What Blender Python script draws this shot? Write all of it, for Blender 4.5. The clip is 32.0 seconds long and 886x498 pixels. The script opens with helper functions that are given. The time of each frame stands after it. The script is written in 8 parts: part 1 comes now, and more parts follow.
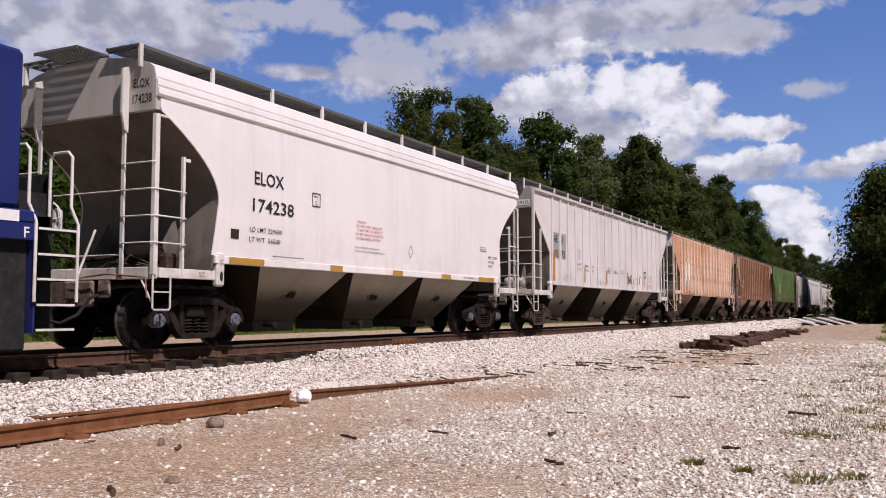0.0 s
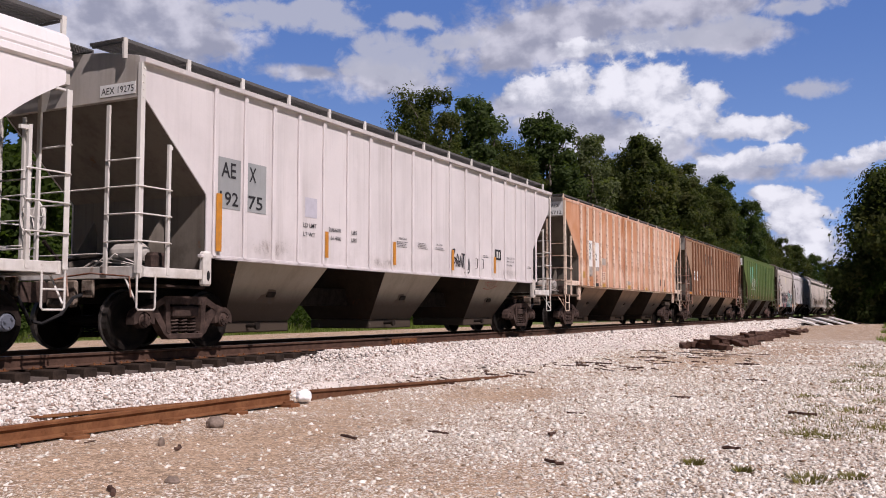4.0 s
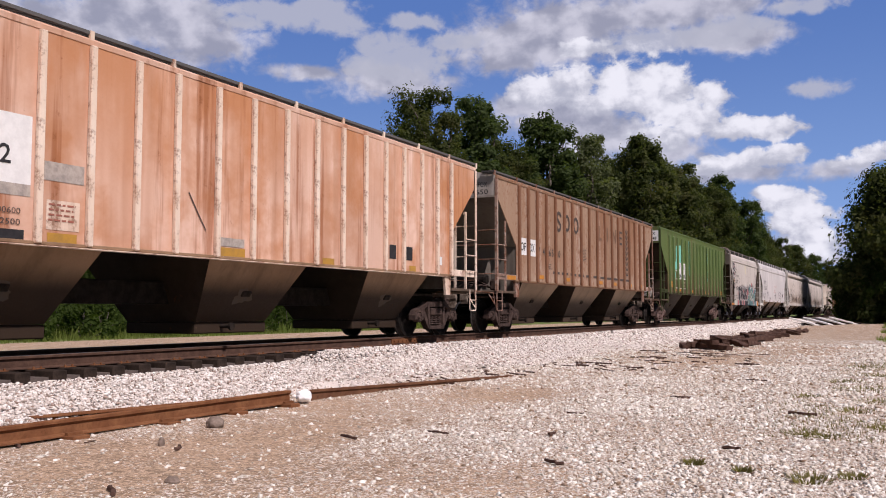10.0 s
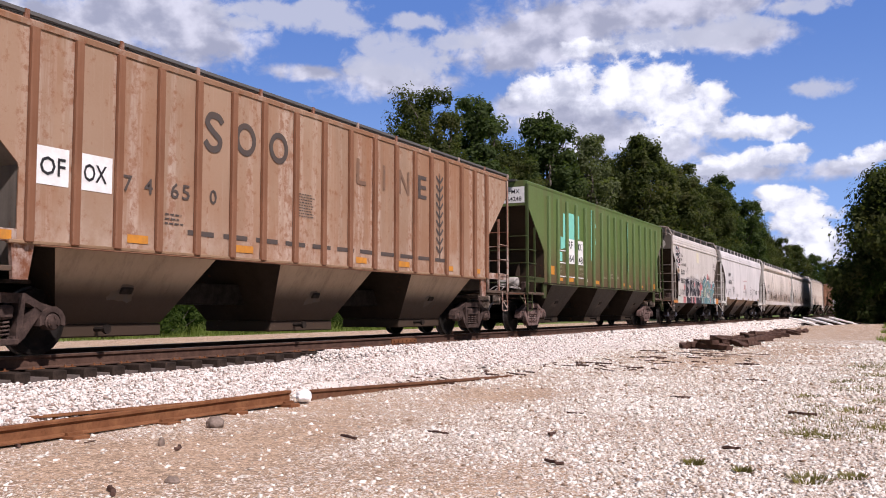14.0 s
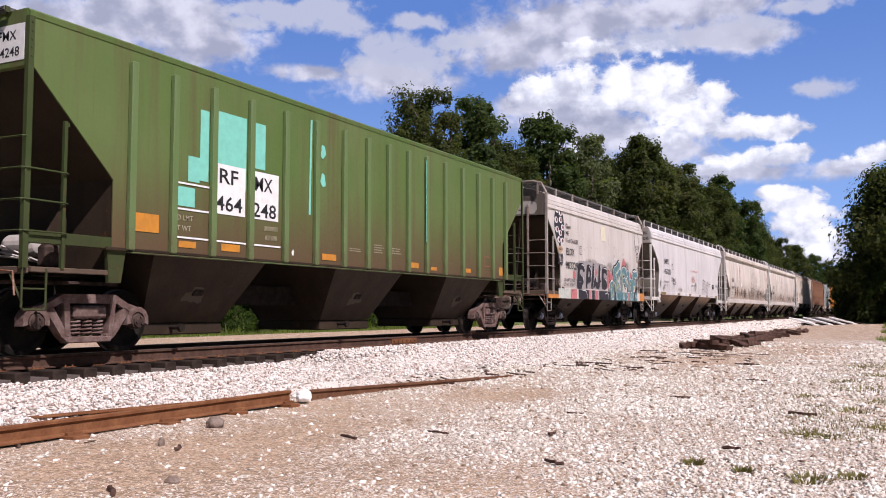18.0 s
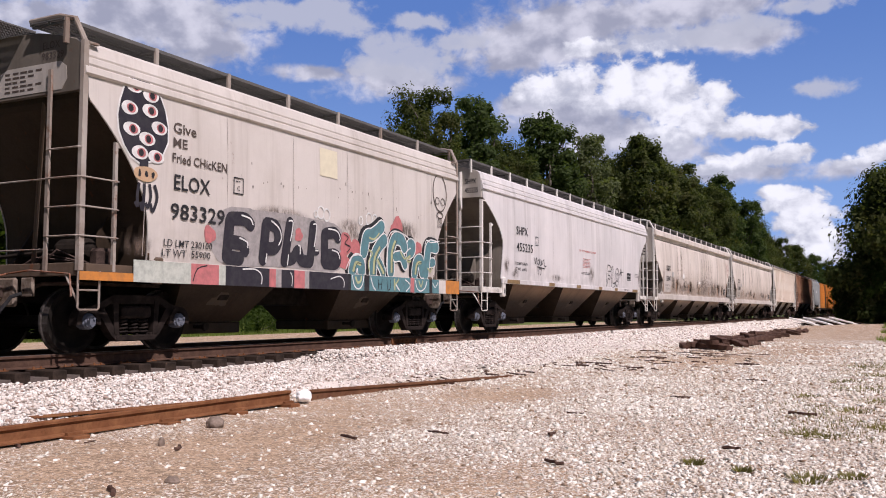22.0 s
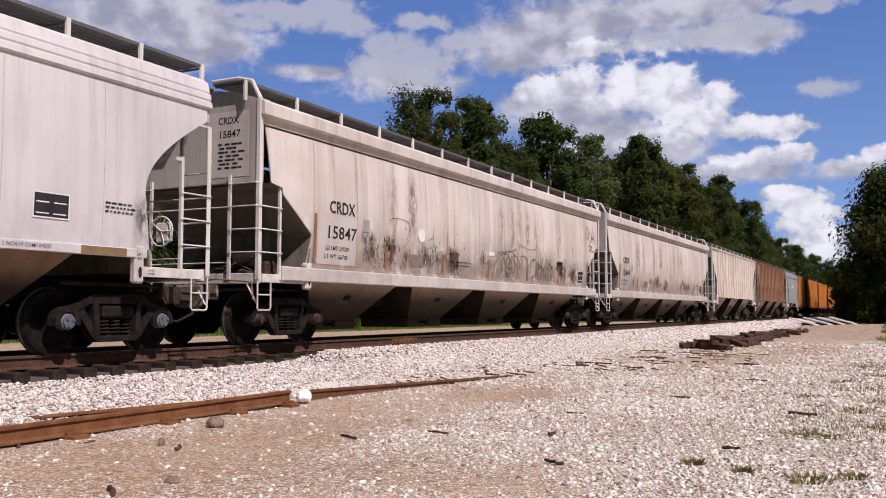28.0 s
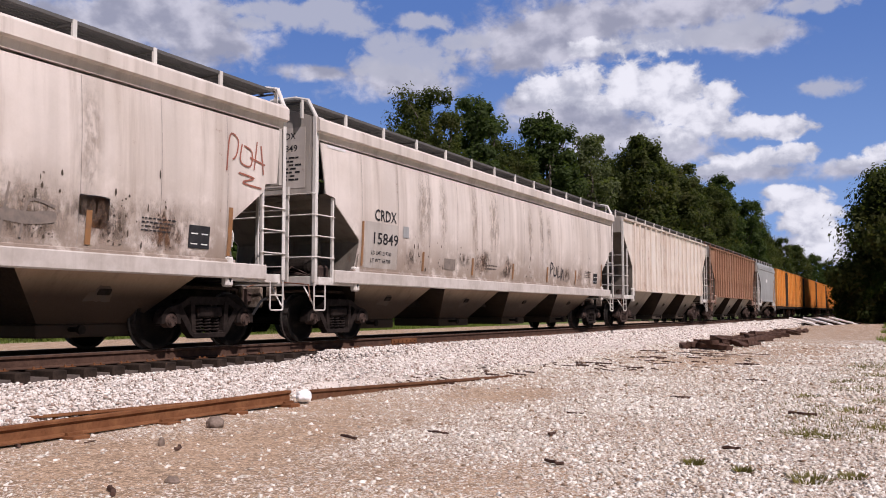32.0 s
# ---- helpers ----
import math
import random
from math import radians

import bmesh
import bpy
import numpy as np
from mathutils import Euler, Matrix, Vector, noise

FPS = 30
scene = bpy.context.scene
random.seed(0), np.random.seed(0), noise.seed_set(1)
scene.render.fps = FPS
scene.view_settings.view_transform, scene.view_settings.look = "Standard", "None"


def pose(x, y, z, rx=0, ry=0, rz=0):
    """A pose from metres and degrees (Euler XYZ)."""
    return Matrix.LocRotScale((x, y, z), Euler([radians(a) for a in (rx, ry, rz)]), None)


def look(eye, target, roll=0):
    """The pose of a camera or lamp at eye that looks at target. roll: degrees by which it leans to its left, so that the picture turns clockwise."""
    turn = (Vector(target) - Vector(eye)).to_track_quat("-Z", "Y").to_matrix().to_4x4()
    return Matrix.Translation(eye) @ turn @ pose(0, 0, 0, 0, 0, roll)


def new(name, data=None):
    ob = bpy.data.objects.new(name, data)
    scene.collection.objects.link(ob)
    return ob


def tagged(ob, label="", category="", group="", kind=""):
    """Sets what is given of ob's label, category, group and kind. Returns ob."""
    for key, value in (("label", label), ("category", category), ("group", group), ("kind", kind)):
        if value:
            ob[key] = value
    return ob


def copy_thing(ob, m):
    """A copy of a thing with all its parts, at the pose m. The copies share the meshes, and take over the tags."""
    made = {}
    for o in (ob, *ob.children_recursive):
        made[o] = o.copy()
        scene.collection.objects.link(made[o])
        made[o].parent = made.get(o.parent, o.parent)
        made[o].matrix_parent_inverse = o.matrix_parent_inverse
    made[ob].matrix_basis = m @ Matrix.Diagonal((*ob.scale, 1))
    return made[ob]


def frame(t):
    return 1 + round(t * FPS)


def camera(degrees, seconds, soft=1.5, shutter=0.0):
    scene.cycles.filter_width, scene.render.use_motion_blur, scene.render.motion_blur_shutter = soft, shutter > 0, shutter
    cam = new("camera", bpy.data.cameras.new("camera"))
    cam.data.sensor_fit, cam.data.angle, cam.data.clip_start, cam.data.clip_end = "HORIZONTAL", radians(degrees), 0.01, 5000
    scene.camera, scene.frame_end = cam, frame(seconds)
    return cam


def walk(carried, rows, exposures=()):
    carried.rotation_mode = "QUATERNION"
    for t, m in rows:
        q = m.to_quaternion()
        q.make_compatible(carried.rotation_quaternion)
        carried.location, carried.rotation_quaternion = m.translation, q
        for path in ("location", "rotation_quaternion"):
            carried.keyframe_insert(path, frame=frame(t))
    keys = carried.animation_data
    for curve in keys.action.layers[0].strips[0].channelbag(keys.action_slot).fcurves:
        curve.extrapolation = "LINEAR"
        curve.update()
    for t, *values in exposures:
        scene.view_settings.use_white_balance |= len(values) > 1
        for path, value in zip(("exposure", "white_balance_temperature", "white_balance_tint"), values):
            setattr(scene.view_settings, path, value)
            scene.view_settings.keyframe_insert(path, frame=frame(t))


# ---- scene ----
ZR = 0.65            # top of rail above the lot
XT = -11.386         # centre line of the track

# ---- camera ----
cam = camera(52.2, 32.0, soft=1.0)
EYE = pose(0, 0, 1.25, 93.941, 0, 26.989)
walk(cam, [(0, EYE), (32, EYE)], [
    (0, -0.17, 6330, 24), (10.5, -0.17, 6330, 24), (12, -0.05, 6300, 24), (13.5, 0.12, 6220, 24), (20, 0.14, 6180, 24),
    (21, 0.08, 6220, 24), (22, -0.03, 6280, 24), (24, -0.16, 6330, 24), (32, -0.17, 6330, 24)])

# ---- daylight ----
SUN_EL, SUN_AZ = 50.0, 114.0     # degrees up, and clockwise from the track's far end
world = bpy.data.worlds.new("sky")
scene.world = world
world.use_nodes = True
wn = world.node_tree
sky = wn.nodes.new("ShaderNodeTexSky")
sky.sky_type = "NISHITA"
sky.sun_disc = False
sky.sun_elevation, sky.sun_rotation = radians(SUN_EL), radians(SUN_AZ)
sky.air_density, sky.dust_density, sky.ozone_density = 1.0, 0.4, 2.5
wn.nodes["Background"].inputs["Strength"].default_value = 0.042
wn.links.new(sky.outputs[0], wn.nodes["Background"].inputs["Color"])
sun = new("sun", bpy.data.lights.new("sun", "SUN"))
sun.data.energy, sun.data.angle, sun.data.color = 5.2, radians(0.53), (1.0, 0.95, 0.88)
sun.matrix_world = look((0, 0, 40), Vector((0, 0, 40)) - Vector((
    math.sin(radians(SUN_AZ)) * math.cos(radians(SUN_EL)),
    math.cos(radians(SUN_AZ)) * math.cos(radians(SUN_EL)), math.sin(radians(SUN_EL)))))

# ---- how far the train has come ----
SPEED = [3.836, 4.018, 4.005, 4.084, 4.281, 4.475, 4.633, 4.583, 4.784]   # every 4 s


def gone(t):
    """Metres that the train has moved since the start."""
    s, k = 0.0, 0
    while t > 4 and k < 7:
        s += 2 * (SPEED[k] + SPEED[k + 1])
        t -= 4
        k += 1
    return s + SPEED[k] * t + (SPEED[k + 1] - SPEED[k]) * t * t / 8


# ---- material helpers ----
class Nodes:
    """A short way to write node materials."""

    def __init__(self, name):
        self.mat = bpy.data.materials.new(name)
        self.mat.use_nodes = True
        self.tree = self.mat.node_tree
        self.bsdf = self.tree.nodes["Principled BSDF"]
        self.coord = self.tree.nodes.new("ShaderNodeTexCoord").outputs["Object"]

    def put(self, socket, value):
        if hasattr(value, "is_linked"):
            self.tree.links.new(value, socket)
        elif value is not None:
            socket.default_value = value

    def scaled(self, sx, sy, sz, shift=(0, 0, 0), src=None):
        n = self.tree.nodes.new("ShaderNodeMapping")
        n.inputs["Scale"].default_value = (sx, sy, sz)
        n.inputs["Location"].default_value = shift
        self.put(n.inputs["Vector"], src or self.coord)
        return n.outputs[0]

    def noise(self, scale, detail=4, rough=0.6, vec=None, distort=0.0):
        n = self.tree.nodes.new("ShaderNodeTexNoise")
        n.inputs["Scale"].default_value = scale
        n.inputs["Detail"].default_value = detail
        n.inputs["Roughness"].default_value = rough
        n.inputs["Distortion"].default_value = distort
        self.put(n.inputs["Vector"], vec or self.coord)
        return n.outputs["Fac"]

    def cells(self, scale, vec=None, feature="F1", output="Distance"):
        n = self.tree.nodes.new("ShaderNodeTexVoronoi")
        n.feature = feature
        n.inputs["Scale"].default_value = scale
        self.put(n.inputs["Vector"], vec or self.coord)
        return n.outputs[output]

    def ramp(self, fac, lo, hi, a=0.0, b=1.0):
        n = self.tree.nodes.new("ShaderNodeMapRange")
        n.interpolation_type = "SMOOTHSTEP"
        self.put(n.inputs["Value"], fac)
        for k, v in (("From Min", lo), ("From Max", hi), ("To Min", a), ("To Max", b)):
            self.put(n.inputs[k], v)
        return n.outputs["Result"]

    def math(self, op, a, b=0.0):
        n = self.tree.nodes.new("ShaderNodeMath")
        n.operation = op
        self.put(n.inputs[0], a)
        self.put(n.inputs[1], b)
        return n.outputs[0]

    def mix(self, fac, a, b, blend="MIX"):
        n = self.tree.nodes.new("ShaderNodeMix")
        n.data_type, n.blend_type = "RGBA", blend
        self.put(n.inputs["Factor"], fac)
        self.put(n.inputs[6], (*a, 1) if isinstance(a, tuple) else a)
        self.put(n.inputs[7], (*b, 1) if isinstance(b, tuple) else b)
        return n.outputs[2]

    def axis(self, k, src=None):
        n = self.tree.nodes.new("ShaderNodeSeparateXYZ")
        self.put(n.inputs[0], src or self.coord)
        return n.outputs[k]

    def random(self):
        return self.tree.nodes.new("ShaderNodeObjectInfo").outputs["Random"]

    def island(self):
        return self.tree.nodes.new("ShaderNodeNewGeometry").outputs["Random Per Island"]

    def done(self, color, rough=0.7, metal=0.0, bump=None, depth=0.01, strength=0.5, gloss=0.3):
        self.put(self.bsdf.inputs["Base Color"], (*color, 1) if isinstance(color, tuple) else color)
        self.put(self.bsdf.inputs["Roughness"], rough)
        self.put(self.bsdf.inputs["Metallic"], metal)
        self.bsdf.inputs["Specular IOR Level"].default_value = gloss
        if bump is not None:
            n = self.tree.nodes.new("ShaderNodeBump")
            n.inputs["Strength"].default_value = strength
            n.inputs["Distance"].default_value = depth
            self.put(n.inputs["Height"], bump)
            self.put(self.bsdf.inputs["Normal"], n.outputs[0])
        return self.mat


def painted(name, base, fade, dirt, rust=(0.17, 0.06, 0.025), streak=0.4, rusty=0.12, low=0.5, rough=0.55, gloss=0.3, sharp=0.0, panel=0.0, reach=2.3, hair=0.6, cake=0.35, plate=0.0, crown=0.0, foot=1.2):
    """Old paint on steel: faded blotches, dirt running down, rust specks, grime near the sill."""
    n = Nodes(name)
    big = n.noise(0.55, 5, 0.6)
    run = n.noise(1.0, 5, 0.65, n.scaled(2.5, 3.2, 0.16))
    thin = n.noise(1.0, 4, 0.6, n.scaled(9, 13, 0.5))
    wide = n.noise(1.0, 3, 0.55, n.scaled(0.4, 1.25, 0.10, (4, 2, 9)))
    fine = n.noise(28, 3, 0.6)
    c = n.mix(n.ramp(big, 0.38, 0.66), base, fade)
    if panel:
        c = n.mix(n.math("MULTIPLY", n.ramp(wide, 0.43, 0.60), panel), c, tuple(v * 0.72 for v in fade))
    if crown:
        c = n.mix(n.math("MULTIPLY", n.math("MULTIPLY", n.ramp(n.axis(2), 2.3, 4.1), n.ramp(n.noise(1.0, 5, 0.65, n.scaled(1.5, 2.0, 0.6)), 0.32, 0.62)), crown), c, fade)
    if plate:
        tone = n.tree.nodes.new("ShaderNodeAttribute")
        tone.attribute_name = "panel"
        c = n.mix(n.math("MULTIPLY", n.ramp(tone.outputs["Fac"], 0.35, 0.95), n.ramp(n.axis(2), 1.6, 3.2, plate * 0.45, plate)), c, fade)
        c = n.mix(n.math("MULTIPLY", n.ramp(tone.outputs["Fac"], 0.45, 0.0), plate * 0.6), c, base)
    c = n.mix(n.math("MULTIPLY", n.ramp(run, 0.46 + sharp, 0.72 - sharp), streak), c, dirt)
    c = n.mix(n.math("MULTIPLY", n.ramp(thin, 0.55, 0.75), streak * hair), c, dirt)
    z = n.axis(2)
    # on the bay paints this grime band also carries their lower shade
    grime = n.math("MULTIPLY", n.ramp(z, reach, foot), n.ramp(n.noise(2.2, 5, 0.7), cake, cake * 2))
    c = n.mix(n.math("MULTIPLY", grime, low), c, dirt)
    spots = n.math("ADD", n.math("MULTIPLY", n.noise(6, 6, 0.75), 0.6), n.math("MULTIPLY", run, 0.4))
    spots = n.ramp(spots, 0.66 - rusty, 0.70 - rusty * 0.5)
    c = n.mix(n.math("MULTIPLY", spots, min(1.0, 0.3 + rusty * 3)), c, rust)
    c = n.mix(n.math("MULTIPLY", fine, 0.12), c, dirt)
    r = n.math("ADD", n.math("MULTIPLY", spots, 0.25), n.ramp(fine, 0.3, 0.7, rough - 0.06, rough + 0.1))
    b = n.math("ADD", n.math("MULTIPLY", n.noise(1.3, 2, 0.5), 2.0), n.math("MULTIPLY", fine, 0.1))
    return n.done(c, r, 0.0, b, 0.012, 0.35, gloss)


def steel(name, base, dust, rough=0.75, scale=6, metal=0.0):
    n = Nodes(name)
    c = n.mix(n.ramp(n.noise(scale, 6, 0.7), 0.35, 0.68), base, dust)
    c = n.mix(n.ramp(n.noise(scale * 9, 3, 0.6), 0.45, 0.8, 0, 0.4), c, tuple(v * 0.45 for v in base))
    return n.done(c, rough, metal, n.noise(scale * 6, 4, 0.65), 0.008, 0.5, 0.5 if metal else 0.08)


def plain(name, base, rough=0.6, vary=0.15):
    n = Nodes(name)
    c = n.mix(n.ramp(n.noise(7, 5, 0.7), 0.35, 0.7, 0, vary * 2), base, tuple(v * 0.55 + 0.03 for v in base))
    return n.done(c, rough, gloss=0.2)


# ---- materials ----
WHITE = painted("white_car_paint", (0.81, 0.765, 0.76), (0.76, 0.715, 0.71), (0.46, 0.42, 0.38), streak=0.16, rusty=0.0, low=0.25, rough=0.42)
WHITE_GRAF = painted("dulled_white_paint", (0.60, 0.55, 0.51), (0.54, 0.49, 0.45), (0.34, 0.29, 0.25), streak=0.38, rusty=0.03, low=0.5)
WHITE_SHPX = painted("streaked_white_paint", (0.70, 0.66, 0.655), (0.62, 0.59, 0.585), (0.33, 0.30, 0.29), streak=0.42, rusty=0.02, low=0.4, hair=0.3, panel=0.25)
WHITE_OLD = painted("grimy_white_paint", (0.75, 0.675, 0.62), (0.65, 0.575, 0.515), (0.27, 0.205, 0.16), streak=0.40, rusty=0.05, low=0.95, reach=2.9, sharp=0.0, panel=0.40, hair=0.12, cake=0.27)
GREY_RIB = painted("pale_grey_paint", (0.70, 0.65, 0.645), (0.62, 0.575, 0.57), (0.36, 0.32, 0.305), streak=0.3, rusty=0.02, low=0.35)
RUST_ORANGE = painted("rusted_tan_paint", (0.82, 0.60, 0.49), (0.53, 0.24, 0.115), (0.30, 0.10, 0.036), rust=(0.22, 0.08, 0.035), streak=0.7, rusty=0.08, low=0.1, hair=0.15, rough=0.75, gloss=0.15, sharp=0.05, panel=0.50, plate=0.60, crown=0.65)
ORANGE_RIB = painted("rib_cream_paint", (0.82, 0.70, 0.58), (0.70, 0.53, 0.40), (0.30, 0.12, 0.055), streak=0.5, rusty=0.17, low=0.3, rough=0.75)
BROWN = painted("faded_brown_paint", (0.260, 0.120, 0.058), (0.330, 0.212, 0.138), (0.58, 0.48, 0.40), rust=(0.22, 0.080, 0.03), streak=0.5, rusty=0.16, low=0.45, rough=0.75, gloss=0.15, sharp=0.02, hair=0.15, panel=0.55, plate=0.8)
BROWN_RIB = painted("brown_rib_paint", (0.165, 0.066, 0.030), (0.225, 0.098, 0.050), (0.36, 0.24, 0.17), streak=0.4, rusty=0.14, low=0.1, rough=0.75)
GREEN_RIB = painted("green_rib_paint", (0.115, 0.185, 0.062), (0.13, 0.19, 0.075), (0.095, 0.065, 0.036), streak=0.4, rusty=0.03, low=0.9, reach=3.0)
GREEN = painted("weathered_green_paint", (0.088, 0.150, 0.036), (0.115, 0.165, 0.052), (0.105, 0.062, 0.034), streak=0.5, rusty=0.05, low=1.0, reach=3.3, cake=0.17, plate=0.5)
WHITE_RIB = painted("rust_stained_white_paint", (0.76, 0.70, 0.63), (0.68, 0.58, 0.50), (0.30, 0.17, 0.10), streak=0.55, rusty=0.10, low=0.3)
BROWN_DARK = painted("dark_rust_paint", (0.30, 0.15, 0.085), (0.20, 0.09, 0.05), (0.42, 0.30, 0.22), streak=0.6, rusty=0.14, low=0.2, rough=0.75)
CEMENT = painted("cement_grey_paint", (0.36, 0.37, 0.37), (0.30, 0.31, 0.31), (0.16, 0.15, 0.14), streak=0.3, rusty=0.03)
BOX_ORANGE = painted("orange_boxcar_paint", (0.72, 0.30, 0.06), (0.64, 0.26, 0.06), (0.20, 0.09, 0.04), streak=0.4, rusty=0.08)
# End paints are darker than the sides; the ends' shade is in them.
END_SHADE = painted("shaded_end_paint", (0.185, 0.16, 0.135), (0.145, 0.125, 0.104), (0.065, 0.052, 0.040), streak=0.4, rusty=0.06, low=0.7, gloss=0.1)
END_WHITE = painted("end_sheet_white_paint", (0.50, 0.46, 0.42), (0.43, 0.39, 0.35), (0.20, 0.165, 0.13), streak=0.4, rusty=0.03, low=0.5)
# Slope paints darken downwards: grime and under-car shade in one colour.
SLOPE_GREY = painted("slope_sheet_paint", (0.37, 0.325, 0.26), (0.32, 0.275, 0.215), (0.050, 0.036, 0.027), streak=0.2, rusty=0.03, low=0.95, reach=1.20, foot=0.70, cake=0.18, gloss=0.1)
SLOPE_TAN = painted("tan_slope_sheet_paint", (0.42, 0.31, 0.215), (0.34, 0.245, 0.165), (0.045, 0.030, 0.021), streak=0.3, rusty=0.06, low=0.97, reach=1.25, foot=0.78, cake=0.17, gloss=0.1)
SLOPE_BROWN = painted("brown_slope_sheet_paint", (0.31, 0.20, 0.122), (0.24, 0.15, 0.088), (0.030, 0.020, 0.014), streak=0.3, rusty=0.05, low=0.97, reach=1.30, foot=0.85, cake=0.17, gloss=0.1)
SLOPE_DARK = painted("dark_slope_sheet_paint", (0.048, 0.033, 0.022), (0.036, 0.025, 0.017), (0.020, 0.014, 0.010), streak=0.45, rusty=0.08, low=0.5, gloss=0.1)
# Dark copy of the slope paint: shade for the sheets facing along the train.
CROSS_SHADE = painted("shaded_cross_sheet_paint", (0.050, 0.034, 0.024), (0.038, 0.027, 0.019), (0.022, 0.016, 0.012), streak=0.4, rusty=0.08, low=0.5, gloss=0.1)
ROOF_WALK = plain("galvanised_walkway", (0.11, 0.105, 0.10), 0.7)
LADDER_WHITE = painted("white_ladder_paint", (0.72, 0.69, 0.65), (0.62, 0.59, 0.55), (0.3, 0.25, 0.2), streak=0.3, rusty=0.07)
LADDER_RUST = painted("rusty_ladder_paint", (0.46, 0.37, 0.31), (0.26, 0.13, 0.085), (0.15, 0.06, 0.04), streak=0.5, rusty=0.22)
LADDER_OLIVE = painted("dark_olive_ladder_paint", (0.045, 0.065, 0.022), (0.06, 0.075, 0.03), (0.04, 0.028, 0.018), streak=0.4, rusty=0.1, gloss=0.1)
LADDER_GREY = painted("weathered_ladder_paint", (0.40, 0.36, 0.32), (0.24, 0.19, 0.155), (0.13, 0.08, 0.055), streak=0.5, rusty=0.14)
LADDER_DARK = painted("dark_ladder_paint", (0.12, 0.085, 0.06), (0.16, 0.12, 0.09), (0.06, 0.04, 0.03), streak=0.4, rusty=0.1, gloss=0.1)
CASTING = steel("rusty_casting", (0.038, 0.026, 0.022), (0.088, 0.059, 0.049))
PALE_CAST = steel("stained_pale_casting", (0.10, 0.07, 0.052), (0.27, 0.22, 0.18), 0.85, 9)
CASTING_PALE = steel("dusty_pale_casting", (0.10, 0.060, 0.050), (0.20, 0.142, 0.125))
CASTING_BLACK = steel("sooty_black_casting", (0.012, 0.009, 0.008), (0.030, 0.022, 0.019))
CASTING_DARK = steel("greasy_casting", (0.008, 0.007, 0.006), (0.018, 0.014, 0.012))
UNDER = steel("underframe_grime", (0.014, 0.011, 0.009), (0.030, 0.023, 0.019))
TREAD = steel("worn_wheel_rim", (0.12, 0.105, 0.097), (0.05, 0.042, 0.037), 0.42, 12, 0.6)
SCRIBBLE = plain("worn_spray_scribble", (0.25, 0.205, 0.175), 0.7, 0.5)
RUST_SCRAWL = plain("rust_red_scrawl", (0.36, 0.13, 0.09), 0.7, 0.4)
PALE_PRINT = plain("faded_cream_lettering", (0.42, 0.38, 0.27), 0.7, 0.4)
SKIN_TONE = plain("tan_spray_paint", (0.55, 0.36, 0.22), 0.6, 0.3)
CAP_BLUE = plain("bearing_cap_grey", (0.115, 0.125, 0.155), 0.5)
BLACK = plain("black_lettering", (0.022, 0.021, 0.024), 0.65, 0.4)
CHARCOAL = plain("faded_lettering", (0.085, 0.062, 0.052), 0.75, 0.5)
REDINK = plain("red_lettering", (0.48, 0.10, 0.08), 0.6)
YELLOW = plain("yellow_reflector", (0.46, 0.25, 0.045), 0.5, 0.3)
DULL_TAPE = plain("grimy_reflector", (0.26, 0.17, 0.08), 0.7, 0.4)
AMBER = plain("orange_reflector", (0.56, 0.23, 0.03), 0.5, 0.3)
WORN_PATCH = plain("worn_grey_patch_paint", (0.46, 0.40, 0.35), 0.75, 0.5)
PATCH = plain("white_patch_paint", (0.80, 0.79, 0.77), 0.55)
TEAL = plain("turquoise_emblem_paint", (0.20, 0.58, 0.47), 0.6)
SPRAY_LIME = plain("pale_lime_spray_paint", (0.42, 0.44, 0.24), 0.6, 0.3)
SEAM_PALE = plain("pale_weld_seam", (0.56, 0.52, 0.50), 0.7, 0.4)
SEAM = plain("weld_seam_grime", (0.42, 0.37, 0.335), 0.7, 0.6)
STAIN = plain("oily_stain", (0.085, 0.062, 0.045), 0.8, 0.5)
INK_PURPLE = plain("dark_spray_paint", (0.026, 0.023, 0.032), 0.7, 0.45)
SPRAY_TEAL = plain("teal_spray_paint", (0.10, 0.225, 0.25), 0.65, 0.4)
SPRAY_PINK = plain("pink_spray_paint", (0.52, 0.17, 0.17), 0.65, 0.4)
SPRAY_WHITE = plain("white_spray_paint", (0.72, 0.71, 0.69), 0.65, 0.3)
SPRAY_ORANGE = plain("orange_spray_paint", (0.55, 0.21, 0.045), 0.65, 0.4)
LOCO_BLUE = painted("locomotive_blue_paint", (0.012, 0.022, 0.13), (0.016, 0.028, 0.15), (0.03, 0.03, 0.05), streak=0.2, rusty=0.0, rough=0.35)
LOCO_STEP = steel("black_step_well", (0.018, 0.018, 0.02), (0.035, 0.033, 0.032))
RAIL = steel("rusty_rail_web", (0.070, 0.040, 0.029), (0.115, 0.066, 0.047), 0.8, 5)
RAIL_OLD = steel("orange_rust_rail", (0.155, 0.062, 0.028), (0.23, 0.105, 0.048), 0.85, 4)
RAIL_BROWN = steel("brown_rust_rail", (0.11, 0.050, 0.028), (0.165, 0.082, 0.045), 0.85, 4)
RAIL_TOP = steel("polished_railhead", (0.30, 0.27, 0.25), (0.22, 0.18, 0.16), 0.35, 9, 0.8)
TIE = steel("creosoted_timber", (0.022, 0.016, 0.013), (0.05, 0.035, 0.027), 0.9, 5)
TIE_OLD = steel("rotten_timber", (0.06, 0.034, 0.026), (0.125, 0.075, 0.057), 0.95, 4)


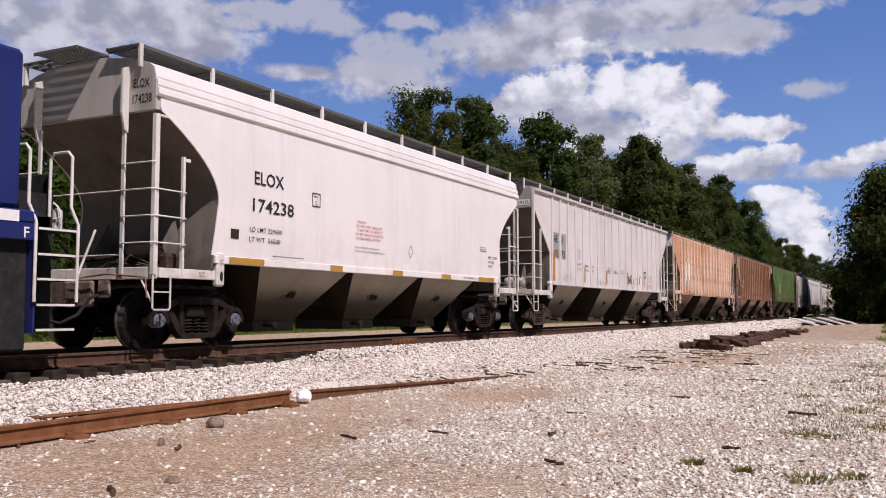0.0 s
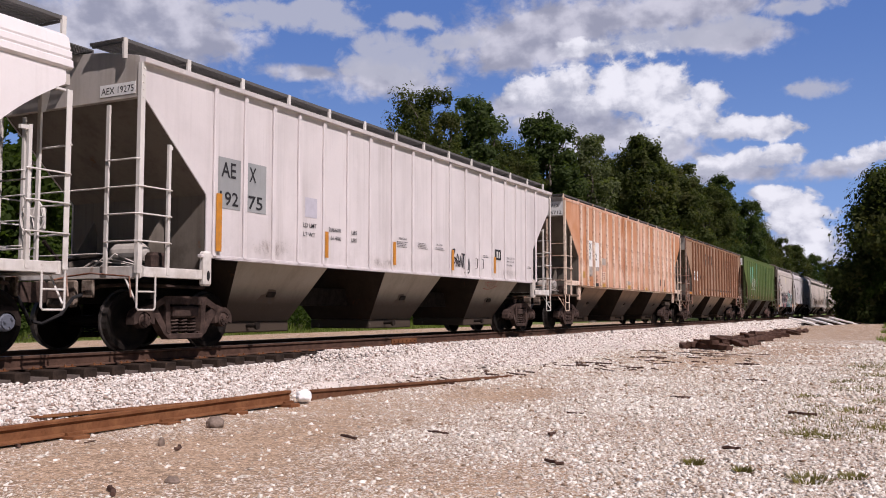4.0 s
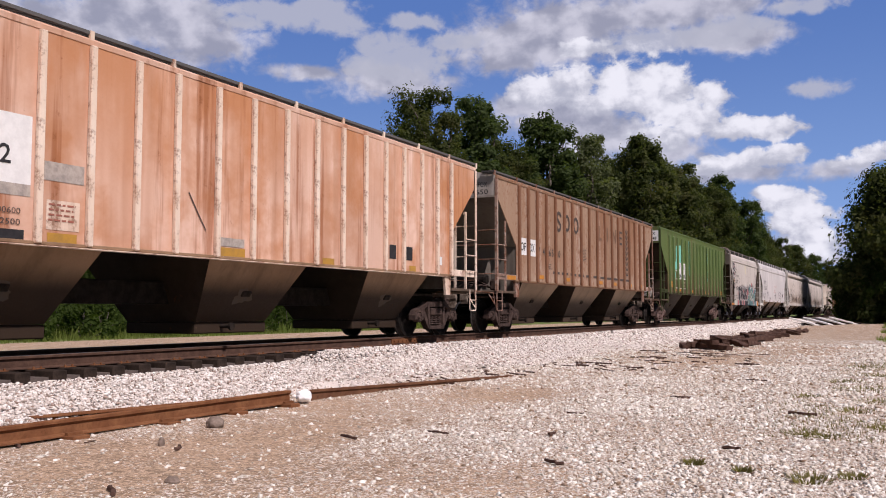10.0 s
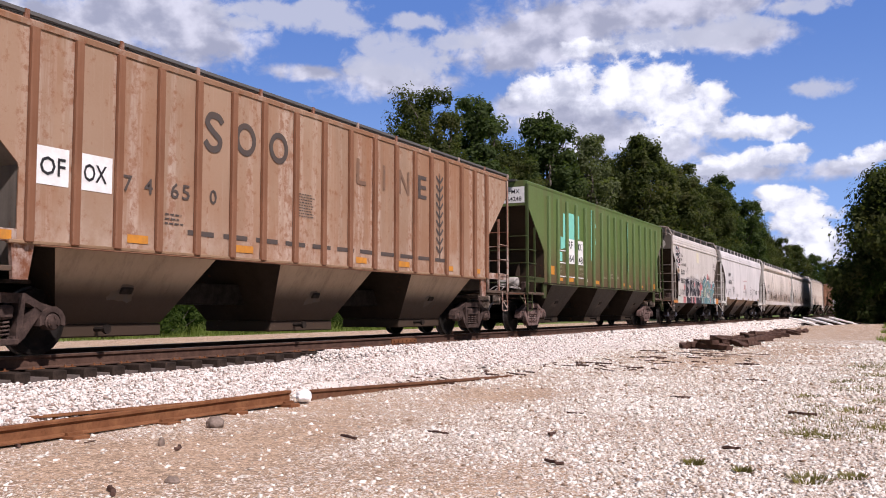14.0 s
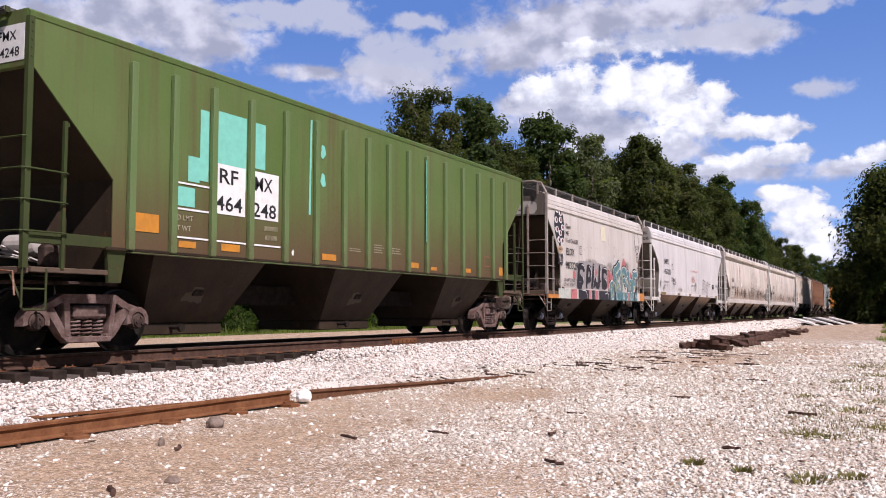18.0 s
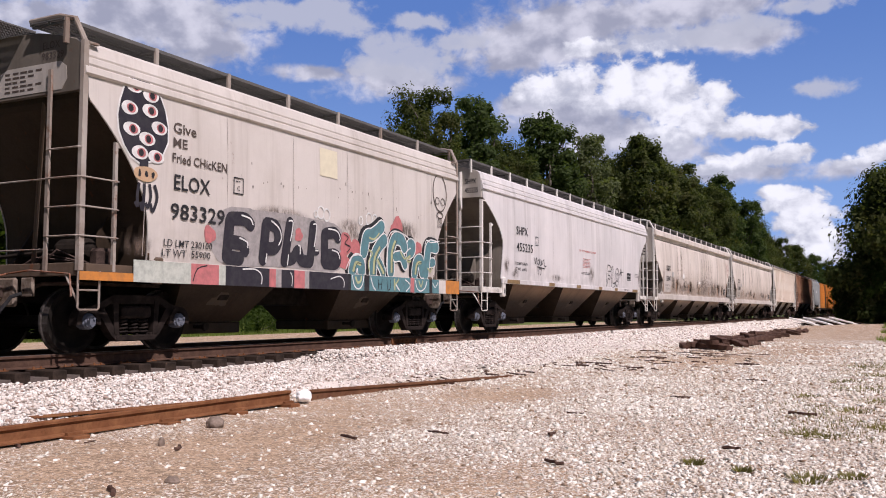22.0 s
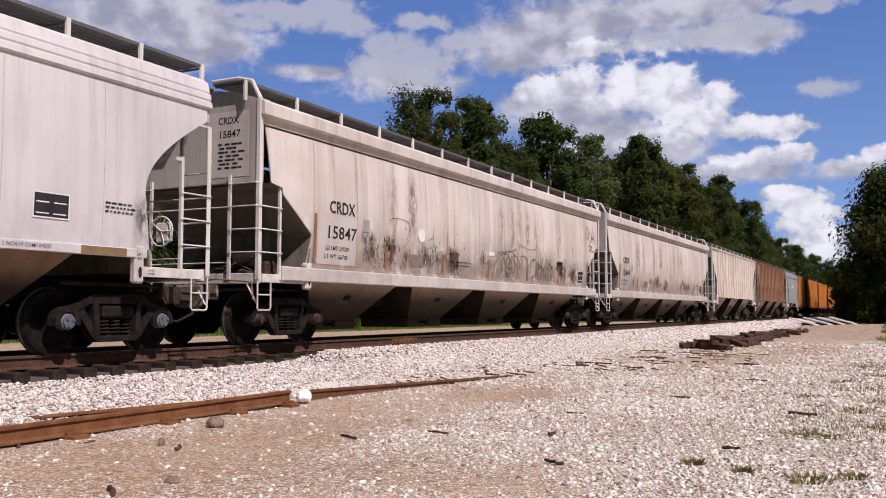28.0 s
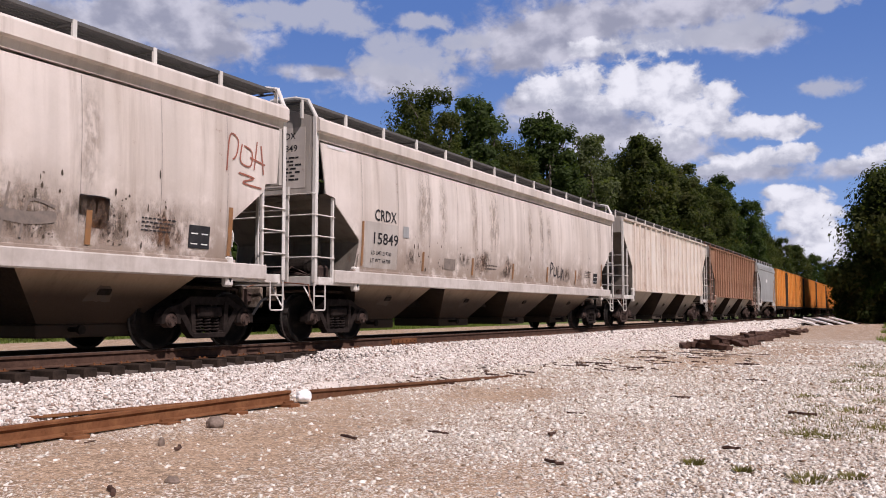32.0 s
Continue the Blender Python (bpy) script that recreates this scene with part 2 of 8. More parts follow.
def smudge(name, colour, most):
    """Sprayed or rubbed-in dirt that thins out towards its edges and has gaps."""
    n = Nodes(name)
    t = n.tree
    gen = t.nodes.new("ShaderNodeTexCoord").outputs["Generated"]
    y = n.math("MULTIPLY", n.math("SUBTRACT", n.axis(1, gen), 0.5), 2.0)
    z = n.math("MULTIPLY", n.math("SUBTRACT", n.axis(2, gen), 0.5), 2.0)
    d = n.math("SQRT", n.math("ADD", n.math("MULTIPLY", y, y), n.math("MULTIPLY", z, z)))
    speck = n.noise(1.0, 5, 0.7, n.scaled(7, 7, 3.5))
    cover = n.math("MULTIPLY", n.ramp(d, 1.0, 0.15), n.ramp(speck, 0.36, 0.62))
    n.done(colour, 0.85, gloss=0.1)
    clear, both = t.nodes.new("ShaderNodeBsdfTransparent"), t.nodes.new("ShaderNodeMixShader")
    n.put(both.inputs[0], n.math("MULTIPLY", cover, most))
    t.links.new(clear.outputs[0], both.inputs[1])
    t.links.new(n.bsdf.outputs[0], both.inputs[2])
    t.links.new(both.outputs[0], t.nodes["Material Output"].inputs["Surface"])
    return n.mat


SMUDGE = smudge("dark_smeared_dirt", (0.13, 0.095, 0.075), 0.75)
SMUDGE_RUST = smudge("rust_brown_smear", (0.22, 0.11, 0.06), 0.6)
SMUDGE_PALE = smudge("pale_brown_smear", (0.25, 0.18, 0.13), 0.38)

# ---- mesh helpers ----
def part(name, bm, material, parent, label=""):
    """One mesh object under a thing or a part."""
    me = bpy.data.meshes.new(name)
    bm.to_mesh(me)
    bm.free()
    return hang(name, me, material, parent, label)


def hang(name, me, material, parent, label=""):
    if material is not None and not me.materials:
        me.materials.append(material)
    ob = new(name, me)
    ob.parent = parent
    if label:
        ob["label"] = label
    return ob


def box(bm, x0, x1, y0, y1, z0, z1, bev=0.0):
    v = [bm.verts.new(p) for p in ((x0, y0, z0), (x1, y0, z0), (x1, y1, z0), (x0, y1, z0),
                                   (x0, y0, z1), (x1, y0, z1), (x1, y1, z1), (x0, y1, z1))]
    f = [bm.faces.new([v[i] for i in q]) for q in ((3, 2, 1, 0), (4, 5, 6, 7), (0, 1, 5, 4), (1, 2, 6, 5), (2, 3, 7, 6), (3, 0, 4, 7))]
    if bev:
        es = {e for q in f for e in q.edges}
        bmesh.ops.bevel(bm, geom=list(es), offset=bev, segments=1, affect="EDGES")
    return bm


def boxed(*a, bev=0.0):
    return box(bmesh.new(), *a, bev=bev)


def prism_x(bm, poly, x0, x1):
    """A (y, z) outline, counter-clockwise seen from +x, as a solid from x0 to x1."""
    a = [bm.verts.new((x0, y, z)) for y, z in poly]
    b = [bm.verts.new((x1, y, z)) for y, z in poly]
    n = len(poly)
    bm.faces.new(b)
    bm.faces.new(a[::-1])
    for i in range(n):
        j = (i + 1) % n
        bm.faces.new((a[i], a[j], b[j], b[i]))
    return bm


def prism_y(bm, poly, y0, y1, cap=True):
    """An (x, z) outline as a solid from y0 to y1."""
    a = [bm.verts.new((x, y0, z)) for x, z in poly]
    b = [bm.verts.new((x, y1, z)) for x, z in poly]
    n = len(poly)
    if cap:
        bm.faces.new(a)
        bm.faces.new(b[::-1])
    for i in range(n):
        j = (i + 1) % n
        bm.faces.new((a[j], a[i], b[i], b[j]))
    return bm


def tube(bm, pts, r=0.013, n=6):
    """A bar along a line of points."""
    pts = [Vector(p) for p in pts]
    rings = []
    for i, p in enumerate(pts):
        d = (pts[min(i + 1, len(pts) - 1)] - pts[max(i - 1, 0)]).normalized()
        u = d.cross(Vector((0.31, 0.17, 0.93)))
        if u.length < 0.05:
            u = d.cross(Vector((1, 0, 0)))
        u.normalize()
        w = d.cross(u)
        rings.append([bm.verts.new(p + r * (math.cos(a) * u + math.sin(a) * w)) for a in (2 * math.pi * k / n for k in range(n))])
    for a, b in zip(rings, rings[1:]):
        for k in range(n):
            bm.faces.new((a[k], a[(k + 1) % n], b[(k + 1) % n], b[k]))
    bm.faces.new(rings[0][::-1])
    bm.faces.new(rings[-1])
    return bm


def lathe_x(bm, prof, n=24, y=0.0, z=0.0):
    """Turns (x, radius) pairs about an axis along x."""
    rings = []
    for x, r in prof:
        rings.append([bm.verts.new((x, y + r * math.cos(a), z + r * math.sin(a))) for a in (2 * math.pi * k / n for k in range(n))])
    for a, b in zip(rings, rings[1:]):
        for k in range(n):
            bm.faces.new((a[k], b[k], b[(k + 1) % n], a[(k + 1) % n]))
    bm.faces.new(rings[0])
    bm.faces.new(rings[-1][::-1])
    return bm


def lathe_ring(x, y, z, r):
    """A hand brake wheel: rim, hub and spokes, facing along y."""
    bm = tube(bmesh.new(), [(x + r * math.cos(a), y, z + r * math.sin(a)) for a in (6.2832 * k / 20 for k in range(21))], 0.016, 6)
    for k in range(5):
        a = 1.2566 * k
        tube(bm, [(x, y, z), (x + r * math.cos(a), y, z + r * math.sin(a))], 0.011, 4)
    return bm


def smooth(ob):
    for p in ob.data.polygons:
        p.use_smooth = True
    return ob


def thing(name, m, label, category, group="", kind=""):
    ob = new(name)
    ob.matrix_world = m
    return tagged(ob, label, category, group, kind)


# ---- lettering and marks on car sides ----
def glyphs(text, height, spacing=1.0):
    """The outlines of a text as 2D vertices and faces, scaled to that height, from x = 0."""
    cu = bpy.data.curves.new("letters", "FONT")
    cu.body, cu.size, cu.space_character, cu.resolution_u = text, 1.0, spacing, 2
    cu.offset = 0.011 if height > 0.12 else 0.003
    ob = bpy.data.objects.new("letters", cu)
    me = bpy.data.meshes.new_from_object(ob)
    bpy.data.objects.remove(ob)
    bpy.data.curves.remove(cu)
    v = np.array([p.co[:2] for p in me.vertices])
    f = [tuple(p.vertices) for p in me.polygons]
    bpy.data.meshes.remove(me)
    k = height / 0.73
    v[:, 0] -= v[:, 0].min()
    return v * k, f


def islands(f):
    """Faces grouped into connected letters."""
    root = {}
    def find(i):
        while root.setdefault(i, i) != i:
            i = root[i]
        return i
    for q in f:
        for i in q[1:]:
            root[find(i)] = find(q[0])
    out = {}
    for q in f:
        out.setdefault(find(q[0]), []).append(q)
    return out.values()


def letters(car, v, f, place, material):
    """One mesh for each letter of a word."""
    for group in islands(f):
        ids = sorted({i for q in group for i in q})
        at = {i: k for k, i in enumerate(ids)}
        me = bpy.data.meshes.new("letter")
        me.from_pydata([place(*v[i]) for i in ids], [], [tuple(at[i] for i in q) for q in group])
        hang("letter", me, material, car["ob"])


def letter(car, text, y, z, height, material, width=0.0, spacing=1.0, lift=0.012):
    """Words on the near side of a car: first letter at y, foot at z."""
    v, f = glyphs(text, height, spacing)
    if width:
        v[:, 0] *= width / v[:, 0].max()
    fx = car["px"]
    letters(car, v, f, lambda a, b: (fx(z + b) + lift, y + a, z + b), material)


def end_letter(car, text, x, z, height, material, width, y=-0.012):
    """Words on the leading end of a car."""
    v, f = glyphs(text, height)
    v[:, 0] *= width / v[:, 0].max()
    letters(car, v, f, lambda a, b: (x + a, y, z + b), material)


def mark(car, name, y0, y1, z0, z1, material, lift=0.010, label="", lean=0.0):
    """A flat painted or stuck-on patch on the near side."""
    fx = car["px"]
    bm = bmesh.new()
    n = max(1, int((z1 - z0) / 0.2))
    rows = []
    for i in range(n + 1):
        z = z0 + (z1 - z0) * i / n
        rows.append([bm.verts.new((fx(z) + lift, y + lean * (z - z0), z)) for y in (y0, y1)])
    for a, b in zip(rows, rows[1:]):
        bm.faces.new((a[0], a[1], b[1], b[0]))
    return part(name, bm, material, car["ob"], label)


def bars(car, y, z, width, rows, height, material, gap=1.7):
    """Small writing that cannot be read: plain bars, line under line."""
    fx = car["px"]
    bm = bmesh.new()
    rnd = random.Random(int(y * 100 + z * 1000))
    ink = 0.62 * height
    for i in range(rows):
        zz, a = z - i * height * gap, y
        end = y + width * rnd.uniform(0.75, 1.0)
        while a < end:
            b = min(end, a + height * rnd.uniform(1.0, 2.6))
            bm.faces.new([bm.verts.new((fx(zz + h) + 0.011, c, zz + h)) for c, h in ((a, 0), (b, 0), (b, ink), (a, ink))])
            a = b + height * 0.7
    return tagged(part("small_print", bm, material, car["ob"]), kind="stuff")


def stroke(car, pts, width, material, lift=0.014, name="spray_stroke"):
    """A sprayed line through (y, z) points, rounded by a spline."""
    fx = car["px"]
    line = []
    for i in range(len(pts) - 1):
        p0, p1, p2, p3 = (Vector(pts[max(0, min(len(pts) - 1, i + k))]) for k in (-1, 0, 1, 2))
        for s in range(5):
            t = s / 5
            line.append(0.5 * (2 * p1 + (p2 - p0) * t + (2 * p0 - 5 * p1 + 4 * p2 - p3) * t * t + (3 * p1 - p0 - 3 * p2 + p3) * t ** 3))
    line.append(Vector(pts[-1]))
    bm = bmesh.new()
    prev = None
    for i, p in enumerate(line):
        d = line[min(i + 1, len(line) - 1)] - line[max(i - 1, 0)]
        d = d.normalized() if d.length > 1e-6 else Vector((1, 0))
        o = Vector((-d.y, d.x)) * width / 2
        pair = [bm.verts.new((fx(q.y) + lift, q.x, q.y)) for q in (p - o, p + o)]
        if prev:
            bm.faces.new((prev[0], pair[0], pair[1], prev[1]))
        prev = pair
    return part(name, bm, material, car["ob"])


def blob(car, y, z, ry, rz, material, lift=0.012, n=18, wob=0.12, name="spray_patch"):
    fx = car["px"]
    rnd = random.Random(int(y * 991 + z * 77))
    bm = bmesh.new()
    ph = [rnd.uniform(0, 6.28) for _ in range(3)]
    pts = []
    for k in range(n):
        a = 2 * math.pi * k / n
        q = 1 + wob * (math.sin(2 * a + ph[0]) + math.sin(3 * a + ph[1]) + 0.6 * math.sin(5 * a + ph[2]))
        zz = z + rz * q * math.sin(a)
        pts.append(bm.verts.new((fx(zz) + lift, y + ry * q * math.cos(a), zz)))
    bm.faces.new(pts)
    return part(name, bm, material, car["ob"])


# ---- railway cars ----
def round_side(z):
    """Half width of a curved-side car at height z above the rail."""
    z = max(1.3, min(z, 4.3))
    return 1.565 - 0.030 * ((z - 2.65) / 1.2) ** 2


def flat_side(z):
    return 1.52


def wheelset(y, parent, cap_mat=None):
    """Two wheels on an axle with their bearing caps, at y along the car."""
    r = 0.457
    bm = tube(bmesh.new(), [(-1.05, 0, 0), (1.05, 0, 0)], 0.085, 10)
    ws = part("wheelset", bm, CASTING_DARK, parent)
    ws.location = (0, y, r)
    for s in (-1, 1):
        w = lathe_x(bmesh.new(), [(s * 0.69, 0.10), (s * 0.69, 0.44), (s * 0.695, 0.487), (s * 0.722, 0.484), (s * 0.73, r), (s * 0.835, r - 0.006)]
                    + [(s * 0.84, 0.385), (s * 0.80, 0.36), (s * 0.765, 0.18), (s * 0.82, 0.13), (s * 0.82, 0.09)], 28)
        bmesh.ops.recalc_face_normals(w, faces=w.faces)
        wheel = part("wheel", w, CASTING_DARK, ws)
        wheel.data.materials.append(TREAD)
        for p in wheel.data.polygons:
            c = p.center
            rad = math.hypot(c.y, c.z)
            if rad > 0.440:
                p.material_index = 1
            p.use_smooth = rad < 0.39
        cap = lathe_x(bmesh.new(), [(s * 1.0, 0.115), (s * 1.14, 0.115), (s * 1.15, 0.10), (s * 1.175, 0.095), (s * 1.18, 0.02)], 14)
        for k in range(3):
            a = 2.1 * k
            yy, zz = 0.062 * math.cos(a), 0.062 * math.sin(a)
            tube(cap, [(s * 1.17, yy, zz), (s * 1.20, yy, zz)], 0.02, 6)
        bmesh.ops.recalc_face_normals(cap, faces=cap.faces)
        part("bearing_cap", cap, cap_mat or CASTING, ws, "greasy roller bearing end cap")
    return ws


def side_frame(y, s, parent, wb=1.78, mat=None):
    """The cast frame of a truck on one side, with its springs."""
    h = wb / 2
    bm = bmesh.new()
    x0, x1 = sorted((s * 0.98, s * 1.13))
    top = [(-h - 0.02, 0.66), (-h + 0.20, 0.72), (-0.46, 0.84), (0.46, 0.84), (h - 0.20, 0.72), (h + 0.02, 0.66)]
    low = [(h - 0.14, 0.57), (0.50, 0.71), (-0.50, 0.71), (-h + 0.14, 0.57)]
    prism_x(bm, [(y + a, b) for a, b in (top + low)[::-1]], x0, x1)
    for k in (-1, 1):
        arc = [math.radians(a) for a in range(-15, 196, 30)]
        ring = [(h + 0.215 * math.cos(a), 0.457 + 0.215 * math.sin(a)) for a in arc] + [(h + 0.135 * math.cos(a), 0.457 + 0.135 * math.sin(a)) for a in arc[::-1]]
        for (p, q), (p2, q2), (p3, q3), (p4, q4) in zip(ring[:7], ring[1:8], ring[-2::-1], ring[:-8:-1]):
            prism_x(bm, [(y + k * a, b) for a, b in ((p, q), (p2, q2), (p3, q3), (p4, q4))], x0 - 0.01, x1 + 0.015)
        prism_x(bm, [(y + k * a, b) for a, b in ((h - 0.16, 0.60), (0.47, 0.25), (0.36, 0.17), (0.30, 0.26), (0.40, 0.33), (h - 0.27, 0.66))], x0, x1)
        prism_x(bm, [(y + k * a, b) for a, b in ((0.46, 0.76), (0.36, 0.76), (0.33, 0.24), (0.42, 0.28))], x0 - 0.01, x1 + 0.01)
    box(bm, x0 - 0.02, x1 + 0.02, y - 0.38, y + 0.38, 0.16, 0.25, 0.015)
    bmesh.ops.recalc_face_normals(bm, faces=bm.faces)
    fr = part("side_frame", bm, mat or CASTING, parent, "cast steel truck side frame, brown with rust")
    for k in range(3):
        bm = bmesh.new()
        yc = y - 0.20 + 0.20 * k
        pts = []
        for j in range(43):
            a = j / 42 * 2 * math.pi * 5
            pts.append((s * 1.05 + 0.075 * math.cos(a), yc + 0.075 * math.sin(a), 0.25 + 0.26 * j / 42))
        tube(bm, pts, 0.017, 4)
        part("spring", bm, mat or CASTING, fr)
    part("bolster_end", boxed(x0 - 0.02, x1 + 0.03, y - 0.29, y + 0.29, 0.50, 0.68, bev=0.03), mat or CASTING, fr)
    return fr


def truck(y, parent, mat=None, cap=None):
    sets = [wheelset(y - 0.89, parent, cap), wheelset(y + 0.89, parent, cap)]
    for s in (-1, 1):
        side_frame(y, s, parent, mat=mat)
    bm = boxed(-1.0, 1.0, y - 0.2, y + 0.2, 0.52, 0.80, bev=0.03)
    for d in (-0.5, 0.5):
        tube(bm, [(-0.9, y + d, 0.38), (0.9, y + d, 0.38)], 0.05, 6)
    part("truck_bolster", bm, CASTING_DARK, parent)
    return sets


def coupler(y, d, parent):
    """Shank, head and knuckle pointing along d from the end at y, with an air hose."""
    bm = boxed(-0.09, 0.09, *sorted((y, y + d * 0.45)), 0.78, 0.96, bev=0.015)
    poly = [(-0.20, 0.0), (0.14, 0.0), (0.22, 0.10), (0.24, 0.24), (0.10, 0.30), (-0.02, 0.20), (-0.12, 0.26), (-0.22, 0.16)]
    a = [bm.verts.new((p, y + d * (0.40 + q), 0.73)) for p, q in poly]
    b = [bm.verts.new((p, y + d * (0.40 + q), 1.02)) for p, q in poly]
    bm.faces.new(a), bm.faces.new(b)
    for i in range(len(poly)):
        j = (i + 1) % len(poly)
        bm.faces.new((a[i], a[j], b[j], b[i]))
    bmesh.ops.recalc_face_normals(bm, faces=bm.faces)
    part("coupler", bm, CASTING, parent, "rusty knuckle coupler")
    hose = tube(bmesh.new(), [(0.42, y, 0.85), (0.42, y + d * 0.18, 0.80), (0.38, y + d * 0.36, 0.55), (0.22, y + d * 0.55, 0.42), (0.05, y + d * 0.66, 0.47)], 0.028, 6)
    part("air_hose", hose, LOCO_STEP, parent)


def ladder(parent, name, a, b, z0, z1, zs, mat, posts=(True, True), r=0.012, w=0.03):
    """Rungs at heights zs between two uprights at a and b, both (x, y)."""
    for on, p, top in ((posts[0], a, z1[0]), (posts[1], b, z1[1])):
        if on:
            part("ladder_post", boxed(p[0] - w, p[0] + w, p[1] - w, p[1] + w, z0, top), mat, parent)
    for z in zs:
        part("rung", tube(bmesh.new(), [(a[0], a[1], z), (b[0], b[1], z)], r, 6), mat, parent)


def step_loop(parent, x, y0, y1, z0, z1, mat):
    part("sill_step", tube(bmesh.new(), [(x, y0, z1), (x, y0, z0 + 0.03), (x, y0 + 0.03, z0), (x, y1 - 0.03, z0), (x, y1, z0 + 0.03), (x, y1, z1)], 0.016, 6), mat, parent)
    part("step_tread", tube(bmesh.new(), [(x, y0, (z0 + z1) / 2), (x, y1, (z0 + z1) / 2)], 0.014, 6), mat, parent)


def side_sheet(L, fx, cut, z0, z1, s, ny=30, nz=14, thick=0.022, ribs=()):
    """A side wall of a car whose ends follow cut(z)."""
    bm = bmesh.new()
    tone = bm.faces.layers.float.new("panel")
    rnd = random.Random(int(L * 10) + len(ribs))
    ny = len(ribs) + 1 if ribs else ny
    tones = [0.92, *(rnd.random() for _ in range(ny))]
    def sheet(off):
        rows = []
        for i in range(nz + 1):
            z = z0 + (z1 - z0) * i / nz
            c = cut(z)
            ys = [c, *ribs, L - c] if ribs else [c + (L - 2 * c) * j / ny for j in range(ny + 1)]
            rows.append([bm.verts.new((s * (fx(z) - off), y, z)) for y in ys])
        return rows
    out, inn = sheet(0), sheet(thick)
    for rows, flip in ((out, False), (inn, True)):
        for a, b in zip(rows, rows[1:]):
            for j in range(ny):
                q = (a[j], a[j + 1], b[j + 1], b[j])
                bm.faces.new(q[::-1] if flip else q)[tone] = tones[j]
    for i in range(nz):
        for j in (0, ny):
            bm.faces.new((out[i][j], out[i + 1][j], inn[i + 1][j], inn[i][j]))
    for i in (0, nz):
        for j in range(ny):
            bm.faces.new((out[i][j], inn[i][j], inn[i][j + 1], out[i][j + 1]))
    bmesh.ops.recalc_face_normals(bm, faces=bm.faces)
    bmesh.ops.split_edges(bm, edges=[e for e in bm.edges if len(e.link_faces) == 2 and e.calc_face_angle(0) > 0.8])
    return bm


def bay(bm, ym, hs, half, ztop, zbot, xt, gate=0.45, wide=0.88):
    """A hopper bay: a funnel that narrows from the sill to its gate, its cross slopes running on up inside."""
    steps = [(wide, gate, zbot), (xt, hs, ztop)]
    if half > hs + 0.03:
        steps.append((xt - 0.02, half, min(3.4, ztop + (half - hs) * (ztop - zbot) / (hs - gate))))
    rings = []
    for x, y, z in steps:
        rings.append([bm.verts.new((sx * x, ym + sy * y, z)) for sx, sy in ((-1, -1), (1, -1), (1, 1), (-1, 1))])
    for p, q in zip(rings, rings[1:]):
        for i in range(4):
            bm.faces.new((p[i], p[(i + 1) % 4], q[(i + 1) % 4], q[i]))
    bm.faces.new(rings[0][::-1])
    bm.faces.new(rings[-1])
    bmesh.ops.recalc_face_normals(bm, faces=bm.faces)
    return bm


def running_board(parent, L, posts, z, x0=0.62, x1=1.24, mat=None, post_mat=None, eave=4.3, y0=-0.15, solid=False, ends=True):
    """A grated roof walkway on short posts on each side of the hatches."""
    mat = mat or ROOF_WALK
    for s in (-1, 1):
        bm = bmesh.new()
        step = 0.05 if s == 1 else 0.16
        for i in range(int((L - 2 * y0) / step)):
            y = y0 + i * step
            box(bm, *sorted((s * x0, s * x1)), y, y + step * (0.94 if solid else 0.62), z - 0.02, z)
        for x in (x0, (x0 + x1) / 2, x1):
            box(bm, s * x - 0.012, s * x + 0.012, y0, L - y0, z - 0.045, z + 0.004)
        part("running_board", bm, mat, parent, "grey steel grating roof walkway")["kind"] = "stuff"
        for y in posts:
            part("walkway_post", boxed(s * x1 - 0.012, s * x1 + 0.028, y - 0.035, y + 0.035, eave - 0.05, z + 0.008), post_mat, parent)
            if s == 1:
                part("walkway_bracket", boxed(*sorted((s * x0, s * x1)), y - 0.02, y + 0.02, z - 0.07, z - 0.045), mat, parent)
    if ends:
        for y in (-0.48, L + 0.48 - 0.62):
            bm = bmesh.new()
            for i in range(12):
                box(bm, -x0, x0 * 0.6, y + i * 0.052, y + i * 0.052 + 0.022, z - 0.02, z)
            for i in range(20):
                q = -x0 + 1.6 * x0 * i / 19
                box(bm, q - 0.009, q + 0.009, y, y + 0.60, z - 0.024, z - 0.002)
            for q in (y, y + 0.60):
                box(bm, -x0, x0 * 0.6, q - 0.012, q + 0.012, z - 0.05, z + 0.002)
            part("end_walkway", bm, mat, parent, "grey steel grating across the car end")["kind"] = "stuff"


def hatches(parent, L, n, mat, top):
    for i in range(n):
        y = 1.0 + (L - 2.0) * i / (n - 1)
        bm = bmesh.new()
        bmesh.ops.create_cone(bm, cap_ends=True, segments=16, radius1=0.38, radius2=0.34, depth=0.14, matrix=Matrix.Translation((0, y, top + 0.06)))
        part("roof_hatch", bm, mat, parent)


